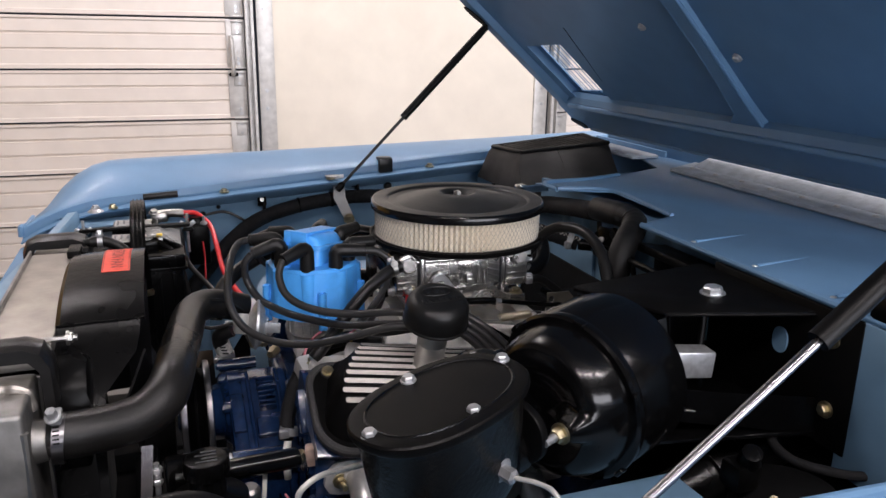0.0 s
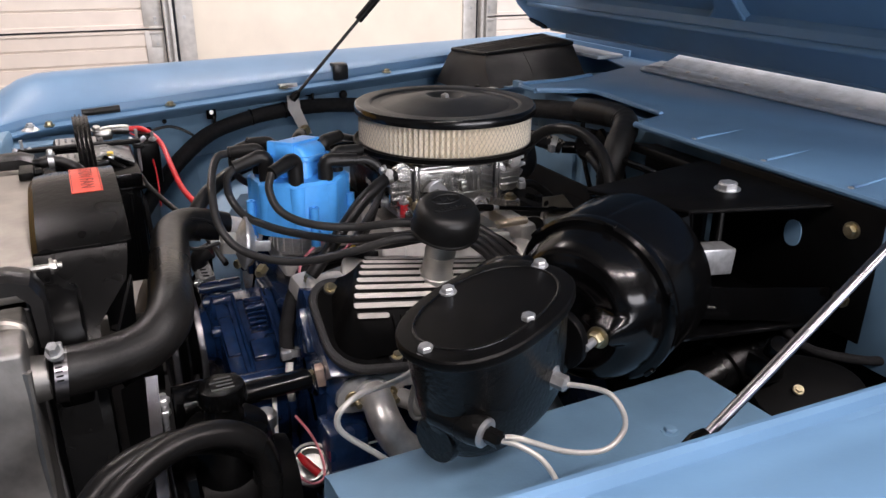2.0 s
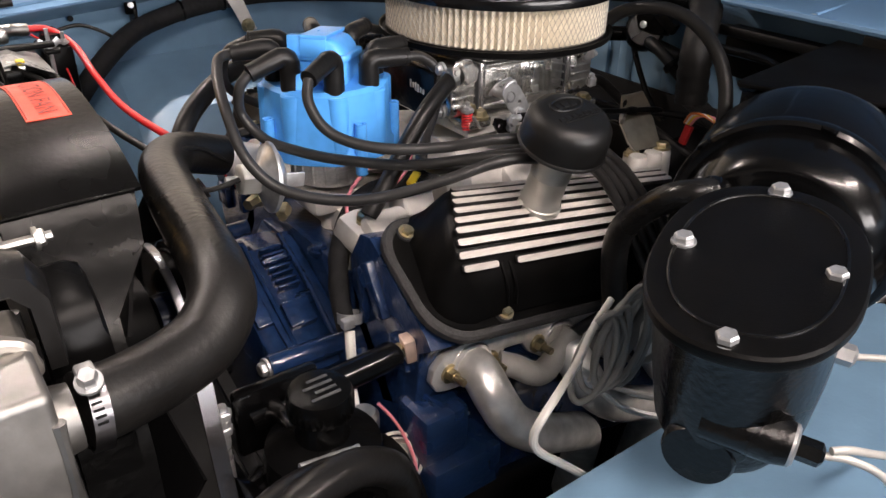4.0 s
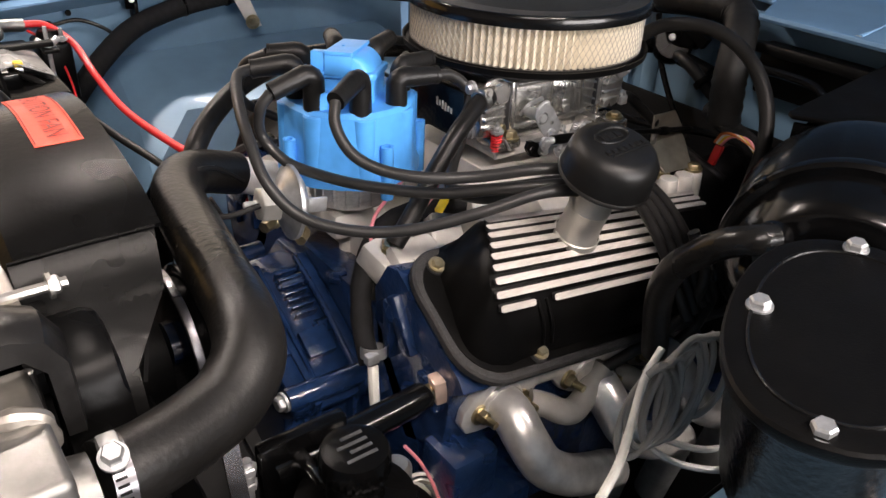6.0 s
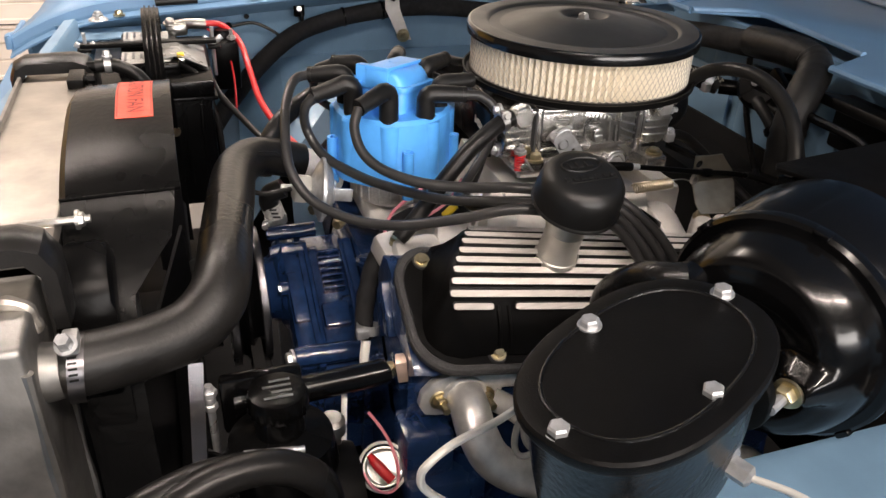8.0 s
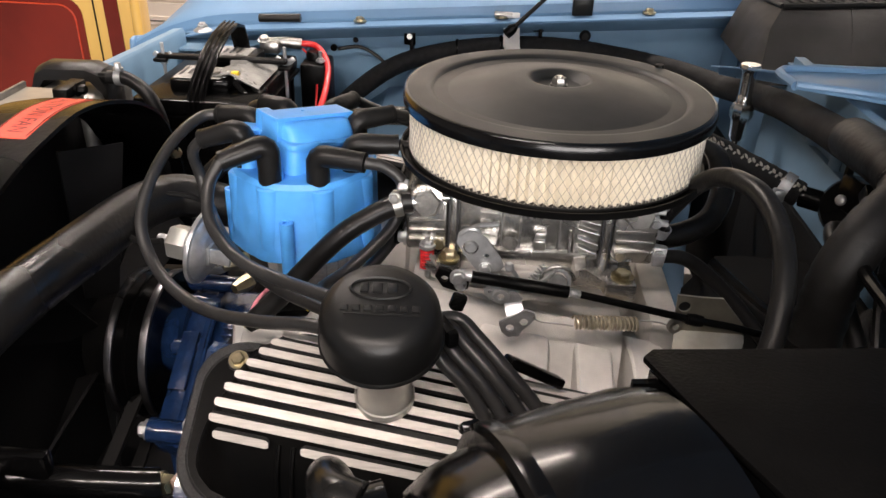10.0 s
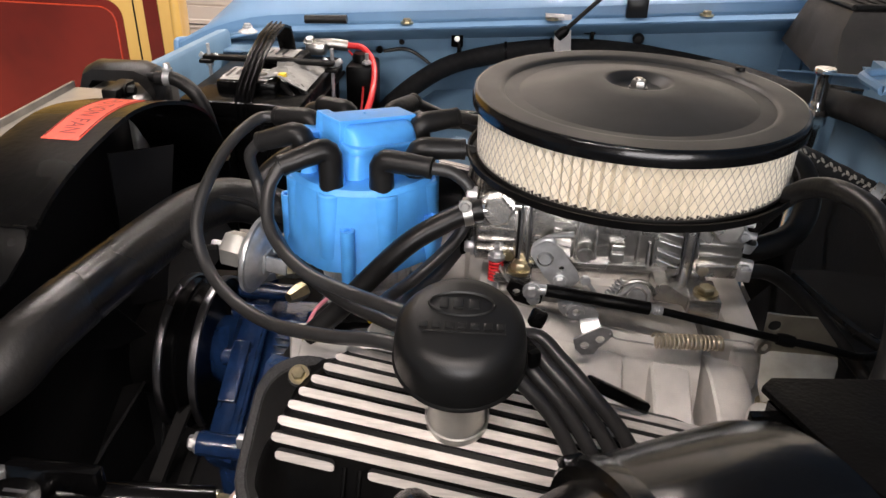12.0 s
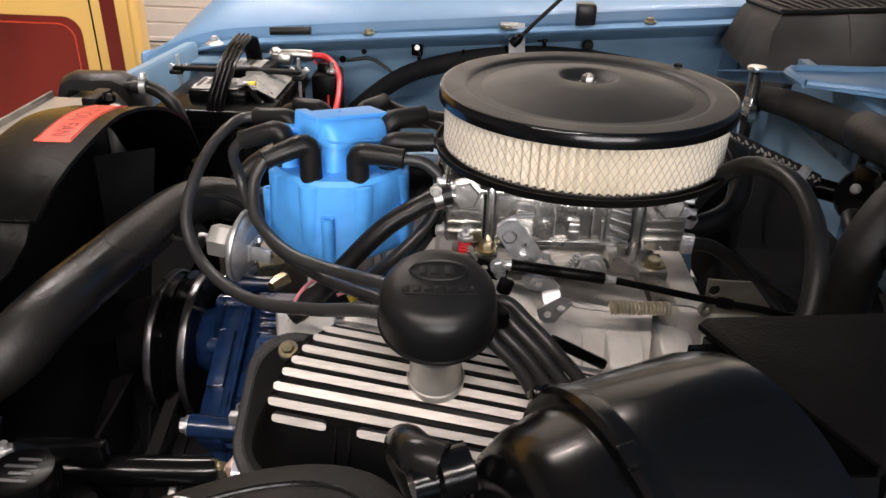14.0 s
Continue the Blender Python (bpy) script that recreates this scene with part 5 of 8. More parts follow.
wm = bpy.data.meshes.new_from_object(wo.evaluated_get(bpy.context.evaluated_depsgraph_get()))
bpy.data.objects.remove(wo)
wb = bmesh.new()
wb.from_mesh(wm)
wide = max(v.co.x for v in wb.verts) - min(v.co.x for v in wb.verts)
for v in wb.verts:
    v.co = Vector(on_top(-0.4735 + v.co.y * 1.15, 0.0435 - v.co.x / wide * 0.104, 0.0016))
part("sticker_word", wb, INK, shr)
for x in (-0.4895, -0.4585):
    part("sticker_border", tube([on_top(x, y, 0.0012) for y in np.linspace(-0.014, 0.101, 8)], 0.0004, 5, 1), INK, shr)

hose = thing("radiator_hose", (-0.42, -0.15, 0.93), "black moulded upper radiator hose with worm clamp", "radiator hose")
part("hose_body", tube([(-0.530, -0.263, 0.933), (-0.503, -0.256, 0.930), (-0.470, -0.243, 0.927), (-0.443, -0.230, 0.929), (-0.423, -0.213, 0.940), (-0.414, -0.185, 0.949), (-0.407, -0.13, 0.951), (-0.397, -0.055, 0.950), (-0.386, 0.012, 0.950), (-0.368, 0.048, 0.949), (-0.345, 0.062, 0.944), (-0.308, 0.070, 0.930)], [0.0240, 0.0235, 0.0240, 0.0245, 0.0245, 0.0235, 0.0235, 0.0235, 0.0225, 0.022, 0.021, 0.021], 32, 8), HOSE, hose)
part("clamp_band", clamp((-0.524, -0.2635, 0.9315), (1, 0, -0.1), 0.0245, 0.011), ROD, hose, "dull worm-drive clamp")
for k in range(7):
    a = radians(20 + 9 * k)
    part("band_slot", box((-0.524, -0.2635 - 0.0258 * math.sin(a), 0.9315 + 0.0258 * math.cos(a)), (0.006, 0.0016, 0.0008), 0, pose(0, 0, 0, math.degrees(a))), DARK, hose)
part("clamp_screw", join(box((-0.524, -0.270, 0.959), (0.011, 0.020, 0.011), 0.002), hexbolt((-0.525, -0.280, 0.963), (-0.1, -0.6, 1), 0.0058, 0.012)), ZINC, hose)

# ---- battery ----
bat = thing("battery", (-0.468, 0.50, 0.74), "black car battery with worn white labels and a carrying strap", "battery")
part("case", box((-0.468, 0.50, 0.83), (0.160, 0.25, 0.18), 0.006), BLACK_PLASTIC, bat)
for k in range(6):
    part("case_rib", box((-0.3865, 0.40 + 0.04 * k, 0.84), (0.004, 0.006, 0.13), 0.001), BLACK_PLASTIC, bat)
    part("case_rib", box((-0.53 + 0.025 * k, 0.3735, 0.84), (0.006, 0.004, 0.13), 0.001), BLACK_PLASTIC, bat)
part("case_top", box((-0.468, 0.50, 0.926), (0.170, 0.258, 0.022), 0.004), BLACK_PLASTIC, bat)
part("top_lip", box((-0.468, 0.50, 0.912), (0.176, 0.264, 0.006), 0.002), BLACK_PLASTIC, bat)
for y in (0.447, 0.566):
    part("vent_cover", box((-0.470, y, 0.944), (0.086, 0.070, 0.020), 0.005), BLACK_PLASTIC, bat)
    part("worn_label", sheet([[(x, y - 0.030 + 0.012 * k, 0.9555 + 0.0006 * math.sin(2 * k + 40 * x)) for k in range(6)] for x in (-0.508, -0.485, -0.462, -0.440)], 0.0006), LABEL, bat, "worn white printed label")
    for k in range(5):
        part("label_text_bar", box((-0.502 + 0.011 * k, y + 0.004 * (k % 2), 0.9572), (0.0035, 0.038 - 0.009 * (k % 3), 0.0006)), GREYBLACK, bat)

# ---- block, heads, timing cover and pump ----
blk = thing("engine_block", (-0.05, 0, 0.5), "dark blue enamelled engine block with cylinder heads", "engine block")
part("block", loft([[E(x, y, z) for y, z in ((-0.20, 0.62), (-0.185, 0.74), (-0.11, 0.85), (0.11, 0.85), (0.185, 0.74), (0.20, 0.62), (0.12, 0.50), (-0.12, 0.50))] for x in (-0.262, 0.24)]), ENGINE_BLUE, blk)
for sy in (1, -1):
    prof = [(-0.244, 0.842), (-0.236, 0.852), (-0.148, 0.908), (-0.132, 0.905), (-0.112, 0.872), (-0.118, 0.812), (-0.165, 0.735), (-0.218, 0.762), (-0.2235, 0.79), (-0.226, 0.828)]
    bm = loft([[E(x, sy * y, z) for y, z in prof] for x in (-0.262, -0.258, 0.09)])
    head = part("cylinder_head", bm, ENGINE_BLUE, blk, "dark blue cylinder head")
    part("head_face_rib", box(E(-0.264, sy * 0.16, 0.86), (0.012, 0.016, 0.055), 0.003, pose(0, 0, 0, 30 * sy)), ENGINE_BLUE, blk)
    part("head_face_boss", box(E(-0.264, sy * -0.14, 0.845), (0.010, 0.012, 0.06), 0.003), ENGINE_BLUE, blk)
    part("head_face_pad", box(E(-0.264, sy * -0.20, 0.815), (0.010, 0.03, 0.03), 0.004), ENGINE_BLUE, blk)
for p in ((-0.252, -0.222, 0.769), (-0.262, -0.175, 0.80), (-0.262, -0.15, 0.875), (-0.262, -0.12, 0.77)):
    part("core_bolt", hexbolt(p, (-1, -0.25, 0.1), 0.010, 0.008, 1.35), ENGINE_BLUE, blk)
# Simple near-black box, added to fill the dark gap at the engine's rear.
part("bell_housing", loft([[(x, y * f, z) for y, z in ((-0.19, 0.62), (-0.19, 0.80), (-0.10, 0.895), (0.10, 0.895), (0.19, 0.80), (0.19, 0.62))] for x, f in ((0.19, 1.0), (0.22, 1.05), (0.285, 1.0))]), DARK, blk, "near-black bell housing box added to fill the dark gap behind the engine")
part("engine_mount", join(box((-0.245, -0.225, 0.745), (0.05, 0.05, 0.06), 0.006), box((-0.23, -0.24, 0.70), (0.08, 0.05, 0.05), 0.006)), ENGINE_BLUE, blk)

tc = thing("timing_cover", (-0.30, -0.02, 0.6), "dark blue cast timing cover and water pump", "water pump")


def front(outline, x0, x1, bev=0.004):
    """An outline in y, z thickened from x0 forward to x1."""
    return slab([(y, z) for y, z in outline], x0 - x1, Matrix(((0, 0, -1, x0), (1, 0, 0, 0), (0, 1, 0, 0), (0, 0, 0, 1))), bev)


CASE = [(0.10, 0.60), (0.12, 0.72), (0.105, 0.80), (0.065, 0.848), (0.02, 0.850), (-0.02, 0.832), (-0.06, 0.809), (-0.09, 0.794), (-0.108, 0.786), (-0.115, 0.772), (-0.108, 0.755), (-0.09, 0.74), (-0.085, 0.60)]


def case(off):
    """The timing case's outline, drawn in by off metres."""
    return [(y - off * (y - 0.01) / math.hypot(y - 0.01, z - 0.74), z - off * (z - 0.74) / math.hypot(y - 0.01, z - 0.74)) for y, z in CASE]


part("back_flange", front(case(0.0), -0.262, -0.274, 0.003), ENGINE_BLUE, tc)
part("timing_case", front(case(0.013), -0.270, -0.320, 0.004), ENGINE_BLUE, tc)
part("pump_plate", front(case(0.004), -0.318, -0.326, 0.002), ENGINE_BLUE, tc)
part("pump_body", front(case(0.007), -0.324, -0.346, 0.005), ENGINE_BLUE, tc, "dark blue water pump casting")
part("pump_boss", lathe([(0, 0.012), (0.040, 0.012), (0.050, 0.006), (0.056, 0.0), (0, 0)], axis((-0.344, 0.025, 0.795), (-1, 0, 0)), 36), ENGINE_BLUE, tc)
part("pump_snout", lathe([(0, 0.07), (0.022, 0.07), (0.024, 0.05), (0.036, 0.02), (0.045, 0.0), (0, 0)], axis((-0.345, 0.02, 0.795), (-1, 0, 0)), 32), ENGINE_BLUE, tc)
# the sloping flank: ribs, a flat pad and the lower lugs
SL = math.degrees(math.atan2(0.068, 0.12))


def flank(f, out=0.0):
    """A place on the flank, f from its top to its foot, out metres above it."""
    return 0.02 - 0.12 * f - 0.5 * out, 0.846 - 0.068 * f + 0.87 * out


for k in range(7):
    y, z = flank(0.10 + 0.058 * k, 0.0)
    part("cooling_rib", box((-0.293, y, z), (0.024, 0.0026, 0.016), 0.0008, pose(0, 0, 0, SL)), ENGINE_BLUE, tc)
y, z = flank(0.68)
part("flank_pad", box((-0.297, y, z), (0.030, 0.030, 0.014), 0.003, pose(0, 0, 0, SL)), ENGINE_BLUE, tc)
y, z = flank(0.50)
part("body_pad", box((-0.335, y, z + 0.004), (0.017, 0.062, 0.008), 0.002, pose(0, 0, 0, SL)), ENGINE_BLUE, tc)
part("ridge", tube([(-0.317, *flank(0.02, 0.004)), (-0.317, *flank(0.5, 0.005)), (-0.317, *flank(0.95, 0.004))], 0.0028, 8, 3), ENGINE_BLUE, tc)
part("ridge", tube([(-0.276, *flank(0.0, 0.004)), (-0.276, *flank(0.28, 0.009)), (-0.276, *flank(0.55, 0.010)), (-0.276, *flank(0.95, 0.004))], 0.0032, 8, 3), ENGINE_BLUE, tc)
part("lower_lug", tube([(-0.350, -0.100, 0.780), (-0.262, -0.100, 0.777)], 0.0115, 18, 1), ENGINE_BLUE, tc)
part("lower_lug", tube([(-0.340, -0.092, 0.757), (-0.262, -0.092, 0.755)], 0.009, 16, 1), ENGINE_BLUE, tc)
for f, x0, x1, r in ((0.0, -0.352, -0.315, 0.0095), (0.16, -0.300, -0.262, 0.008), (0.36, -0.350, -0.318, 0.0085), (0.56, -0.285, -0.262, 0.008), (-0.18, -0.352, -0.30, 0.009)):
    y, z = flank(f, -0.005)
    part("boss", tube([(x0, y, z), (x1, y, z)], r, 16, 1), ENGINE_BLUE, tc)
    part("boss_bolt", hexbolt((x0, y, z), (-1, 0, 0), 0.0062, 0.005), ENGINE_BLUE, tc)
part("side_bolt", hexbolt((-0.352, -0.100, 0.780), (-1, -0.1, 0), 0.0072, 0.008), ZINC, tc, "bright zinc bolt")
part("side_bolt", hexbolt((-0.262, -0.118, 0.772), (-0.2, -1, 0.3), 0.0055, 0.006), ZINC, tc, "bright zinc bolt")
part("pump_nipple", tube([(-0.340, 0.085, 0.82), (-0.340, 0.084, 0.85)], 0.010, 14, 1), ENGINE_BLUE, tc)
th = thing("thermostat_housing", (-0.29, 0.05, 0.9), "cast aluminium thermostat neck with hose fittings", "thermostat housing")
part("neck", tube([(-0.27, 0.068, 0.915), (-0.295, 0.070, 0.924), (-0.318, 0.071, 0.932)], 0.0185, 20, 4), ALU_CAST, th)
part("neck_flange", slab(oval(0.040, 0.026, 28), 0.008, axis((-0.268, 0.066, 0.910), (-0.8, 0.05, 0.35)), 0.002), ALU_CAST, th)
part("bypass_hose", tube([(-0.339, 0.084, 0.846), (-0.342, 0.083, 0.862), (-0.347, 0.080, 0.878), (-0.345, 0.076, 0.890), (-0.330, 0.073, 0.898)], 0.0118, 16, 6), RUBBER, th, "short black bypass hose with pale print")
sleeve = part("printed_sleeve", tube([(-0.3405, 0.0835, 0.857), (-0.3425, 0.0828, 0.864), (-0.346, 0.0808, 0.876)], 0.0123, 18, 4, caps=False), LABEL, th, "pale printed sleeve on the hose")
for k in range(3):
    part("print_bar", box((-0.3405 - 0.002 * k, 0.0708 - 0.0010 * k, 0.861 + 0.0055 * k), (0.009, 0.0012, 0.0024), 0.0003, pose(0, 0, 0, 10, 12, 10)), INK_BLACK, sleeve)
part("hose_clamp", clamp((-0.340, 0.084, 0.852), (-0.1, 0, 1), 0.0121, 0.009), ZINC, th)
part("clamp_screw", hexbolt((-0.352, 0.072, 0.852), (-0.5, -1, 0), 0.0045, 0.009), ZINC, th)
part("fitting", lathe([(0, 0.026), (0.006, 0.026), (0.007, 0.012), (0.009, 0.010), (0.009, 0), (0, 0)], axis((-0.285, 0.03, 0.893), (-1, -0.6, 0)), 6), GOLD, th, "brass hose fitting")
part("fitting", lathe([(0, 0.02), (0.005, 0.02), (0.008, 0.010), (0.008, 0), (0, 0)], axis((-0.275, 0.0, 0.888), (-0.6, -1, 0)), 6), GOLD, th, "brass hose fitting")
part("sensor_lead", tube([(-0.335, -0.045, 0.952), (-0.365, -0.035, 0.945), (-0.385, -0.01, 0.95), (-0.375, 0.02, 0.962), (-0.34, 0.04, 0.955), (-0.31, 0.05, 0.93)], 0.0026, 8, 6), RUBBER, th, "thin black vacuum line")

# ---- intake manifold ----
inm = thing("intake_manifold", (-0.03, 0, 0.86), "satin cast aluminium four-barrel intake manifold", "intake manifold")
part("plenum", loft([[E(x, sgn * w, z) for sgn, w, z in ((-1, 0.088, 0.895), (-1, 0.078, 0.946), (-1, 0.070, 0.960), (1, 0.070, 0.960), (1, 0.078, 0.946), (1, 0.088, 0.895))] for x in (-0.110, -0.100, 0.062, 0.072)]), ALU_CAST, inm)
part("carb_pad", box((-0.012, 0.0, 0.955), (0.165, 0.145, 0.014), 0.004), ALU_CAST, inm)
part("valley_deck", loft([[E(x, sgn * w, z) for sgn, w, z in ((-1, 0.150, 0.850), (-1, 0.150, 0.862), (-1, 0.08, 0.880), (1, 0.08, 0.880), (1, 0.150, 0.862), (1, 0.150, 0.850))] for x in (-0.225, 0.20)]), ALU_CAST, inm)
for sy in (-1, 1):
    # flat-topped box runners falling outwards to the port face, with open gaps between them
    for x, w, x_in in ((-0.185, 0.019, -0.150), (-0.128, 0.018, -0.105), (-0.020, 0.030, -0.020), (0.051, 0.0165, 0.046), (0.104, 0.017, 0.092)):
        rows = []
        for f, y, z in ((0.0, 0.062, 0.948), (0.25, 0.080, 0.941), (0.5, 0.100, 0.926), (0.75, 0.122, 0.909), (1.0, 0.150, 0.884)):
            xx, ww = x_in + (x - x_in) * min(1.0, f * 1.5), w * (1.06 - 0.06 * f)
            rows.append([E(xx + dx * ww, sy * (y + dy), z + dz) for dx, dy, dz in ((-1.05, -0.022, -0.050), (-1.0, -0.004, -0.006), (-0.93, -0.001, -0.0015), (-0.80, 0, 0), (0.80, 0, 0), (0.93, -0.001, -0.0015), (1.0, -0.004, -0.006), (1.05, -0.022, -0.050))])
        part("runner", loft(rows), ALU_CAST, inm)
    part("side_rail", loft([[E(x, sy * y, z) for y, z in ((0.128, 0.878), (0.128, 0.905), (0.150, 0.912), (0.158, 0.905), (0.158, 0.885))] for x in (-0.232, 0.13)]), ALU_CAST, inm)
    for x in (-0.215, -0.13, -0.042, 0.045, 0.115):
        part("manifold_bolt", hexbolt(E(x, sy * 0.148, 0.912), (0, 0.4 * sy, 1), 0.0075, 0.008, 1.4), GOLD if x < -0.1 or x > 0.1 else ALU_CAST, inm)
part("front_corner", box((-0.222, -0.120, 0.888), (0.05, 0.055, 0.040), 0.010, pose(0, 0, 0, 30)), ALU_CAST, inm)
part("corner_pad", box((-0.240, -0.100, 0.890), (0.036, 0.050, 0.028), 0.006, pose(0, 0, 0, 25, 0, 15)), ALU_CAST, inm)
part("corner_bolt", hexbolt((-0.238, -0.098, 0.906), (-0.1, -0.3, 1), 0.0075, 0.007, 1.4), GOLD, inm, "gold passivated bolt")
part("front_crossover", box((-0.225, 0.03, 0.89), (0.05, 0.10, 0.03), 0.008), ALU_CAST, inm)
part("rear_wall", box(E(0.11, 0.0, 0.945), (0.03, 0.13, 0.05), 0.008), ALU_CAST, inm)
part("rear_boss", lathe([(0, 0.022), (0.010, 0.022), (0.012, 0), (0, 0)], Matrix.Translation((0.112, -0.125, 0.880)), 18), ALU_CAST, inm)
part("boss_bolt", hexbolt((0.112, -0.125, 0.902), (0, 0, 1), 0.0075, 0.008), GOLD, inm)

# ---- carburettor ----
def plate(outline, holes, y, t, bev=0.0):
    """A stamped plate standing in x, z at y, t thick towards the far side, with round holes (x, z, radius) cut through it."""
    bm = bmesh.new()
    for loop in [outline] + [[(hx + r * math.cos(2 * math.pi * k / 18), hz + r * math.sin(2 * math.pi * k / 18)) for k in range(18)] for hx, hz, r in holes]:
        vs = [bm.verts.new((x, y, z)) for x, z in loop]
        for a, b in zip(vs, vs[1:] + vs[:1]):
            bm.edges.new((a, b))
    bmesh.ops.triangle_fill(bm, use_beauty=True, edges=list(bm.edges))
    up = bmesh.ops.extrude_face_region(bm, geom=list(bm.faces))
    bmesh.ops.translate(bm, vec=(0, t, 0), verts=[v for v in up["geom"] if isinstance(v, bmesh.types.BMVert)])
    return bm


def coil(p, q, r, wire, turns, mat, parent, label):
    P, Q = Vector(p), Vector(q)
    m = axis(P, Q - P)
    L = (Q - P).length
    pts = [m @ Vector((r * math.cos(2 * math.pi * k / 12), r * math.sin(2 * math.pi * k / 12), L * k / (12 * turns))) for k in range(12 * turns + 1)]
    return part("coil_spring", tube(pts, wire, 6, 1), mat, parent, label)


crb = thing("carburettor", (-0.014, 0, 0.965), "polished cast four-barrel carburettor with zinc linkage", "carburettor")
part("throttle_body", join(box((-0.014, 0.0, 0.9670), (0.150, 0.124, 0.014), 0.002), box((-0.084, -0.062, 0.9650), (0.030, 0.036, 0.010), 0.002)), CARB, crb)
part("main_body", join(box((-0.0153, 0.0, 0.9985), (0.1170, 0.134, 0.048), 0.003), box((-0.016, 0.0, 1.0215), (0.098, 0.116, 0.012), 0.003), box((-0.016, 0.0, 0.9765), (0.122, 0.138, 0.006), 0.0015)), CARB, crb, "polished cast main body")
part("air_horn", lathe([(0.045, 1.02), (0.062, 1.022), (0.064, 1.034), (0.052, 1.036), (0.045, 1.034)], Matrix.Translation((-0.014, 0, 0)), 48, close=True), CARB, crb)
for x, s, w in ((-0.0985, -1, 0.034), (0.0690, 1, 0.036)):
    bowl = part("float_bowl", join(box((x, 0.0, 0.9960), (w, 0.138, 0.046), 0.004), box((x, 0.0, 1.0180), (w - 0.006, 0.118, 0.012), 0.003), box((x + s * (w / 2 + 0.002), 0, 0.993), (0.010, 0.10, 0.034), 0.004)), CARB, crb, "polished float bowl")
    part("metering_block", box((x - s * (w / 2 + 0.0048), 0.0, 0.9965), (0.0052, 0.144, 0.060), 0.001), CARB, crb)
    for d in (0.0014, 0.0082):
        part("gasket", box((x - s * (w / 2 + d), 0.0, 0.9965), (0.0012, 0.1415, 0.057)), GREYBLACK, crb)
    part("inlet_plug", lathe([(0, 0.0095), (0.0105, 0.0095), (0.0122, 0.0082), (0.0122, 0.001), (0.0105, 0.0), (0, 0)], axis((x, -0.0695, 1.0195), (0, -1, 0.10), spin=12), 6), CARB, bowl, "large hexagonal inlet plug")
    part("plug_seat", lathe([(0, 0.003), (0.0135, 0.003), (0.014, 0), (0, 0)], axis((x, -0.0675, 1.0195), (0, -1, 0.10)), 24), CARB, bowl)
    for y in (-0.055, 0.055):
        for z in (0.978, 1.022):
            part("bowl_screw", hexbolt((x + s * (w / 2 + 0.001), y, z), (s, 0, 0), 0.0055, 0.007), ZINC, bowl)
    for k in range(3):
        part("bowl_rib", loft([[(x + (f - 0.5) * (w - 0.006), -0.0685 - d, 0.9845 + 0.0085 * k + dz) for d, dz in ((0, -0.0014), (0.0042 * (1 - 0.6 * f), -0.0008), (0.0042 * (1 - 0.6 * f), 0.0008), (0, 0.0014))] for f in (0.0, 0.5, 1.0)]), CARB, bowl)
    part("side_screw", hexbolt((x + s * 0.014, -0.0700, 1.0125), (0, -1, 0), 0.0036, 0.004), ZINC, bowl)
    part("sight_plug", lathe([(0, 0.004), (0.0040, 0.004), (0.0048, 0.003), (0.0048, 0), (0, 0)], axis((x - s * 0.010, -0.0690, 0.981), (0, -1, 0)), 8), GOLD if s < 0 else CARB, bowl)
face = part("bowl_face", box((-0.1245, 0.0, 0.9945), (0.0050, 0.112, 0.050), 0.0020), BLACK_CAST, crb, "black painted face of the front bowl")
for k in range(6):
    part("pale_mark", box((-0.1272, -0.0150 - 0.0046 * k, 0.9995 - 0.0007 * k), (0.0008, 0.0028, 0.0085 if k in (0, 2, 3) else 0.0055), 0.0002), LABEL, face)
part("rear_fitting", join(lathe([(0, 0.012), (0.0055, 0.012), (0.0065, 0.010), (0.0065, 0), (0, 0)], axis((0.086, -0.060, 0.982), (1, -0.3, 0)), 6), box((0.090, -0.0685, 0.9820), (0.006, 0.004, 0.010), 0.001)), ZINC, crb)
for x, z in ((0.084, 1.0215), (0.087, 1.0115)):
    part("vent_stub", tube([(x - 0.008, -0.066, z), (x + 0.006, -0.068, z)], 0.0030, 10, 1), ZINC, crb)
part("transfer_tube", tube([(-0.090, -0.0660, 1.0215), (0.062, -0.0660, 1.0185)], 0.0036, 14, 1), CARB, crb)
# cast fins at both ends of the body's flank, ridges, the raised name panel and the square boss between them
for x0, z0, x1, z1 in ((-0.0555, 1.0135, -0.0425, 1.0130), (-0.0550, 1.0040, -0.0420, 1.0020), (-0.0545, 0.9955, -0.0410, 0.9930), (-0.0540, 0.9880, -0.0410, 0.9845),
                       (0.0230, 1.0115, 0.0400, 1.0078), (0.0232, 1.0036, 0.0402, 0.9990), (0.0235, 0.9952, 0.0405, 0.9895), (0.0240, 0.9875, 0.0405, 0.9815)):
    part("body_fin", loft([[(x, -0.0640, z - 0.0016), (x, -0.0715, z - 0.0009), (x, -0.0720, z), (x, -0.0715, z + 0.0009), (x, -0.0640, z + 0.0016)] for x, z in ((x0, z0), (x1, z1))]), CARB, crb)
for x, z, h in ((-0.0375, 0.999, 0.030), (-0.0225, 0.9945, 0.022), (0.0090, 0.9965, 0.026), (0.0175, 0.9900, 0.020), (0.0210, 0.998, 0.032)):
    part("body_ridge", loft([[(x - 0.0014, -0.0645, z + dz), (x - 0.0008, -0.0700 - e, z + dz), (x + 0.0008, -0.0700 - e, z + dz), (x + 0.0014, -0.0645, z + dz)] for dz, e in ((-h / 2, 0.003), (0, 0.0015), (h / 2, 0.0))]), CARB, crb)
part("name_panel", box((-0.0050, -0.0665, 1.0110), (0.034, 0.006, 0.013), 0.0012, pose(0, 0, 0, -6, 1.5, 0)), CARB, crb)
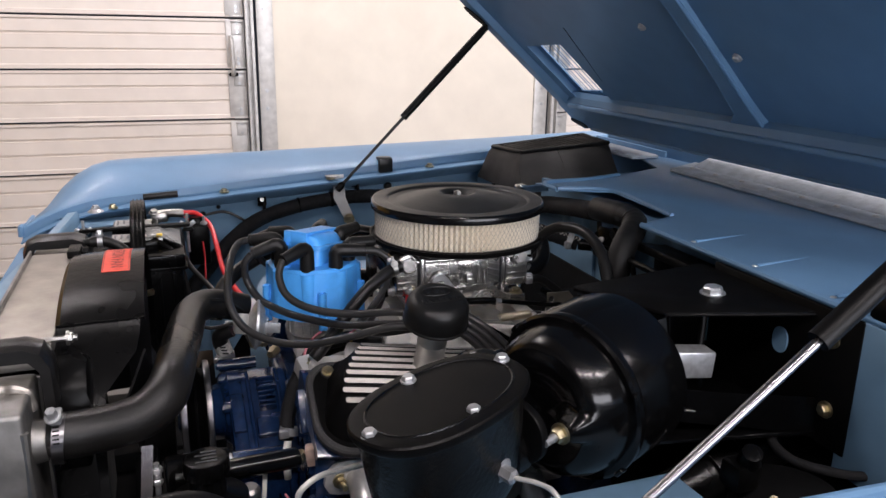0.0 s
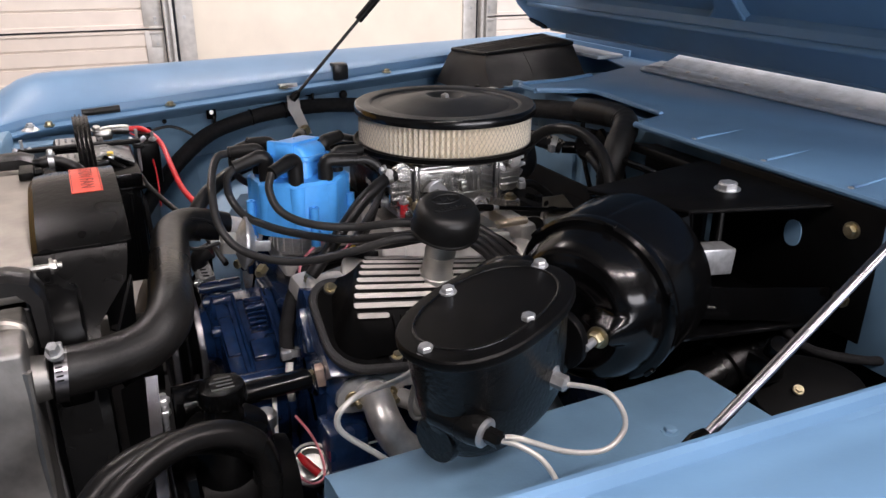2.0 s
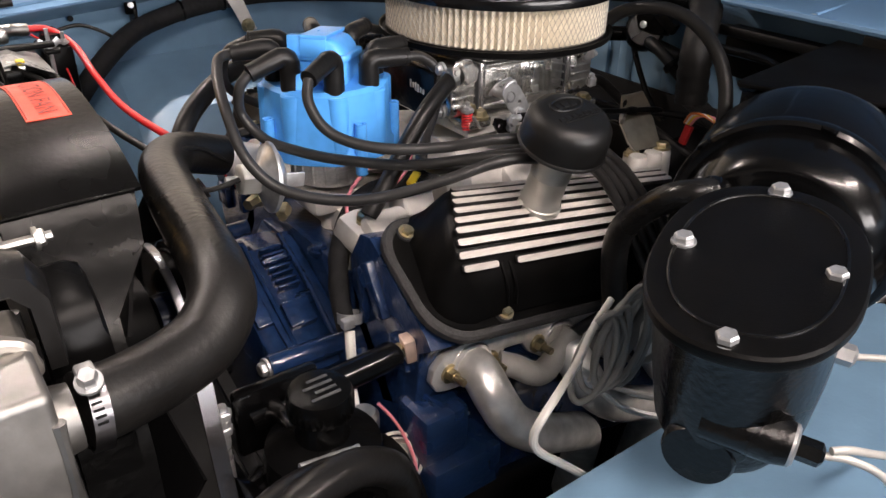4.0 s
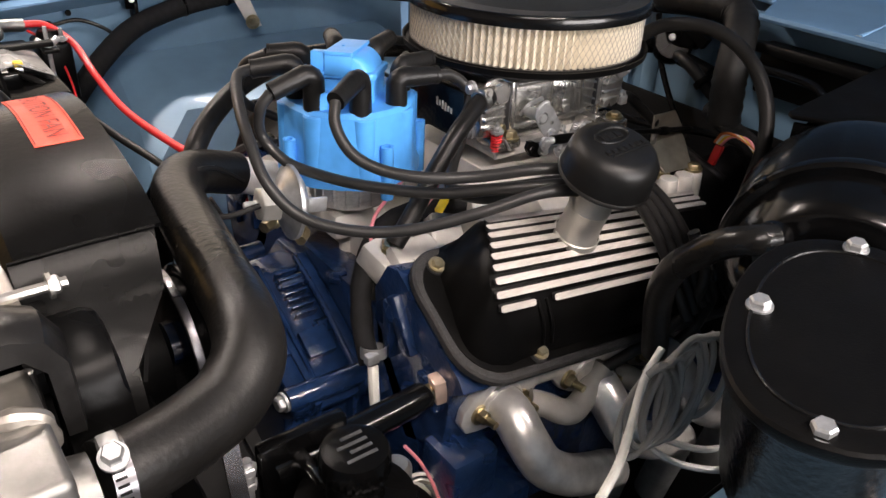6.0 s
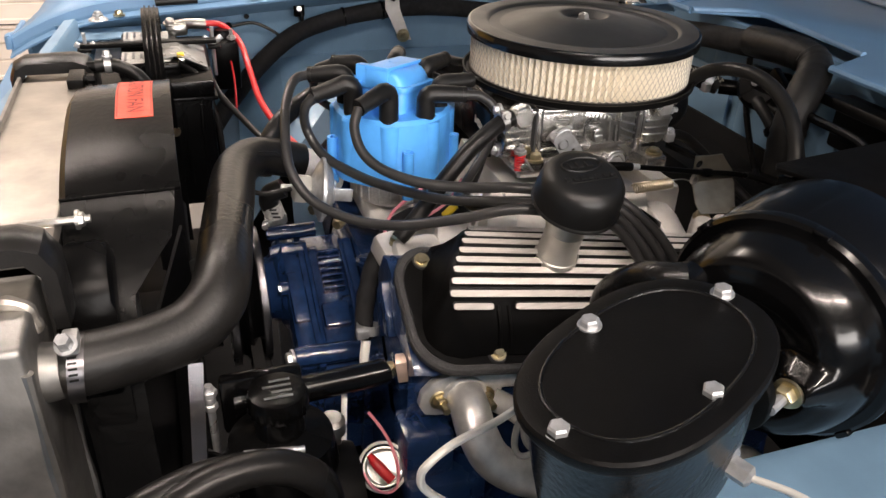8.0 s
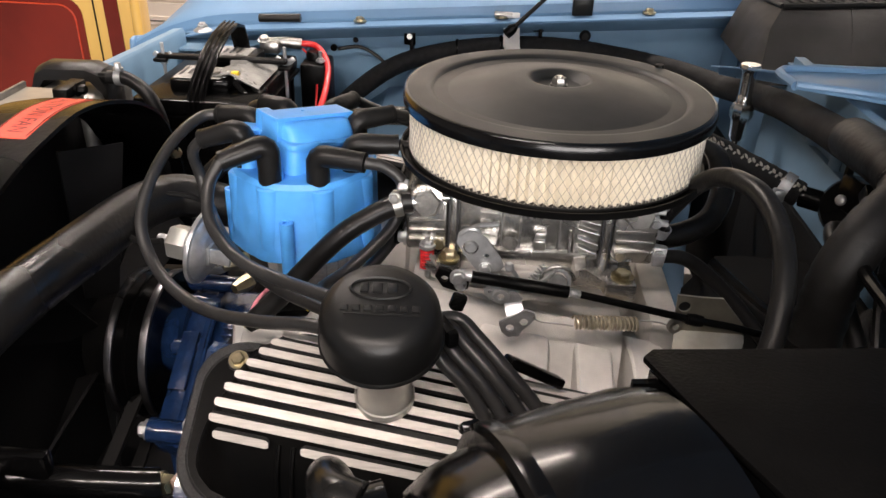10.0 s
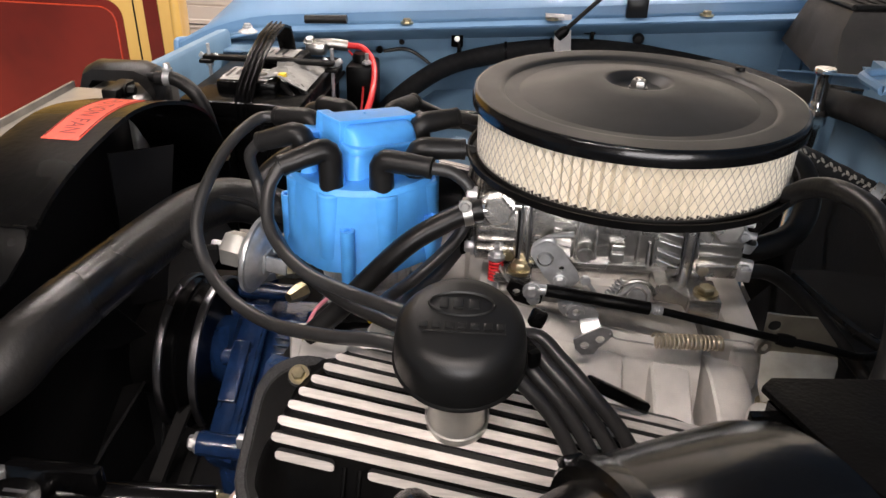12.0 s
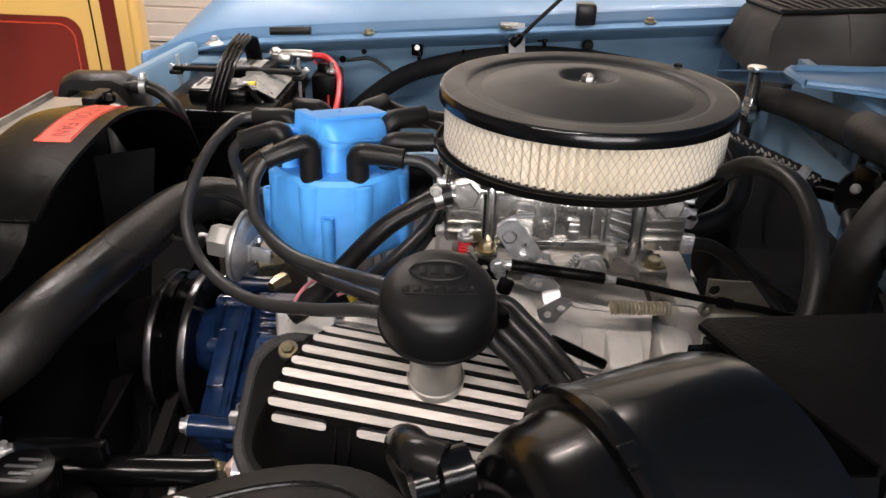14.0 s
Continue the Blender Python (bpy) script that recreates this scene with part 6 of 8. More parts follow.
for k in range(6):
    part("raised_mark", box((-0.0178 + 0.0048 * k, -0.0702, 1.0120 - 0.0004 * k), (0.0034, 0.0022, 0.0075 if k in (0, 2, 3) else 0.0052), 0.0006, pose(0, 0, 0, -6, 12, 0)), CARB, crb)
part("square_boss", join(box((-0.0066, -0.0690, 0.9915), (0.0115, 0.011, 0.0150), 0.0018), box((-0.0066, -0.0755, 0.9890), (0.0100, 0.004, 0.0085), 0.0012)), CARB, crb)
part("round_boss", lathe([(0, 0.009), (0.0062, 0.009), (0.0075, 0.007), (0.0085, 0), (0, 0)], axis((-0.0300, -0.0650, 0.988), (0, -1, 0)), 20), CARB, crb)
part("flank_web", box((-0.007, -0.0675, 0.9795), (0.066, 0.008, 0.0026), 0.0008, pose(0, 0, 0, 0, -2.0, 0)), CARB, crb)
part("choke_arm", tube([(-0.0655, -0.0715, 0.991), (-0.0630, -0.0745, 0.998), (-0.0560, -0.0750, 1.0025), (-0.0400, -0.0740, 1.0050)], 0.0021, 8, 6), ZINC, crb)
part("port_hole", lathe([(0.0030, 0.0015), (0.0052, 0.0015), (0.0056, 0), (0.0030, 0)], axis((-0.0665, -0.0675, 0.9935), (0, -1, 0)), 20, close=True), CARB, crb)
# base: rear arm with its bolted lug, and the front foot
part("base_arm", join(plate([(0.0227, 0.9760), (0.0314, 0.9770), (0.0459, 0.9680), (0.0700, 0.9690), (0.0710, 0.9555), (0.0488, 0.9535), (0.0445, 0.9600), (0.0225, 0.9630)], (), -0.090, 0.026), box((0.0595, -0.0860, 0.9615), (0.024, 0.020, 0.0150), 0.0018)), CARB, crb, "cast base arm with a bolted lug")
part("base_bolt", hexbolt((0.0610, -0.0850, 0.9695), (0, 0, 1), 0.0068, 0.006, 1.35), GOLD, crb, "gold passivated base bolt")
part("base_bolt", hexbolt((-0.0790, -0.0740, 0.9700), (0, 0, 1), 0.0066, 0.008, 1.35), GOLD, crb, "gold passivated base bolt")
sec = part("secondary_cam", join(lathe([(0.0080, 0.003), (0.0105, 0.003), (0.0105, 0), (0.0080, 0)], axis((0.0094, -0.0905, 0.9665), (0, -1, 0.15)), 28, close=True), lathe([(0, 0.0035), (0.0070, 0.0035), (0.0070, 0), (0, 0)], axis((0.0094, -0.0905, 0.9650), (0, -1, 0.15)), 22)), ZINC, crb, "round zinc secondary cam")
part("cam_rim", tube([(0.0094 + 0.0130 * math.cos(a), -0.0915, 0.9665 + 0.0130 * math.sin(a)) for a in np.linspace(0.1, 3.3, 18)], 0.0016, 8, 1), CARB, sec)
part("link_rod", tube([(-0.0300, -0.0960, 0.9800), (-0.0240, -0.0970, 0.9720), (-0.0190, -0.0970, 0.9660), (-0.0110, -0.0960, 0.9640), (-0.0020, -0.0945, 0.9680), (0.0060, -0.0935, 0.9760)], 0.0016, 8, 6), ZINC, crb)
coil((-0.0116, -0.0930, 0.9660), (-0.0020, -0.0890, 0.9775), 0.0028, 0.0008, 6, ZINC, crb, "small bright return spring")
for x, z, r in ((-0.0130, 0.9650, 0.0036), (-0.0300, 0.9790, 0.0040)):
    part("link_nut", lathe([(0, 0.004), (r * 0.7, 0.004), (r, 0.003), (r, 0), (0, 0)], axis((x, -0.0950, z), (0, -1, 0.1)), 6), ZINC, crb)
# idle screw with its red spring
coil((-0.0970, -0.0740, 0.9615), (-0.0970, -0.0740, 0.9790), 0.0050, 0.0011, 6, RED, crb, "red coil spring")
part("spring_screw", join(tube([(-0.0970, -0.0740, 0.952), (-0.0970, -0.0740, 0.990)], 0.0021, 8, 1), hexbolt((-0.0970, -0.0740, 0.9805), (0, 0, 1), 0.0050, 0.005)), ZINC, crb)
part("spring_seat", join(box((-0.0960, -0.0690, 0.9600), (0.014, 0.018, 0.002), 0.0006), box((-0.0890, -0.0780, 0.9680), (0.002, 0.010, 0.018), 0.0006, pose(0, 0, 0, 0, -35, 0))), ZINC, crb)
# throttle levers, stamped from sheet
la = part("throttle_lever", plate([(-0.0720, 0.9990), (-0.0714, 1.0048), (-0.0673, 1.0085), (-0.0615, 1.0099), (-0.0547, 1.0090), (-0.0494, 1.0047), (-0.0438, 0.9965), (-0.0363, 0.9863), (-0.0342, 0.9805), (-0.0381, 0.9752), (-0.0458, 0.9735), (-0.0536, 0.9738), (-0.0600, 0.9803), (-0.0656, 0.9888)], ((-0.0610, 0.9955, 0.0062), (-0.0484, 0.9887, 0.0022)), -0.0990, 0.0022), ZINC, crb, "stamped zinc throttle lever")
part("lever_tab", tube([(-0.0700, -0.0985, 1.0060), (-0.0640, -0.0990, 1.0112), (-0.0580, -0.0990, 1.0118), (-0.0555, -0.0985, 1.0090)], 0.0018, 8, 5), ZINC, la)
part("shaft_end", lathe([(0, 0.004), (0.0042, 0.004), (0.0052, 0.002), (0.0052, -0.02), (0, -0.02)], axis((-0.0610, -0.0960, 0.9955), (0, -1, 0)), 16), ZINC, la)
part("lever_nut", hexbolt((-0.0486, -0.0992, 0.9778), (0, -1, 0.1), 0.0046, 0.006, 1.2), ZINC, la)
lb = part("lower_lever", plate([(-0.0492, 0.9652), (-0.0451, 0.9681), (-0.0340, 0.9686), (-0.0235, 0.9645), (-0.0178, 0.9574), (-0.0209, 0.9530), (-0.0267, 0.9509), (-0.0362, 0.9510), (-0.0443, 0.9549), (-0.0480, 0.9597)], ((-0.0350, 0.9598, 0.0056), (-0.0440, 0.9622, 0.0016), (-0.0408, 0.9560, 0.0016)), -0.1085, 0.0022), ZINC, crb, "stamped zinc lower lever")
part("pivot_stud", lathe([(0.0030, 0.003), (0.0060, 0.003), (0.0068, 0), (0.0030, 0)], axis((-0.0350, -0.1085, 0.9598), (0, -1, 0)), 20, close=True), ZINC, lb)
part("lever_step", sheet([[(-0.0325, -0.1075, 0.9530), (-0.0190, -0.1075, 0.9560)], [(-0.0315, -0.1110, 0.9515), (-0.0178, -0.1110, 0.9545)], [(-0.0290, -0.1155, 0.9425), (-0.0160, -0.1155, 0.9500)]], 0.0020), ZINC, lb)
part("spring_lever", plate([(-0.0352, 0.9388), (-0.0258, 0.9455), (-0.0157, 0.9521), (-0.0087, 0.9507), (-0.0066, 0.9458), (-0.0111, 0.9391), (-0.0162, 0.9333), (-0.0188, 0.9277), (-0.0274, 0.9263), (-0.0329, 0.9306)], ((-0.0263, 0.9349, 0.0033), (-0.0156, 0.9412, 0.0033), (-0.0085, 0.9470, 0.0010)), -0.1165, 0.0022), ZINC, crb, "stamped zinc spring lever with two holes")
part("clip_lever", plate([(-0.0875, 0.9726), (-0.0851, 0.9793), (-0.0791, 0.9784), (-0.0721, 0.9750), (-0.0600, 0.9731), (-0.0612, 0.9628), (-0.0698, 0.9600), (-0.0812, 0.9631)], ((-0.0800, 0.9705, 0.0030),), -0.1075, 0.004), BLACK_SATIN, crb, "black curved cable end lever")
part("clip_bolt", hexbolt((-0.0673, -0.1080, 0.9675), (0, -1, 0), 0.0042, 0.006, 1.2), ZINC, crb)
cable = part("throttle_cable", tube([(-0.059, -0.112, 0.9773), (-0.040, -0.1115, 0.9750), (-0.0215, -0.110, 0.9720), (0.0, -0.1125, 0.9712), (0.0163, -0.112, 0.9690)], 0.0049, 16, 4), BLACK_PLASTIC, crb, "black throttle cable sleeve")
part("cable_end", join(tube([(-0.0700, -0.110, 0.9762), (-0.058, -0.112, 0.9772)], 0.0040, 12, 1), hexbolt((-0.0690, -0.1125, 0.9760), (0, -1, 0), 0.0050, 0.004)), ZINC, cable)
part("cable_ferrule", tube([(0.0155, -0.1120, 0.9691), (0.0190, -0.1120, 0.9686), (0.0225, -0.112, 0.9681), (0.0258, -0.112, 0.9676)], 0.0034, 12, 6, rib=0.10, pitch=0.0016), ZINC, cable)
part("thin_cable", tube([(0.0258, -0.112, 0.9676), (0.0480, -0.112, 0.9637), (0.0714, -0.112, 0.9595), (0.1000, -0.112, 0.9543), (0.1187, -0.112, 0.9513), (0.1450, -0.112, 0.9477), (0.1716, -0.110, 0.9415), (0.21, -0.07, 0.920)], 0.0030, 12, 6), BLACK_PLASTIC, cable)
part("cable_knob", lathe([(0, 0.007), (0.0044, 0.006), (0.0050, 0), (0.0044, -0.006), (0, -0.007)], axis((0.1160, -0.1120, 0.9517), (1, 0, -0.14)), 14), BLACK_PLASTIC, cable)
coil((0.0232, -0.116, 0.9445), (0.0744, -0.108, 0.9414), 0.0052, 0.00100, 16, SPRING, crb, "dull steel return spring")
part("spring_wire", tube([(-0.0085, -0.1175, 0.9470), (-0.0040, -0.1175, 0.9440), (0.0080, -0.117, 0.9425), (0.0232, -0.116, 0.9405)], 0.0007, 6, 4), STEEL, crb)
part("spring_wire", tube([(0.0744, -0.108, 0.9450), (0.090, -0.107, 0.9440), (0.100, -0.106, 0.9405)], 0.0007, 6, 4), STEEL, crb)
cb = thing("cable_bracket", (0.13, -0.10, 0.9), "pale sheet metal throttle cable bracket", "bracket")
part("plate", plate([(0.1007, 0.9710), (0.1180, 0.9700), (0.1353, 0.9703), (0.1543, 0.9484), (0.1560, 0.9380), (0.1030, 0.9380), (0.1015, 0.9510)], ((0.1075, 0.9607, 0.0048),), -0.1085, 0.0022), BRACKET, cb)
part("foot", sheet([[(0.1025, -0.1085, 0.9390), (0.1570, -0.1085, 0.9390)], [(0.1025, -0.1130, 0.9340), (0.1570, -0.1130, 0.9340)], [(0.1000, -0.1250, 0.9220), (0.1500, -0.1280, 0.9200)], [(0.1020, -0.1350, 0.9130), (0.1460, -0.1380, 0.9110)]], 0.0022), BRACKET, cb, "bent bracket foot")
part("spring_eye", lathe([(0.0030, 0.002), (0.0060, 0.002), (0.0060, -0.002), (0.0030, -0.002)], axis((0.1015, -0.1120, 0.9450), (0.4, -1, 0)), 18, close=True), STEEL, cb)
for x, y in ((0.104, -0.140), (0.128, -0.142), (0.146, -0.140)):
    part("foot_boss", lathe([(0, 0.016), (0.0095, 0.015), (0.011, 0.012), (0.0125, -0.02), (0, -0.02)], Matrix.Translation((x, y, 0.893)), 20), ALU_CAST, cb)
part("foot_bolt", hexbolt((0.146, -0.140, 0.909), (0, 0, 1), 0.0075, 0.007, 1.35), GOLD, cb, "gold passivated bolt")
fuel = thing("fuel_hose", (-0.16, -0.085, 0.96), "black rubber fuel hose with a worm clamp", "fuel hose")
part("hose_body", tube([(-0.110, -0.074, 1.020), (-0.122, -0.0765, 1.0175), (-0.140, -0.084, 1.010), (-0.165, -0.092, 0.994), (-0.192, -0.098, 0.966), (-0.215, -0.104, 0.940), (-0.24, -0.11, 0.915)], 0.0085, 14, 6), RUBBER, fuel)
part("hose_clamp", join(clamp((-0.1215, -0.0763, 1.0175), (-1, -0.25, -0.25), 0.0089, 0.0070), box((-0.1222, -0.0795, 1.0275), (0.006, 0.010, 0.005), 0.0012), hexbolt((-0.1222, -0.0850, 1.0275), (0, -1, 0.1), 0.0036, 0.004)), STEEL, fuel)
part("inlet_pipe", tube([(-0.100, -0.072, 1.020), (-0.114, -0.0745, 1.0195)], 0.006, 12, 1), CARB, fuel)

# ---- exhaust header ----
hdr = thing("exhaust_header", (-0.1, -0.27, 0.7), "bare steel tube exhaust header on the near head", "exhaust header")
part("flange", slab([(-0.236, 0.787), (-0.247, 0.790), (-0.2535, 0.802), (-0.251, 0.815), (-0.240, 0.827), (-0.222, 0.8325), (-0.13, 0.8175), (-0.05, 0.804), (0.07, 0.783), (0.07, 0.750), (0.012, 0.746), (-0.030, 0.768), (-0.050, 0.788), (-0.062, 0.786), (-0.070, 0.768), (-0.120, 0.776), (-0.136, 0.788), (-0.146, 0.803), (-0.168, 0.806), (-0.176, 0.792), (-0.190, 0.786), (-0.215, 0.784)], 0.009, Matrix(((1, 0, 0, 0), (0, 0, -1, -0.2245), (0, 1, 0, 0), (0, 0, 0, 1))), 0.0015), HEADER, hdr, "thick bare steel port flange")
for k, (x, z) in enumerate(((-0.209, 0.803), (-0.098, 0.785), (0.013, 0.767))):
    p = Vector((x, -0.230, z))
    part("primary_tube", tube([p + Vector(v) for v in ((0, 0.002, 0.004), (0.001, -0.018, 0.0), (0.003, -0.036, -0.016), (0.016, -0.048, -0.043), (0.044, -0.054, -0.066), (0.080, -0.054, -0.084), (0.112, -0.048, -0.104), (0.14, -0.03, -0.15), (0.15, -0.01, -0.24))], 0.0190, 32, 8), HEADER, hdr, "bent bare steel primary tube")
    part("weld_bead", tube([p + Vector((0.0205 * math.cos(a), -0.0045 - 0.0006 * math.sin(9 * a), 0.003 + 0.0205 * math.sin(a))) for a in np.linspace(0, 2 * math.pi, 49)], 0.0026, 8, 1), HEADER, hdr)
for x, z in ((-0.234, 0.807), (-0.187, 0.802), (-0.127, 0.796), (-0.074, 0.782), (-0.018, 0.778)):
    q = Vector((x, -0.2345, z))
    part("flange_bolt", join(hexbolt(q, (0.1, -1, 0), 0.0066, 0.008, 1.45), tube([q, q + Vector((0.002, -0.019, 0))], 0.0036, 8, 1)), GOLD, hdr, "gold passivated flange bolt")
pl = thing("plug_boot_pair", (-0.14, -0.28, 0.8), "grey heat-proof spark plug boots over the header", "plug boots")
SILICONE = material("grey_silicone", (0.30, 0.29, 0.27), 0.5, 0.0, 0.0, 60, 0.12, 0.1, 300, 0.2)
for dx, dz in ((0.0, 0.0), (0.111, -0.018)):
    part("plug_boot", tube([(x + dx, y, z + dz) for x, y, z in ((-0.180, -0.238, 0.798), (-0.166, -0.247, 0.793), (-0.152, -0.253, 0.783), (-0.138, -0.254, 0.777), (-0.124, -0.252, 0.780), (-0.108, -0.248, 0.790), (-0.092, -0.247, 0.802))], [0.0115, 0.0115, 0.0118, 0.0122, 0.0118, 0.0112, 0.0108], 18, 6), SILICONE, pl, "grey silicone boot")
    part("plug_lead", tube([(-0.094 + dx, -0.247, 0.801 + dz), (-0.065 + dx * 0.9, -0.253, 0.812 + dz * 0.6), (-0.028 + dx * 0.6, -0.2575, 0.822), (0.0 + dx * 0.3, -0.264, 0.848), (0.014, -0.262, 0.885), (0.004, -0.246, 0.92)], 0.0058, 14, 7), WIRE, pl)
lp = thing("coiled_lead", (-0.08, -0.33, 0.8), "grey sensor lead coiled in hanging loops", "cable")
GREYLEAD = material("grey_lead_jacket", (0.17, 0.17, 0.165), 0.36, 0, 0, 80, 0.1)
for k in range(7):
    f = k / 6
    c = Vector((-0.200, -0.363, 0.890)).lerp(Vector((-0.160, -0.376, 0.914)), f)
    up = Vector((0.40 + 0.10 * math.sin(3 * k), 0.10, 0.90)).normalized() * (0.036 + 0.004 * math.sin(5 * k))
    side = Vector((0.75, -0.62, -0.18 + 0.2 * math.cos(4 * k))).normalized() * (0.0150 + 0.004 * math.sin(2.3 * k))
    pts = [c + up * math.cos(a) + side * math.sin(a) + Vector((0.002, -0.002, 0.0)) * (a / 3.2) for a in np.linspace(0, 2 * math.pi, 15)]
    part("loop", tube(pts, 0.0027, 10, 3), GREYLEAD, lp)
part("tail", tube([(-0.188, -0.345, 0.862), (-0.165, -0.360, 0.845), (-0.140, -0.385, 0.838), (-0.115, -0.40, 0.842)], 0.0028, 8, 6), LINE, lp)
part("tail", tube([(-0.185, -0.352, 0.856), (-0.165, -0.372, 0.832), (-0.135, -0.395, 0.822), (-0.10, -0.41, 0.82)], 0.0028, 8, 6), LINE, lp)

# ---- power steering pump and front accessories ----
ps = thing("power_steering_pump", (-0.38, -0.28, 0.75), "black power steering pump with ribbed filler cap", "power steering pump")
PC = Vector((-0.387, -0.285, 0.893))
part("reservoir", lathe([(0, -0.10), (0.044, -0.10), (0.046, -0.07), (0.042, -0.045), (0.020, -0.036), (0.017, 0.0), (0, 0)], Matrix.Translation(PC), 32), BLACK_PLASTIC, ps)
ring = []
for z, r in ((-0.016, 0.0225), (-0.014, 0.0240), (-0.002, 0.0240), (0.003, 0.022), (0.004, 0.018)):
    ring.append([(PC.x + (r - (0.0012 if k % 2 and z < 0 else 0)) * math.cos(2 * math.pi * k / 60), PC.y + (r - (0.0012 if k % 2 and z < 0 else 0)) * math.sin(2 * math.pi * k / 60), PC.z + z) for k in range(60)])
part("filler_cap", loft(ring), BLACK_PLASTIC, ps, "black ribbed filler cap")
for k in range(4):
    part("cap_text_bar", box((PC.x + 0.003 * (k % 2), PC.y - 0.010 + 0.0066 * k, PC.z + 0.0043), (0.022 - 0.006 * (k % 2), 0.0024, 0.0006)), GREYBLACK, ps)
part("support_arm", tube([(-0.420, -0.226, 0.840), (-0.30, -0.218, 0.838), (-0.283, -0.2155, 0.8375)], 0.0125, 18, 2), BLACK_GLOSS, ps, "gloss black tubular support arm")
part("arm_plate", join(box((-0.395, -0.225, 0.84), (0.07, 0.012, 0.06), 0.004), box((-0.40, -0.25, 0.80), (0.012, 0.07, 0.11), 0.004)), BLACK_GLOSS, ps)
part("arm_nut", hexbolt((-0.283, -0.2155, 0.8375), (1, 0, 0), 0.0085, 0.010, 1.15), GOLD, ps)
part("pump_body", lathe([(0, 0.05), (0.045, 0.045), (0.055, 0.0), (0.045, -0.05), (0, -0.05)], axis((-0.37, -0.29, 0.77), (1, 0, 0)), 28), BLACK_SATIN, ps)
part("pump_pulley", lathe([(0, 0.01), (0.045, 0.01), (0.062, 0.010), (0.055, 0.0), (0.062, -0.010), (0, -0.010)], axis((-0.435, -0.29, 0.77), (-1, 0, 0)), 40), BLACK_GLOSS, ps)
part("spacer_block", box((-0.2650, -0.2140, 0.8365), (0.0105, 0.016, 0.023), 0.0010, pose(0, 0, 0, 0, -8, -14)), material("bare_copper_pink_steel", (0.70, 0.52, 0.43), 0.45, 0.6, 0, 90, 0.15, 0.3), ps, "bare pinkish metal spacer")
part("adjuster_strap", sheet([[(-0.452, -0.2200, 0.885), (-0.440, -0.2200, 0.885)], [(-0.455, -0.2380, 0.850), (-0.443, -0.2380, 0.850)], [(-0.460, -0.2700, 0.800), (-0.448, -0.2700, 0.800)], [(-0.462, -0.2900, 0.740), (-0.450, -0.2900, 0.740)]], 0.003), ROD, ps, "grey steel adjuster strap")
for k, r in enumerate((0.0062, 0.0050, 0.0068)):
    part("adjuster_nut", lathe([(0, 0.007), (r * 0.85, 0.007), (r, 0.006), (r, 0.001), (r * 0.85, 0), (0, 0)], Matrix.Translation((-0.4385, -0.2280, 0.8400 + 0.0072 * k)), 6 if k != 1 else 18), ZINC, ps, "bright zinc adjuster nut")
part("adjuster_stud", tube([(-0.4385, -0.2280, 0.780), (-0.4385, -0.2280, 0.866)], 0.0034, 10, 1), ZINC, ps)
part("bright_pin", tube([(-0.418, -0.311, 0.861), (-0.372, -0.310, 0.853)], 0.0030, 12, 1), ZINC, ps, "bright steel cross pin")
part("cast_ear", join(lathe([(0, 0.012), (0.009, 0.012), (0.012, 0.008), (0.012, -0.004), (0.008, -0.008), (0.008, -0.05), (0, -0.05)], Matrix.Translation((-0.343, -0.268, 0.830)), 20), box((-0.343, -0.262, 0.800), (0.016, 0.020, 0.050), 0.004)), STEEL, ps, "grey cast pump ear")
hs = thing("steering_hose_pair", (-0.44, -0.38, 0.8), "two thick black rubber hoses looping past the pump", "rubber hoses")
for o in (0.0, 0.020):
    part("hose", tube([(-0.58, -0.46 + o, 0.78), (-0.515, -0.405 + o, 0.862 + o * 0.5), (-0.462, -0.375 + o * 0.6, 0.892), (-0.41, -0.360 + o, 0.893 - o), (-0.372, -0.355 + o, 0.868 - o), (-0.360, -0.35 + o, 0.82), (-0.365, -0.34 + o, 0.74)], 0.0125, 16, 7), RUBBER, hs)
wl = thing("loose_wire_end", (-0.32, -0.32, 0.78), "loose white, pink and red wires with a crimp connector", "wiring")
part("wire", tube([(-0.3190, -0.2075, 0.822), (-0.3215, -0.2170, 0.808), (-0.3260, -0.2350, 0.780), (-0.3240, -0.2500, 0.755), (-0.315, -0.262, 0.72)], 0.0028, 8, 6), WHITE, wl)
part("wire", tube([(-0.298, -0.215, 0.790), (-0.286, -0.220, 0.770), (-0.277, -0.225, 0.748), (-0.2735, -0.235, 0.728), (-0.278, -0.246, 0.716), (-0.290, -0.250, 0.716), (-0.302, -0.244, 0.722), (-0.308, -0.234, 0.732)], 0.0016, 8, 7), PINK, wl)
RC = Vector((-0.287, -0.228, 0.728))
RV, RU = Vector((0.20, 0.66, -0.72)).normalized(), Vector((1, 0, 0))
RU = (RU - RV * RU.dot(RV)).normalized()
RW = RV.cross(RU)
part("wire", tube([RC + 0.0235 * (math.cos(a) * RU + math.sin(a) * RW) for a in np.linspace(0, 6.28, 20)] + [RC + Vector((0.05, 0.02, -0.01)), RC + Vector((0.10, 0.02, -0.01))], 0.0017, 8, 3), WHITE, wl)
part("crimp_connector", tube([RC - RU * 0.011 - RV * 0.004 - RW * 0.014, RC - RU * 0.006 - RV * 0.004 - RW * 0.004, RC + RU * 0.006 - RV * 0.001 + RW * 0.014], [0.0030, 0.0050, 0.0050], 14, 3), RED, wl, "red crimp connector")
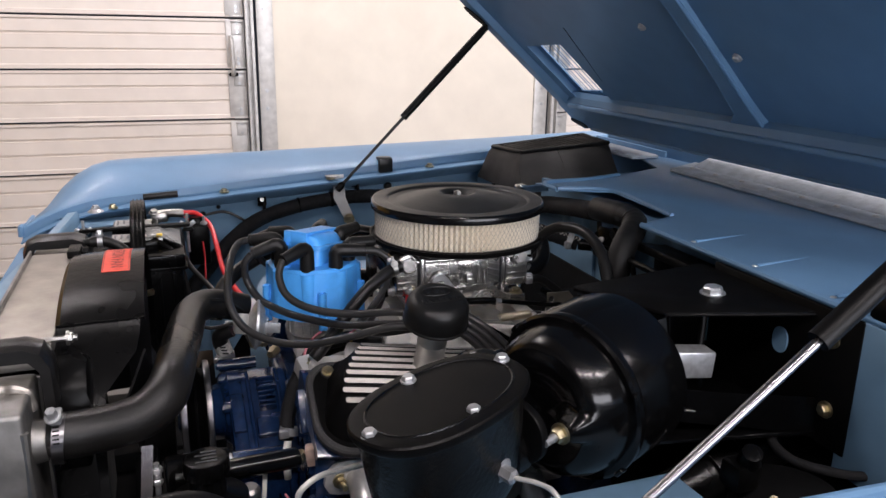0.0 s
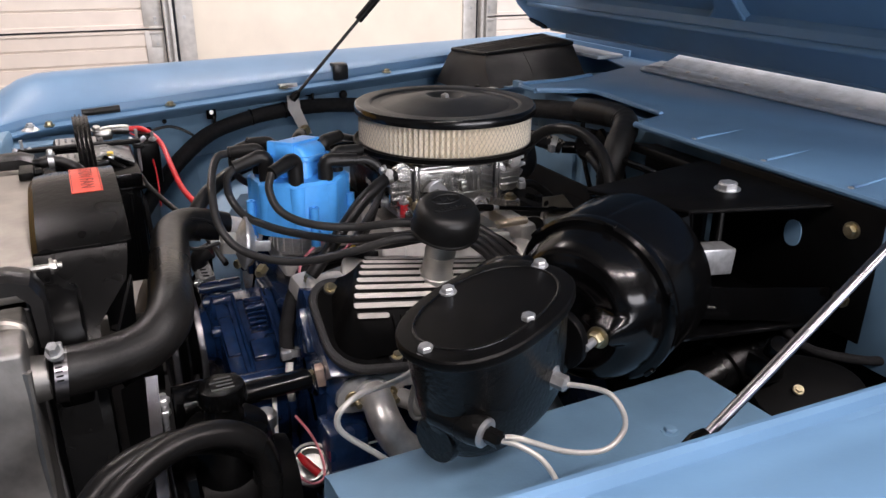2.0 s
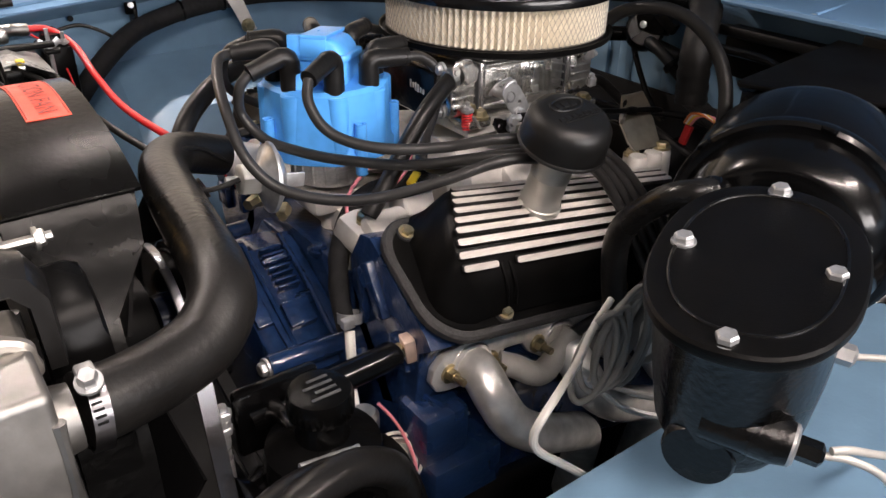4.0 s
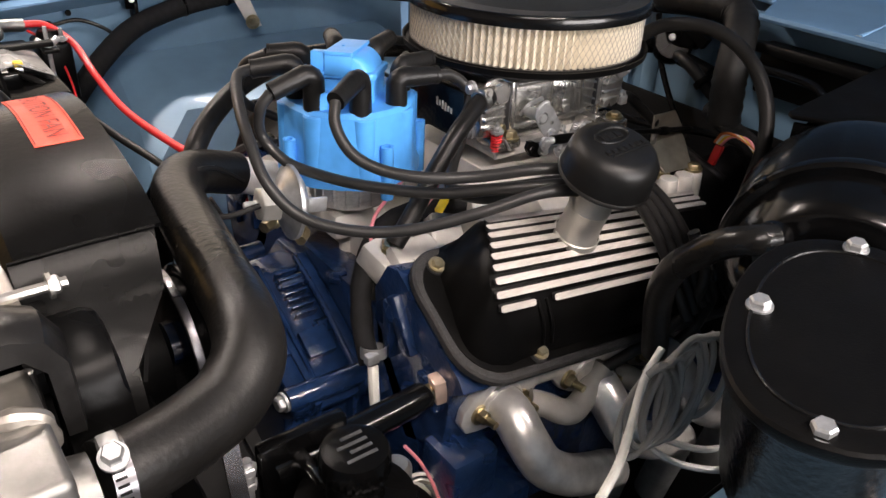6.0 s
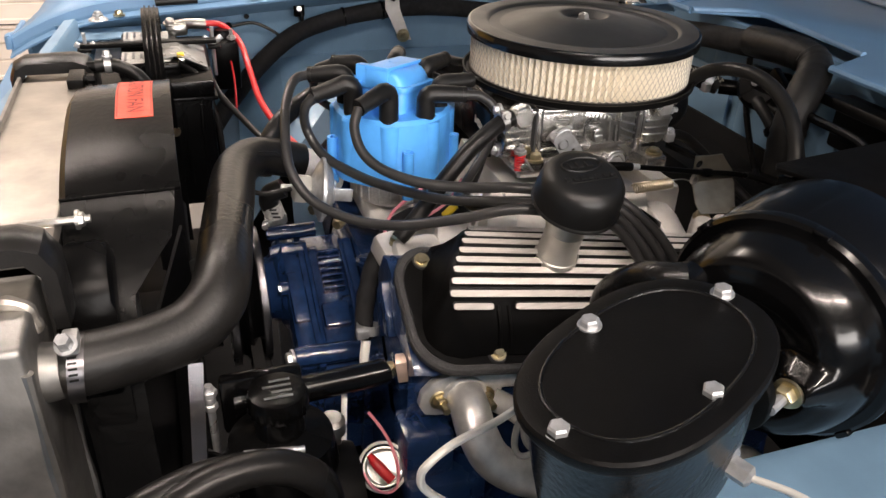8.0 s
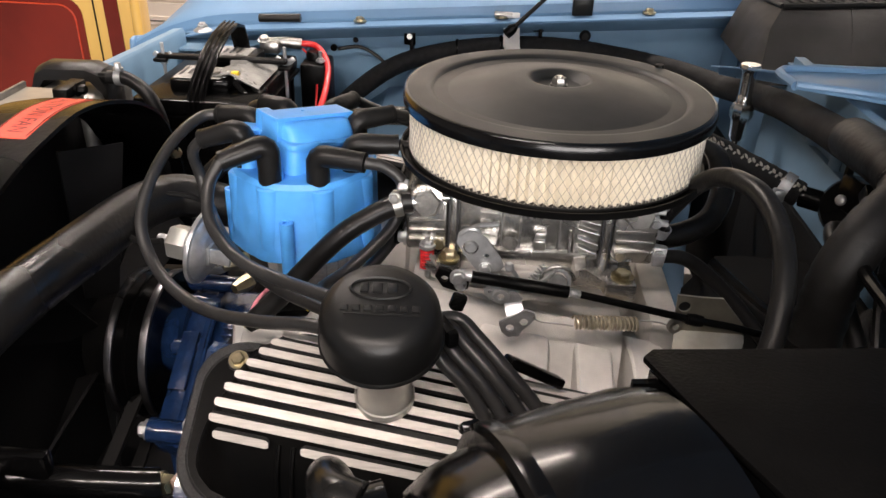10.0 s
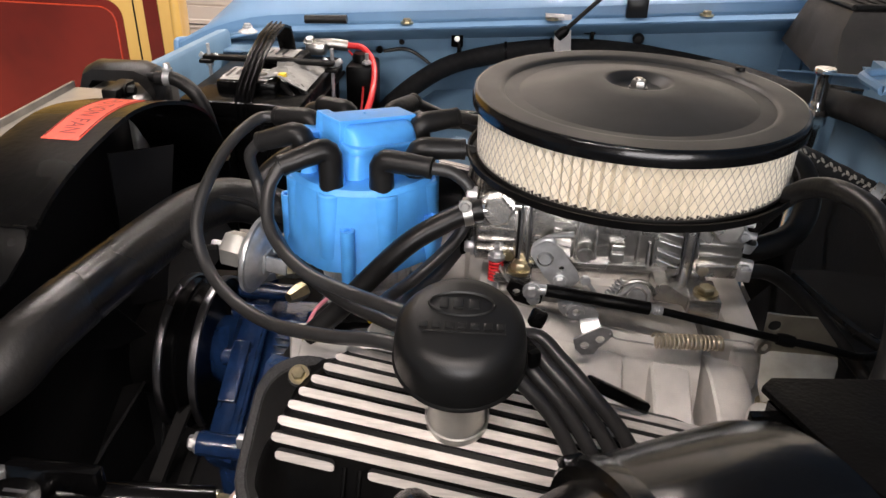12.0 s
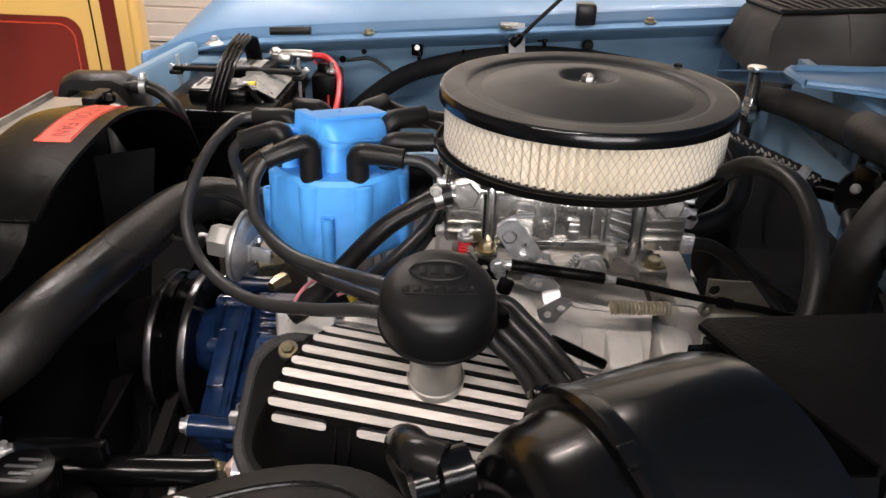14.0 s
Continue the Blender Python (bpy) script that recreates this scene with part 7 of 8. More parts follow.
part("tube_end", lathe([(0.0, 0.030), (0.0170, 0.030), (0.0172, 0.002), (0.0180, 0.0), (0.0195, 0.0), (0.0205, 0.003), (0.0205, 0.06), (0, 0.06)], axis(RC, RV), 32), STEEL, wl, "grey steel tube end")
hh = thing("heater_hose_long", (-0.2, 0.16, 0.95), "thick black heater hose passing behind the distributor", "heater hose")
part("hose", tube([(-0.352, 0.075, 0.915), (-0.346, 0.084, 0.945), (-0.320, 0.105, 0.972), (-0.268, 0.142, 0.990), (-0.205, 0.175, 0.996), (-0.150, 0.196, 0.995), (-0.06, 0.21, 0.985), (0.06, 0.21, 0.97), (0.20, 0.19, 0.95)], 0.0105, 16, 8), RUBBER, hh)
part("clamp", join(clamp((-0.3495, 0.079, 0.930), (0.2, 0.25, 1), 0.0109, 0.009), hexbolt((-0.360, 0.071, 0.930), (-0.6, -1, 0), 0.0045, 0.006)), ZINC, hh)
lm = thing("front_loom", (-0.27, -0.12, 0.82), "black corrugated loom with a steel clip on the engine front", "wiring loom")
part("loom", tube([(-0.150, -0.092, 0.925), (-0.185, -0.084, 0.927), (-0.226, -0.076, 0.917), (-0.247, -0.078, 0.895), (-0.264, -0.092, 0.868), (-0.277, -0.115, 0.842), (-0.284, -0.138, 0.820)], 0.0100, 12, 8, rib=0.05, pitch=0.004), LOOM, lm)
part("loom", tube([(-0.140, -0.080, 0.920), (-0.190, -0.076, 0.915), (-0.222, -0.070, 0.902), (-0.240, -0.080, 0.880), (-0.256, -0.095, 0.85)], 0.008, 12, 8), RUBBER, lm)
part("steel_clip", join(clamp((-0.279, -0.136, 0.83), (-0.2, -0.3, -1), 0.011, 0.010), box((-0.287, -0.146, 0.832), (0.012, 0.008, 0.010), 0.001)), ZINC, lm)
part("white_tube", tube([(-0.282, -0.140, 0.818), (-0.286, -0.148, 0.80), (-0.285, -0.15, 0.77)], 0.005, 10, 4), WHITE, lm)
part("pink_wire", tube([(-0.195, -0.055, 0.945), (-0.235, -0.07, 0.925), (-0.248, -0.085, 0.905), (-0.242, -0.10, 0.885)], 0.0018, 8, 6), PINK, lm)
part("pink_wire", tube([(-0.16, -0.07, 0.955), (-0.18, -0.085, 0.938), (-0.205, -0.095, 0.93)], 0.0016, 8, 6), PINK, lm)
part("yellow_tag", box((-0.185, -0.105, 0.938), (0.018, 0.008, 0.004), 0.001, pose(0, 0, 0, 0, -20, 30)), YELLOW, lm, "small yellow tape tag")

# ---- chassis below ----
ch = thing("chassis_frame", (0, 0, 0.45), "black chassis rails and cross member under the engine", "vehicle frame")
for sy in (-1, 1):
    part("frame_rail", box((0.0, sy * 0.40, 0.50), (1.5, 0.07, 0.12), 0.01), DARK, ch)
part("cross_member", box((-0.42, 0, 0.50), (0.14, 0.76, 0.10), 0.01), DARK, ch)
# Dark sheet added to hide the floor, in place of the shade below.
part("floor_shade_sheet", box((-0.15, 0, 0.52), (1.12, 1.42, 0.006)), DARK, ch)
for sy in (-1, 1):
    hub = part("front_wheel", lathe([(0, 0.03), (0.06, 0.03), (0.07, 0.0), (0.17, -0.02), (0.19, 0.06), (0.20, 0.06), (0.20, -0.10), (0, -0.10)], axis((-0.05, sy * 0.80, 0.37), (0, sy, 0)), 40), BLACK_SATIN, ch)
    part("tyre", lathe([(0.20, -0.10), (0.30, -0.115), (0.355, -0.10), (0.37, -0.06), (0.37, 0.06), (0.355, 0.10), (0.30, 0.115), (0.20, 0.10)], axis((-0.05, sy * 0.80, 0.37), (0, sy, 0)), 48, close=True), RUBBER, hub)
    part("axle_tube", tube([(-0.05, 0, 0.37), (-0.05, sy * 0.74, 0.37)], 0.04, 16, 1), DARK, ch)
    part("spring_perch", box((-0.05, sy * 0.40, 0.43), (0.10, 0.07, 0.06), 0.01), DARK, ch)
part("oil_pan", loft([[(x, y, z) for y, z in ((-0.13, 0.55), (-0.10, 0.42), (0.10, 0.42), (0.13, 0.55))] for x in (-0.25, 0.22)]), DARK, ch)

# ---- battery details and cables ----
part("negative_clamp", join(box((-0.450, 0.445, 0.947), (0.030, 0.030, 0.020), 0.006), lathe([(0, 0.022), (0.009, 0.020), (0.010, 0), (0, 0)], Matrix.Translation((-0.456, 0.44, 0.94)), 16), tube([(-0.44, 0.45, 0.95), (-0.42, 0.45, 0.948)], 0.009, 12, 1)), STEEL, bat, "grey cast battery clamp")
part("positive_clamp", join(box((-0.425, 0.628, 0.950), (0.034, 0.028, 0.020), 0.006), tube([(-0.43, 0.63, 0.955), (-0.405, 0.64, 0.955), (-0.378, 0.645, 0.952)], 0.009, 12, 3), hexbolt((-0.435, 0.625, 0.96), (0, -0.3, 1), 0.008, 0.008)), STEEL, bat, "grey cast battery clamp")
part("hold_down_bar", join(box((-0.468, 0.512, 0.9585), (0.200, 0.015, 0.007), 0.002), box((-0.562, 0.512, 0.9535), (0.02, 0.026, 0.006), 0.002), box((-0.372, 0.520, 0.9480), (0.02, 0.026, 0.006), 0.002)), BLACK_SATIN, bat, "black battery hold-down bar")
for x, y in ((-0.560, 0.512), (-0.373, 0.521)):
    part("wing_nut", join(lathe([(0, 0.014), (0.0045, 0.014), (0.0055, 0), (0, 0)], Matrix.Translation((x, y, 0.946)), 12), box((x - 0.009, y, 0.958), (0.014, 0.0035, 0.009), 0.0015, pose(0, 0, 0, 0, 38)), box((x + 0.009, y, 0.958), (0.014, 0.0035, 0.009), 0.0015, pose(0, 0, 0, 0, -38)), tube([(x, y, 0.90), (x, y, 0.978)], 0.0028, 8, 1)), ZINC, bat, "zinc wing nut")
part("carry_strap", sheet([[(-0.462 - 0.0 + w, y, z) for y, z in ((0.372, 0.88), (0.372, 0.935), (0.40, 0.958), (0.45, 0.985), (0.50, 1.0), (0.545, 1.005), (0.575, 0.995), (0.59, 0.965), (0.60, 0.94))] for w in (-0.013, -0.009, -0.003, 0.003, 0.009, 0.013)], 0.004), BLACK_PLASTIC, bat, "ribbed black carrying strap")
for w in (-0.007, 0.0, 0.007):
    part("strap_rib", tube([(-0.462 + w, y, z) for y, z in ((0.370, 0.88), (0.370, 0.936), (0.399, 0.9605), (0.449, 0.9875), (0.50, 1.0025), (0.545, 1.0075))], 0.0014, 6, 4), BLACK_PLASTIC, bat)
part("dust_cover", sheet([[(-0.452 + 0.004 * math.sin(5 * k), 0.425 + 0.016 * k, 0.957 + 0.003 * math.sin(3 * k)), (-0.428, 0.425 + 0.016 * k, 0.959 + 0.003 * math.cos(4 * k)), (-0.405, 0.425 + 0.016 * k, 0.950 + 0.002 * math.sin(7 * k)), (-0.388, 0.425 + 0.016 * k, 0.942)] for k in range(8)], 0.001), CRINKLE, bat, "crinkled pale plastic film")
part("yellow_mark", box((-0.425, 0.44, 0.958), (0.010, 0.010, 0.006), 0.001), YELLOW, bat)
rc = thing("battery_cable", (-0.35, 0.5, 0.9), "thick red battery cable", "battery cable", "battery cables")
part("cable", tube([(-0.380, 0.645, 0.953), (-0.350, 0.640, 0.950), (-0.325, 0.60, 0.930), (-0.318, 0.53, 0.900), (-0.315, 0.42, 0.885), (-0.300, 0.30, 0.880), (-0.272, 0.20, 0.868), (-0.25, 0.13, 0.83)], 0.0050, 12, 8), RED, rc)
part("cable", tube([(-0.375, 0.640, 0.945), (-0.350, 0.62, 0.925), (-0.342, 0.58, 0.88), (-0.345, 0.54, 0.82)], 0.0018, 10, 7), RED, rc)
nc = thing("battery_cable", (-0.40, 0.42, 0.9), "black battery ground cable", "battery cable", "battery cables")
part("cable", tube([(-0.425, 0.450, 0.949), (-0.395, 0.435, 0.940), (-0.375, 0.40, 0.905), (-0.345, 0.36, 0.875), (-0.31, 0.28, 0.85), (-0.29, 0.2, 0.82)], 0.0048, 12, 8), RUBBER, nc)
part("cable", tube([(-0.430, 0.44, 0.948), (-0.402, 0.415, 0.93), (-0.385, 0.39, 0.88), (-0.38, 0.38, 0.80)], 0.0042, 10, 8), RUBBER, nc)
sr = thing("starter_relay", (-0.33, 0.70, 0.9), "black starter relay wiring on the apron", "relay")
part("relay_body", box((-0.350, 0.630, 0.890), (0.044, 0.070, 0.085), 0.006), BLACK_PLASTIC, sr)
part("relay_cap", lathe([(0, 0.012), (0.014, 0.011), (0.017, 0.006), (0.017, -0.01), (0, -0.01)], Matrix.Translation((-0.350, 0.630, 0.935)), 20), BLACK_PLASTIC, sr)
part("terminal_stud", join(tube([(-0.338, 0.606, 0.93), (-0.338, 0.606, 0.952)], 0.003, 8, 1), hexbolt((-0.338, 0.606, 0.936), (0, 0, 1), 0.006, 0.005)), ZINC, sr)
part("lead", tube([(-0.33, 0.71, 0.93), (-0.29, 0.71, 0.935), (-0.255, 0.70, 0.92), (-0.235, 0.70, 0.90)], 0.003, 8, 6), RUBBER, sr)
part("lead_lug", lathe([(0, 0.004), (0.006, 0.004), (0.006, 0), (0, 0)], axis((-0.335, 0.70, 0.935), (0, -1, 0)), 12), BLACK_PLASTIC, sr)
fj = thing("fender_grommet_strip", (-0.40, 0.68, 0.985), "short black rubber strip on the fender flange", "rubber strip")
part("strip", tube([(-0.455, 0.672, 0.985), (-0.385, 0.675, 0.988)], 0.007, 12, 1), RUBBER, fj)

# ---- core support ----
cs = thing("radiator_support", (-0.61, 0, 0.9), "light blue radiator core support rail", "radiator support")
RAILS = ((-0.66, -0.662, 0.050), (0.0, -0.660, 0.040), (0.14, -0.655, 0.028), (0.40, -0.629, 0.025), (0.655, -0.604, 0.024))
part("top_rail", loft([[(x, y, 0.86), (x, y, 0.958), (x + 0.004, y, 0.964), (x + w - 0.004, y, 0.966), (x + w, y, 0.960), (x + w, y, 0.86)] for y, x, w in RAILS]), PAINT_LIFTED, cs)
part("rail_lip", box((-0.655, -0.33, 0.968), (0.006, 0.62, 0.014), 0.002), PAINT_LIFTED, cs)
part("corner_plate", slab([(-0.60, 0.625), (-0.50, 0.625), (-0.44, 0.69), (-0.60, 0.70)], 0.004, Matrix.Translation((0, 0, 0.955)) @ pose(0, 0, 0, 0, -2), 0.001), PAINT_LIFTED, cs)
part("dome_bolt", join(lathe([(0, 0.010), (0.006, 0.009), (0.011, 0.004), (0.015, 0.002), (0.016, 0), (0, 0)], Matrix.Translation((-0.547, 0.651, 0.964)), 20), hexbolt((-0.547, 0.651, 0.972), (0, 0, 1), 0.006, 0.006)), ZINC, cs, "zinc flange bolt")
part("dome_bolt", hexbolt((-0.515, 0.672, 0.966), (0, 0, 1), 0.0065, 0.008, 1.5), GOLD, cs, "gold passivated bolt")
gp = thing("grille_panel", (-0.72, 0, 0.7), "light blue front grille panel in front of the radiator", "grille panel")
part("panel", sheet([[(-0.668, y, 0.900), (-0.700, y, 0.888), (-0.715, y, 0.85), (-0.72, y, 0.62)] for y in (-0.70, -0.3, 0.3, 0.69)], 0.003), PAINT, gp)
part("latch_plate", box((-0.68, 0.20, 0.895), (0.03, 0.16, 0.05), 0.004), BLACK_SATIN, gp)

# radiator overflow
ov = thing("overflow_hose", (-0.5, 0.28, 0.9), "black overflow hose clamped to the radiator neck", "overflow hose")
part("hose", tube([(-0.528, 0.275, 0.995), (-0.505, 0.275, 0.995), (-0.478, 0.268, 0.98), (-0.462, 0.262, 0.945), (-0.460, 0.26, 0.90), (-0.47, 0.26, 0.85)], 0.0085, 12, 7), RUBBER, ov)
part("clamp", join(clamp((-0.513, 0.275, 0.996), (1, 0, 0), 0.0088, 0.008), hexbolt((-0.513, 0.275, 1.006), (0, 0, 1), 0.0045, 0.008)), ZINC, ov)
part("neck", tube([(-0.545, 0.275, 0.995), (-0.52, 0.275, 0.995)], 0.0065, 12, 1), BLACK_PLASTIC, ov)
part("mount_bolt", join(box((-0.545, 0.215, 0.998), (0.018, 0.045, 0.012), 0.002), hexbolt((-0.535, 0.215, 0.998), (1, 0, 0), 0.006, 0.01)), BLACK_SATIN, ov)
part("fitting", lathe([(0, 0.02), (0.006, 0.02), (0.009, 0.01), (0.009, 0), (0, 0)], axis((-0.455, 0.262, 0.91), (0.6, -0.6, 0)), 6), GOLD, ov)

# ---- apron loom ----
al = thing("apron_loom", (-0.1, 0.71, 0.93), "thick black taped wiring loom clipped along the apron", "wiring loom")
part("loom", tube([(-0.43, 0.62, 0.70), (-0.365, 0.640, 0.790), (-0.312, 0.652, 0.850), (-0.272, 0.664, 0.885), (-0.228, 0.682, 0.912), (-0.18, 0.704, 0.926), (-0.10, 0.713, 0.942), (0.0, 0.713, 0.952), (0.09, 0.71, 0.950), (0.16, 0.68, 0.948), (0.22, 0.63, 0.949), (0.260, 0.56, 0.954), (0.275, 0.484, 0.964), (0.275, 0.38, 0.988), (0.275, 0.29, 1.007), (0.274, 0.224, 1.020), (0.268, 0.12, 1.037), (0.262, 0.03, 1.050), (0.258, -0.05, 1.062)], 0.0162, 14, 8, rib=0.012, pitch=0.011), LOOM, al)
part("elbow", tube([(0.258, 0.03, 1.056), (0.258, -0.05, 1.062), (0.252, -0.088, 1.056), (0.222, -0.112, 1.035), (0.205, -0.122, 1.00), (0.20, -0.13, 0.95)], 0.019, 16, 10, rib=0.04, pitch=0.008), RUBBER, al, "black ribbed elbow hose")
for x, y, z in ((-0.200, 0.716, 0.930), (0.02, 0.722, 0.962)):
    part("clip", join(box((x, y, z), (0.006, 0.03, 0.045), 0.001), box((x - 0.004, y, z + 0.022), (0.018, 0.006, 0.020), 0.002), box((x - 0.004, y - 0.004, z + 0.026), (0.020, 0.004, 0.024), 0.001)), BLACK_PLASTIC, al, "black cable clip")
    part("clip_screw", hexbolt((x - 0.004, y - 0.007, z + 0.028), (0, -1, 0.2), 0.0036, 0.003), STEEL, al, "steel clip screw")
for x, z in ((-0.045, 0.949), (-0.12, 0.939)):
    part("tie", lathe([(0.0172, -0.002), (0.0182, -0.002), (0.0182, 0.002), (0.0172, 0.002)], axis((x, 0.713, z), (1, 0, 0.12)), 18, close=True), BLACK_PLASTIC, al)

# ---- heater box and firewall plumbing ----
hb = thing("heater_box", (0.44, 0.52, 1.0), "black moulded heater intake box with a slatted top", "heater box")
HB = [[(0.272, 0.335, 1.012), (0.515, 0.345, 1.012), (0.60, 0.66, 1.000), (0.305, 0.66, 0.996)], [(0.300, 0.420, 1.062), (0.530, 0.420, 1.066), (0.575, 0.630, 1.072), (0.318, 0.628, 1.060)],
      [(0.3255, 0.466, 1.0820), (0.548, 0.474, 1.094), (0.565, 0.622, 1.094), (0.3225, 0.614, 1.0740)]]
part("lower_box", loft(HB), GRAINED, hb, "black moulded flared intake box")
top = HB[-1]
for a, b in zip(top, top[1:] + top[:1]):
    part("top_rim", tube([Vector(a) + Vector((0, 0, 0.001)), Vector(b) + Vector((0, 0, 0.001))], 0.0042, 8, 1), GRAINED, hb)
for k in range(16):
    f = (k + 0.7) / 16.4
    p, q = Vector(top[0]).lerp(Vector(top[1]), f), Vector(top[3]).lerp(Vector(top[2]), f)
    part("slat", tube([p.lerp(q, 0.05) + Vector((0, 0, 0.002)), p.lerp(q, 0.95) + Vector((0, 0, 0.002))], 0.0026, 6, 1), GRAINED, hb)
part("mould_line", tube([(0.415, 0.4705, 1.0875), (0.405, 0.421, 1.0650), (0.385, 0.341, 1.014)], 0.0013, 6, 1), GRAINED, hb)
ds = thing("dipstick_handle", (0.25, 0.31, 0.9), "polished aluminium locking dipstick handle", "dipstick")
DM = axis((0.249, 0.300, 0.982), (-0.01, 0.02, 1))
part("handle", lathe([(0, 0.064), (0.0110, 0.064), (0.0120, 0.062), (0.0120, 0.059), (0.0100, 0.057), (0.0088, 0.054), (0.0080, 0.034), (0.0078, 0.026), (0, 0.026)], DM, 28), ALU_POLISH, ds)
part("collar", lathe([(0, 0.028), (0.0070, 0.028), (0.0090, 0.024), (0.0090, 0.016), (0, 0.016)], DM, 24), ALU_POLISH, ds)
part("lock_nut", lathe([(0, 0.017), (0.0105, 0.017), (0.0135, 0.012), (0.0135, 0.0), (0.0105, -0.005), (0.0090, -0.026), (0.006, -0.03), (0, -0.03)], DM, 8), ALU_POLISH, ds)
part("guide_tube", tube([DM @ Vector((0, 0, -0.028)), DM @ Vector((0, 0, -0.08)), (0.23, 0.25, 0.85)], 0.006, 12, 3), ALU_POLISH, ds)
bh = thing("heater_hose_braided", (0.19, 0.08, 1.0), "black braided heater hose with a worm clamp", "heater hose")
part("hose", tube([(0.06, 0.16, 1.02), (0.105, 0.135, 1.026), (0.15, 0.105, 1.020), (0.20, 0.075, 1.005), (0.238, 0.050, 0.992)], 0.0120, 14, 14, rib=0.03, pitch=0.005), LOOM, bh)
bm = bmesh.new()
way = spline([(0.075, 0.155, 1.023), (0.105, 0.135, 1.026), (0.15, 0.105, 1.020), (0.20, 0.075, 1.005), (0.238, 0.050, 0.992)], 15)
for k, p in enumerate(way):
    for side in (-1, 1):
        bmesh.ops.create_cube(bm, size=0.002, matrix=Matrix.Translation((p.x + 0.0016 * side * (1 if k % 2 else -1), p.y - 0.0088, p.z + 0.0086 + 0.0012 * side)) @ pose(0, 0, 0, 30, 35 * side, 20) @ Matrix.Diagonal((1.6, 1, 0.6, 1)))
part("braid_fleck", bm, MESH_WIRE, bh, "pale flecked braid stripe")
part("clamp", join(clamp((0.226, 0.058, 0.996), (0.8, -0.5, -0.3), 0.0128, 0.010), box((0.217, 0.047, 0.992), (0.010, 0.010, 0.012), 0.002)), ZINC, bh)
hv = thing("heater_valve", (0.26, 0.02, 0.98), "black plastic heater control valve on the firewall", "heater valve")
part("body", join(lathe([(0, 0.026), (0.022, 0.026), (0.026, 0.020), (0.026, 0.0), (0, 0)], axis((0.275, 0.015, 0.995), (-0.7, -0.6, 0.4)), 24), box((0.272, 0.0, 1.012), (0.030, 0.045, 0.030), 0.004, pose(0, 0, 0, 0, 15, 20)), tube([(0.238, 0.048, 0.992), (0.262, 0.03, 0.992)], 0.010, 14, 1), tube([(0.27, 0.0, 0.985), (0.275, -0.05, 0.975)], 0.010, 14, 1)), BLACK_PLASTIC, hv)
part("screw", lathe([(0, 0.003), (0.004, 0.002), (0.005, 0), (0, 0)], axis((0.250, -0.002, 1.012), (-0.7, -0.6, 0.4)), 12), ZINC, hv)
part("lever", box((0.262, -0.03, 1.020), (0.010, 0.035, 0.016), 0.002, pose(0, 0, 0, 30, 0, 0)), BLACK_PLASTIC, hv)
part("outlet_hose", tube([(0.248, -0.018, 0.992), (0.238, -0.03, 0.995), (0.235, -0.055, 0.985), (0.235, -0.085, 0.965), (0.24, -0.12, 0.94)], 0.0075, 12, 7), RUBBER, hv)
part("outlet_collar", lathe([(0.0075, -0.004), (0.0125, -0.003), (0.0125, 0.003), (0.0075, 0.004)], axis((0.235, -0.070, 0.976), (0, -0.7, -0.6)), 20, close=True), BLACK_PLASTIC, hv)
lh = thing("vacuum_loop_hose", (0.12, -0.12, 0.95), "thick black vacuum hose looping behind the carburettor", "vacuum hose")
part("hose", tube([(0.085, -0.045, 0.985), (0.098, -0.048, 1.016), (0.115, -0.064, 1.048), (0.128, -0.092, 1.063), (0.139, -0.132, 1.065), (0.142, -0.172, 1.050), (0.136, -0.206, 1.020), (0.124, -0.226, 0.98), (0.105, -0.232, 0.93), (0.08, -0.235, 0.88)], 0.0074, 16, 8), RUBBER, lh)
part("hose_clamp", clamp((0.090, -0.047, 0.997), (0.4, -0.1, 1), 0.0102, 0.008), ZINC, lh)
ph = thing("breather_hose", (0.14, 0.0, 0.96), "black rubber breather hose behind the carburettor", "breather hose")
part("hose", tube([(0.085, -0.02, 0.975), (0.115, -0.015, 0.975), (0.145, 0.0, 0.985), (0.160, 0.03, 1.005), (0.155, 0.06, 1.022), (0.13, 0.085, 1.02), (0.10, 0.10, 0.99)], 0.0105, 14, 8), RUBBER, ph)
part("hose", tube([(0.090, -0.06, 0.978), (0.12, -0.055, 0.972), (0.16, -0.06, 0.94), (0.20, -0.09, 0.90), (0.23, -0.13, 0.87)], 0.006, 12, 8), RUBBER, ph)
part("end_clip", box((0.090, -0.068, 0.979), (0.010, 0.008, 0.010), 0.001), ZINC, ph)
hc = thing("harness_connector", (0.21, -0.13, 0.9), "dark red wiring connector with orange and white wires", "wiring connector")
part("shell", box((0.214, -0.122, 0.905), (0.008, 0.010, 0.026), 0.002, pose(0, 0, 0, 10, 8, 0)), material("dark_red_plastic", (0.30, 0.012, 0.014), 0.4), hc)
for k, m_ in enumerate((material("orange_wire", (0.6, 0.17, 0.04), 0.45), WHITE, YELLOW, PINK)):
    part("wire", tube([(0.212, -0.118 - 0.003 * k, 0.920), (0.208, -0.130 - 0.004 * k, 0.936), (0.205, -0.155 - 0.004 * k, 0.938), (0.205, -0.185, 0.925 - 0.004 * k), (0.21, -0.20, 0.89)], 0.0018, 8, 7), m_, hc)
ub = thing("cowl_bracket", (0.25, -0.19, 1.02), "black bracket and harness under the cowl edge", "bracket")
part("plate", join(box((0.262, -0.19, 1.028), (0.05, 0.16, 0.012), 0.003, pose(0, 0, 0, 0, 12, 0)), box((0.285, -0.20, 1.0), (0.02, 0.18, 0.06), 0.004)), BLACK_SATIN, ub)
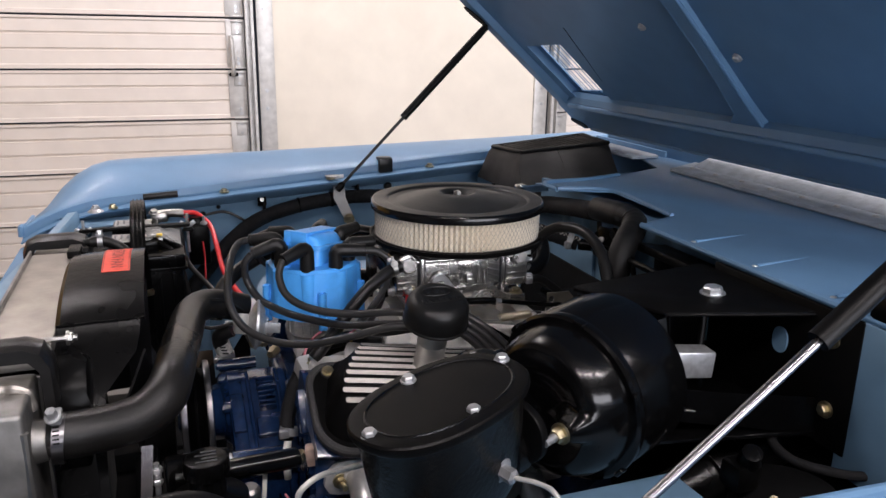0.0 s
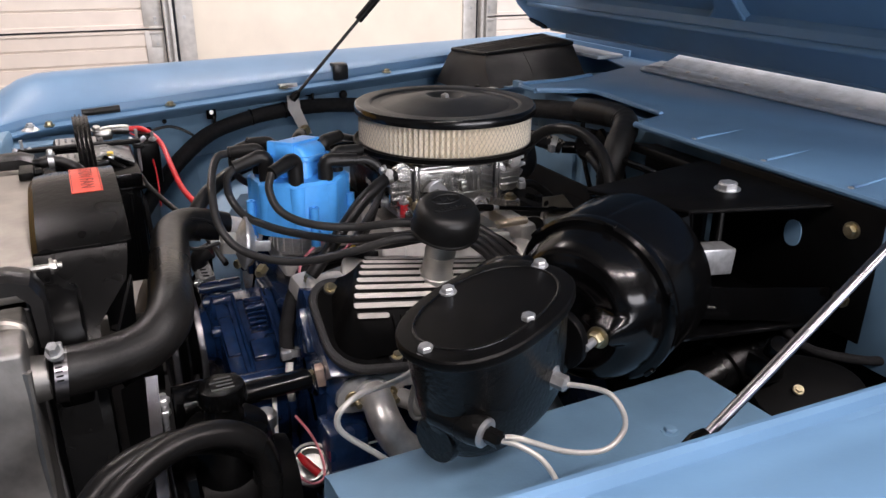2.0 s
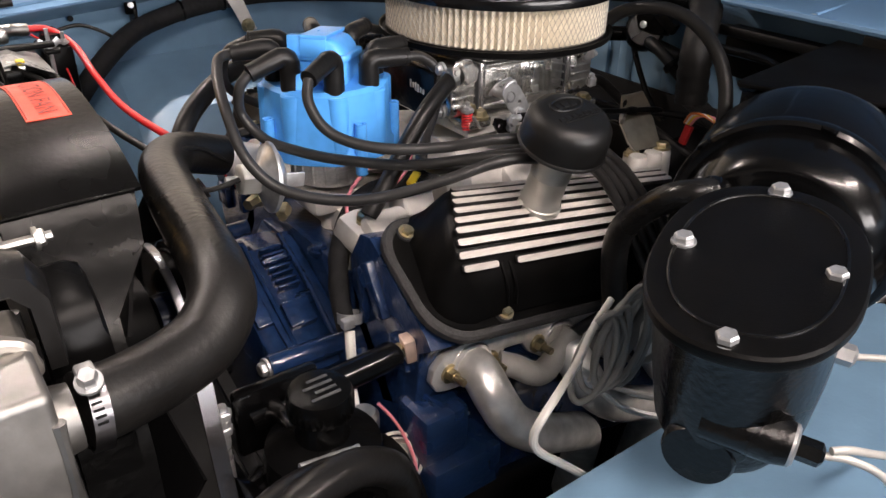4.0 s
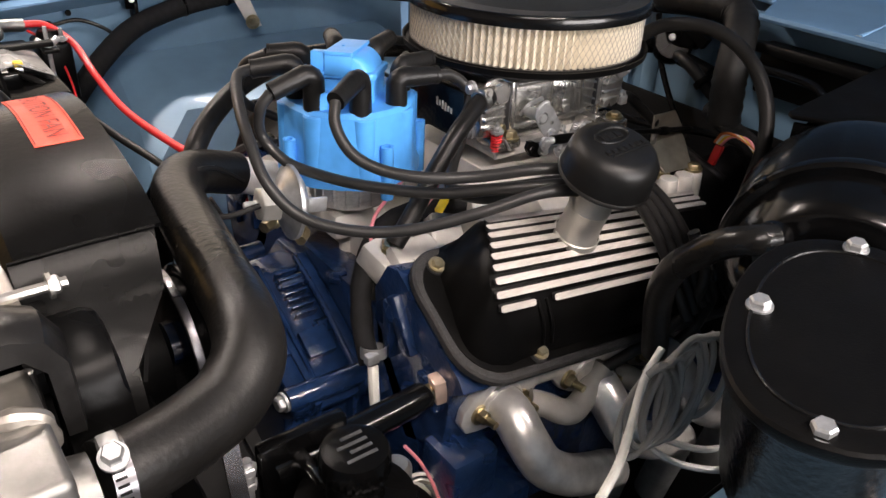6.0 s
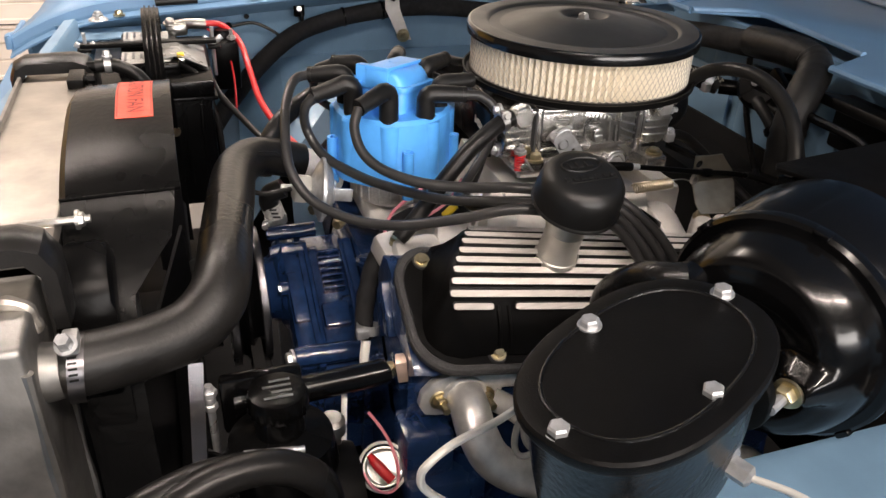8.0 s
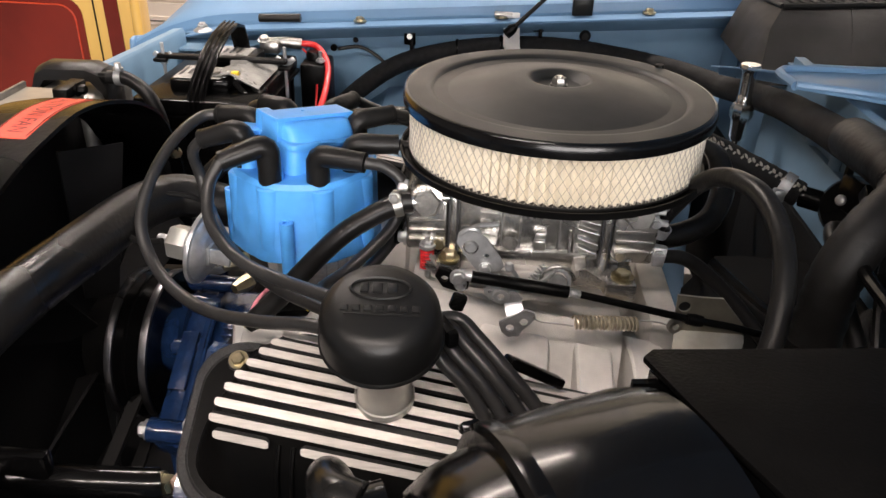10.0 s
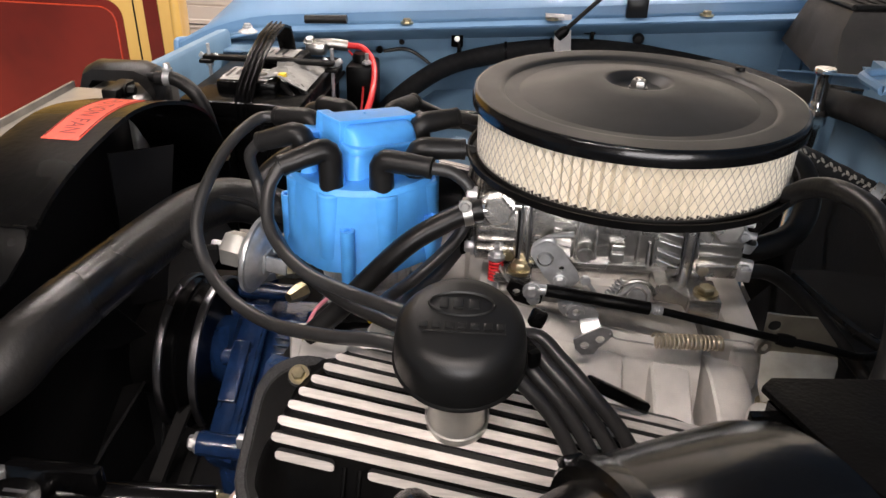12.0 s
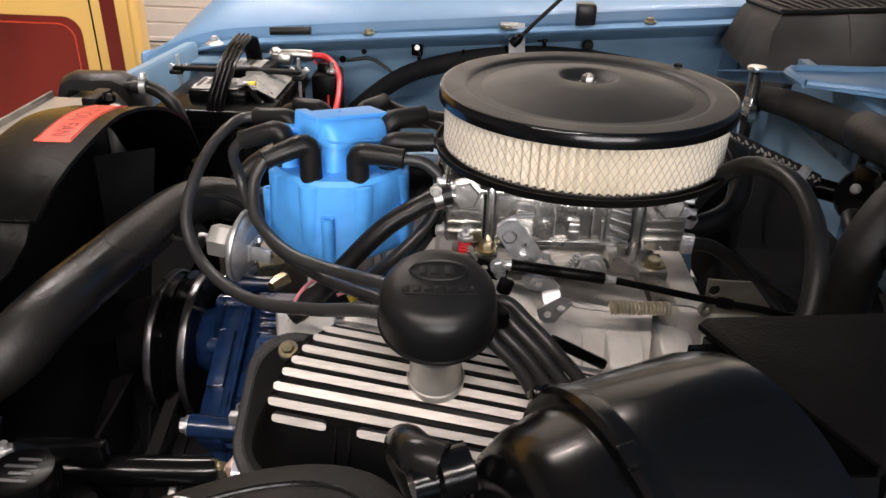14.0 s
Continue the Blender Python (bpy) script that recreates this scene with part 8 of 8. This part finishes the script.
part("rod", tube([(0.225, -0.09, 1.02), (0.215, -0.14, 1.018), (0.212, -0.21, 1.018), (0.205, -0.235, 1.005), (0.19, -0.25, 0.975), (0.17, -0.25, 0.95)], 0.005, 10, 7), BLACK_GLOSS, ub)
part("loom", tube([(0.28, -0.06, 0.93), (0.255, -0.11, 0.925), (0.245, -0.16, 0.915), (0.25, -0.22, 0.90)], 0.012, 12, 8, rib=0.03, pitch=0.005), LOOM, ub)
for y in (0.04, -0.06):
    part("hang_wire", tube([(0.27, y, 1.03), (0.262, y - 0.02, 0.98), (0.258, y - 0.06, 0.92), (0.25, y - 0.11, 0.88)], 0.004, 8, 7), RUBBER, ub)
part("cross_lead", tube([(0.17, 0.04, 0.92), (0.20, -0.03, 0.915), (0.235, -0.10, 0.918), (0.25, -0.16, 0.91)], 0.005, 8, 7), RUBBER, ub)

# ---- steering column and driver's side ----
sc = thing("steering_shaft", (0.1, -0.40, 0.8), "black steering shaft running down from the firewall", "steering column")
part("column_tube", tube([(0.295, -0.412, 0.892), (0.205, -0.411, 0.859), (0.17, -0.411, 0.846)], 0.0310, 28, 2), BLACK_CAST, sc, "black steering column tube")
part("collar", lathe([(0.0290, -0.013), (0.0335, -0.011), (0.0335, 0.011), (0.0290, 0.013)], axis((0.172, -0.411, 0.847), (1, 0, 0.35)), 32, close=True), BLACK_CAST, sc)
part("collar", lathe([(0.0290, -0.005), (0.0350, -0.004), (0.0350, 0.004), (0.0290, 0.005)], axis((0.200, -0.411, 0.857), (1, 0, 0.35)), 32, close=True), BLACK_CAST, sc)
part("tapered_tube", tube([(0.17, -0.411, 0.846), (0.12, -0.410, 0.829), (0.075, -0.410, 0.813)], [0.0285, 0.0270, 0.0235], 28, 3), BLACK_CAST, sc, "tapered black lower tube")
part("lower_shaft", tube([(0.08, -0.41, 0.815), (0.03, -0.405, 0.797), (-0.12, -0.38, 0.72)], 0.014, 16, 2), BLACK_SATIN, sc)
part("coupling", tube([(0.050, -0.408, 0.806), (0.028, -0.405, 0.798)], 0.0200, 20, 1), STEEL, sc, "dull steel shaft coupling")
for k in range(4):
    part("tube_dimple", lathe([(0, 0.0016), (0.0026, 0.0012), (0.0034, 0), (0, 0)], axis((0.085 + 0.009 * k, -0.4195, 0.8390 + 0.0033 * k), (0, -0.4, 0.9)), 10), BLACK_CAST, sc)
part("clamp_bolt", hexbolt((0.034, -0.423, 0.806), (-0.4, -1, 0.3), 0.0055, 0.008), ZINC, sc)
part("tube_rivet", lathe([(0, 0.003), (0.004, 0.0026), (0.0055, 0.001), (0.0055, 0), (0, 0)], axis((0.128, -0.4215, 0.8545), (0, -0.4, 0.9)), 14), BLACK_CAST, sc)
nl = thing("fender_loom", (0.2, -0.55, 0.92), "black taped wiring loom along the driver side apron", "wiring loom")
part("loom", tube([(0.225, -0.42, 0.93), (0.196, -0.458, 0.910), (0.190, -0.495, 0.905), (0.211, -0.528, 0.905), (0.240, -0.546, 0.905), (0.27, -0.57, 0.92)], 0.0052, 12, 8, rib=0.04, pitch=0.004), LOOM, nl)
part("switch", join(box((0.12, -0.50, 0.905), (0.030, 0.03, 0.03), 0.006), lathe([(0, 0.02), (0.010, 0.018), (0.012, 0), (0, 0)], axis((0.125, -0.505, 0.92), (-0.3, -0.5, 1)), 14)), BLACK_PLASTIC, nl)
part("clip_bolt", hexbolt((0.143, -0.526, 0.884), (-0.3, -0.6, 1), 0.0040, 0.004), GOLD, nl)
part("grommet_plate", slab(oval(0.055, 0.042, 28), 0.006, axis((0.155, -0.53, 0.878), (-0.5, -0.4, 1)), 0.002), BLACK_SATIN, nl)
part("cover_boot", box((0.262, -0.545, 1.075), (0.05, 0.06, 0.03), 0.008), BLACK_PLASTIC, nl, "black rubber cover on the cowl")

# ---- the other vehicle across the aisle ----
van = thing("parked_van", (-1.9, 1.9, 0.2), "parked ochre yellow van with deep red inset panels", "van")
VX, VY = -1.075, 1.52


def upright(outline, y, t, bev=0.004):
    """An outline in x, z standing at y, t thick towards the back."""
    return slab(outline, t, Matrix(((1, 0, 0, 0), (0, 0, 1, y), (0, 1, 0, 0), (0, 0, 0, 1))), bev)


part("side_body", upright([(-2.9, 0.30), (VX, 0.30), (VX, 1.75), (-2.9, 1.75)], VY, 0.10, 0.02), VAN_YELLOW, van)
part("rear_body", upright([(-2.9, 0.30), (-1.5, 0.30), (-1.5, 1.75), (-2.9, 1.75)], VY + 0.10, 0.8, 0.02), VAN_YELLOW, van)
part("inset_panel", upright([(x - 1.632, z + 0.50) for x, z in rounded(0.80, 0.64, 0.05)], VY - 0.004, 0.003, 0), VAN_RED, van, "deep red panel with reflections put in as lighter blotches")
o = [(x - 1.632, VY - 0.006, z + 0.50) for x, z in rounded(0.76, 0.60, 0.045)]
part("pinstripe", tube(o + o[:1], 0.0025, 6, 1, caps=False), VAN_LINE, van)
part("door_post_panel", upright([(-1.160, 0.32), (-1.118, 0.32), (-1.134, 1.7), (-1.176, 1.7)], VY - 0.004, 0.003, 0), VAN_RED, van, "narrow deep red post panel")
part("door_seam", upright([(-1.192, 0.32), (-1.188, 0.32), (-1.204, 1.7), (-1.208, 1.7)], VY - 0.003, 0.002, 0), DARK, van)
part("corner_bead", tube([(VX, VY, 0.32), (VX - 0.0, VY, 1.72)], 0.014, 12, 1), VAN_YELLOW, van)
for x in (-1.9, -2.6):
    part("tyre", lathe([(0.18, -0.09), (0.27, -0.10), (0.31, -0.08), (0.315, 0), (0.31, 0.08), (0.27, 0.10), (0.18, 0.09)], axis((x, VY + 0.2, 0.315), (0, 1, 0)), 40, close=True), RUBBER, van)
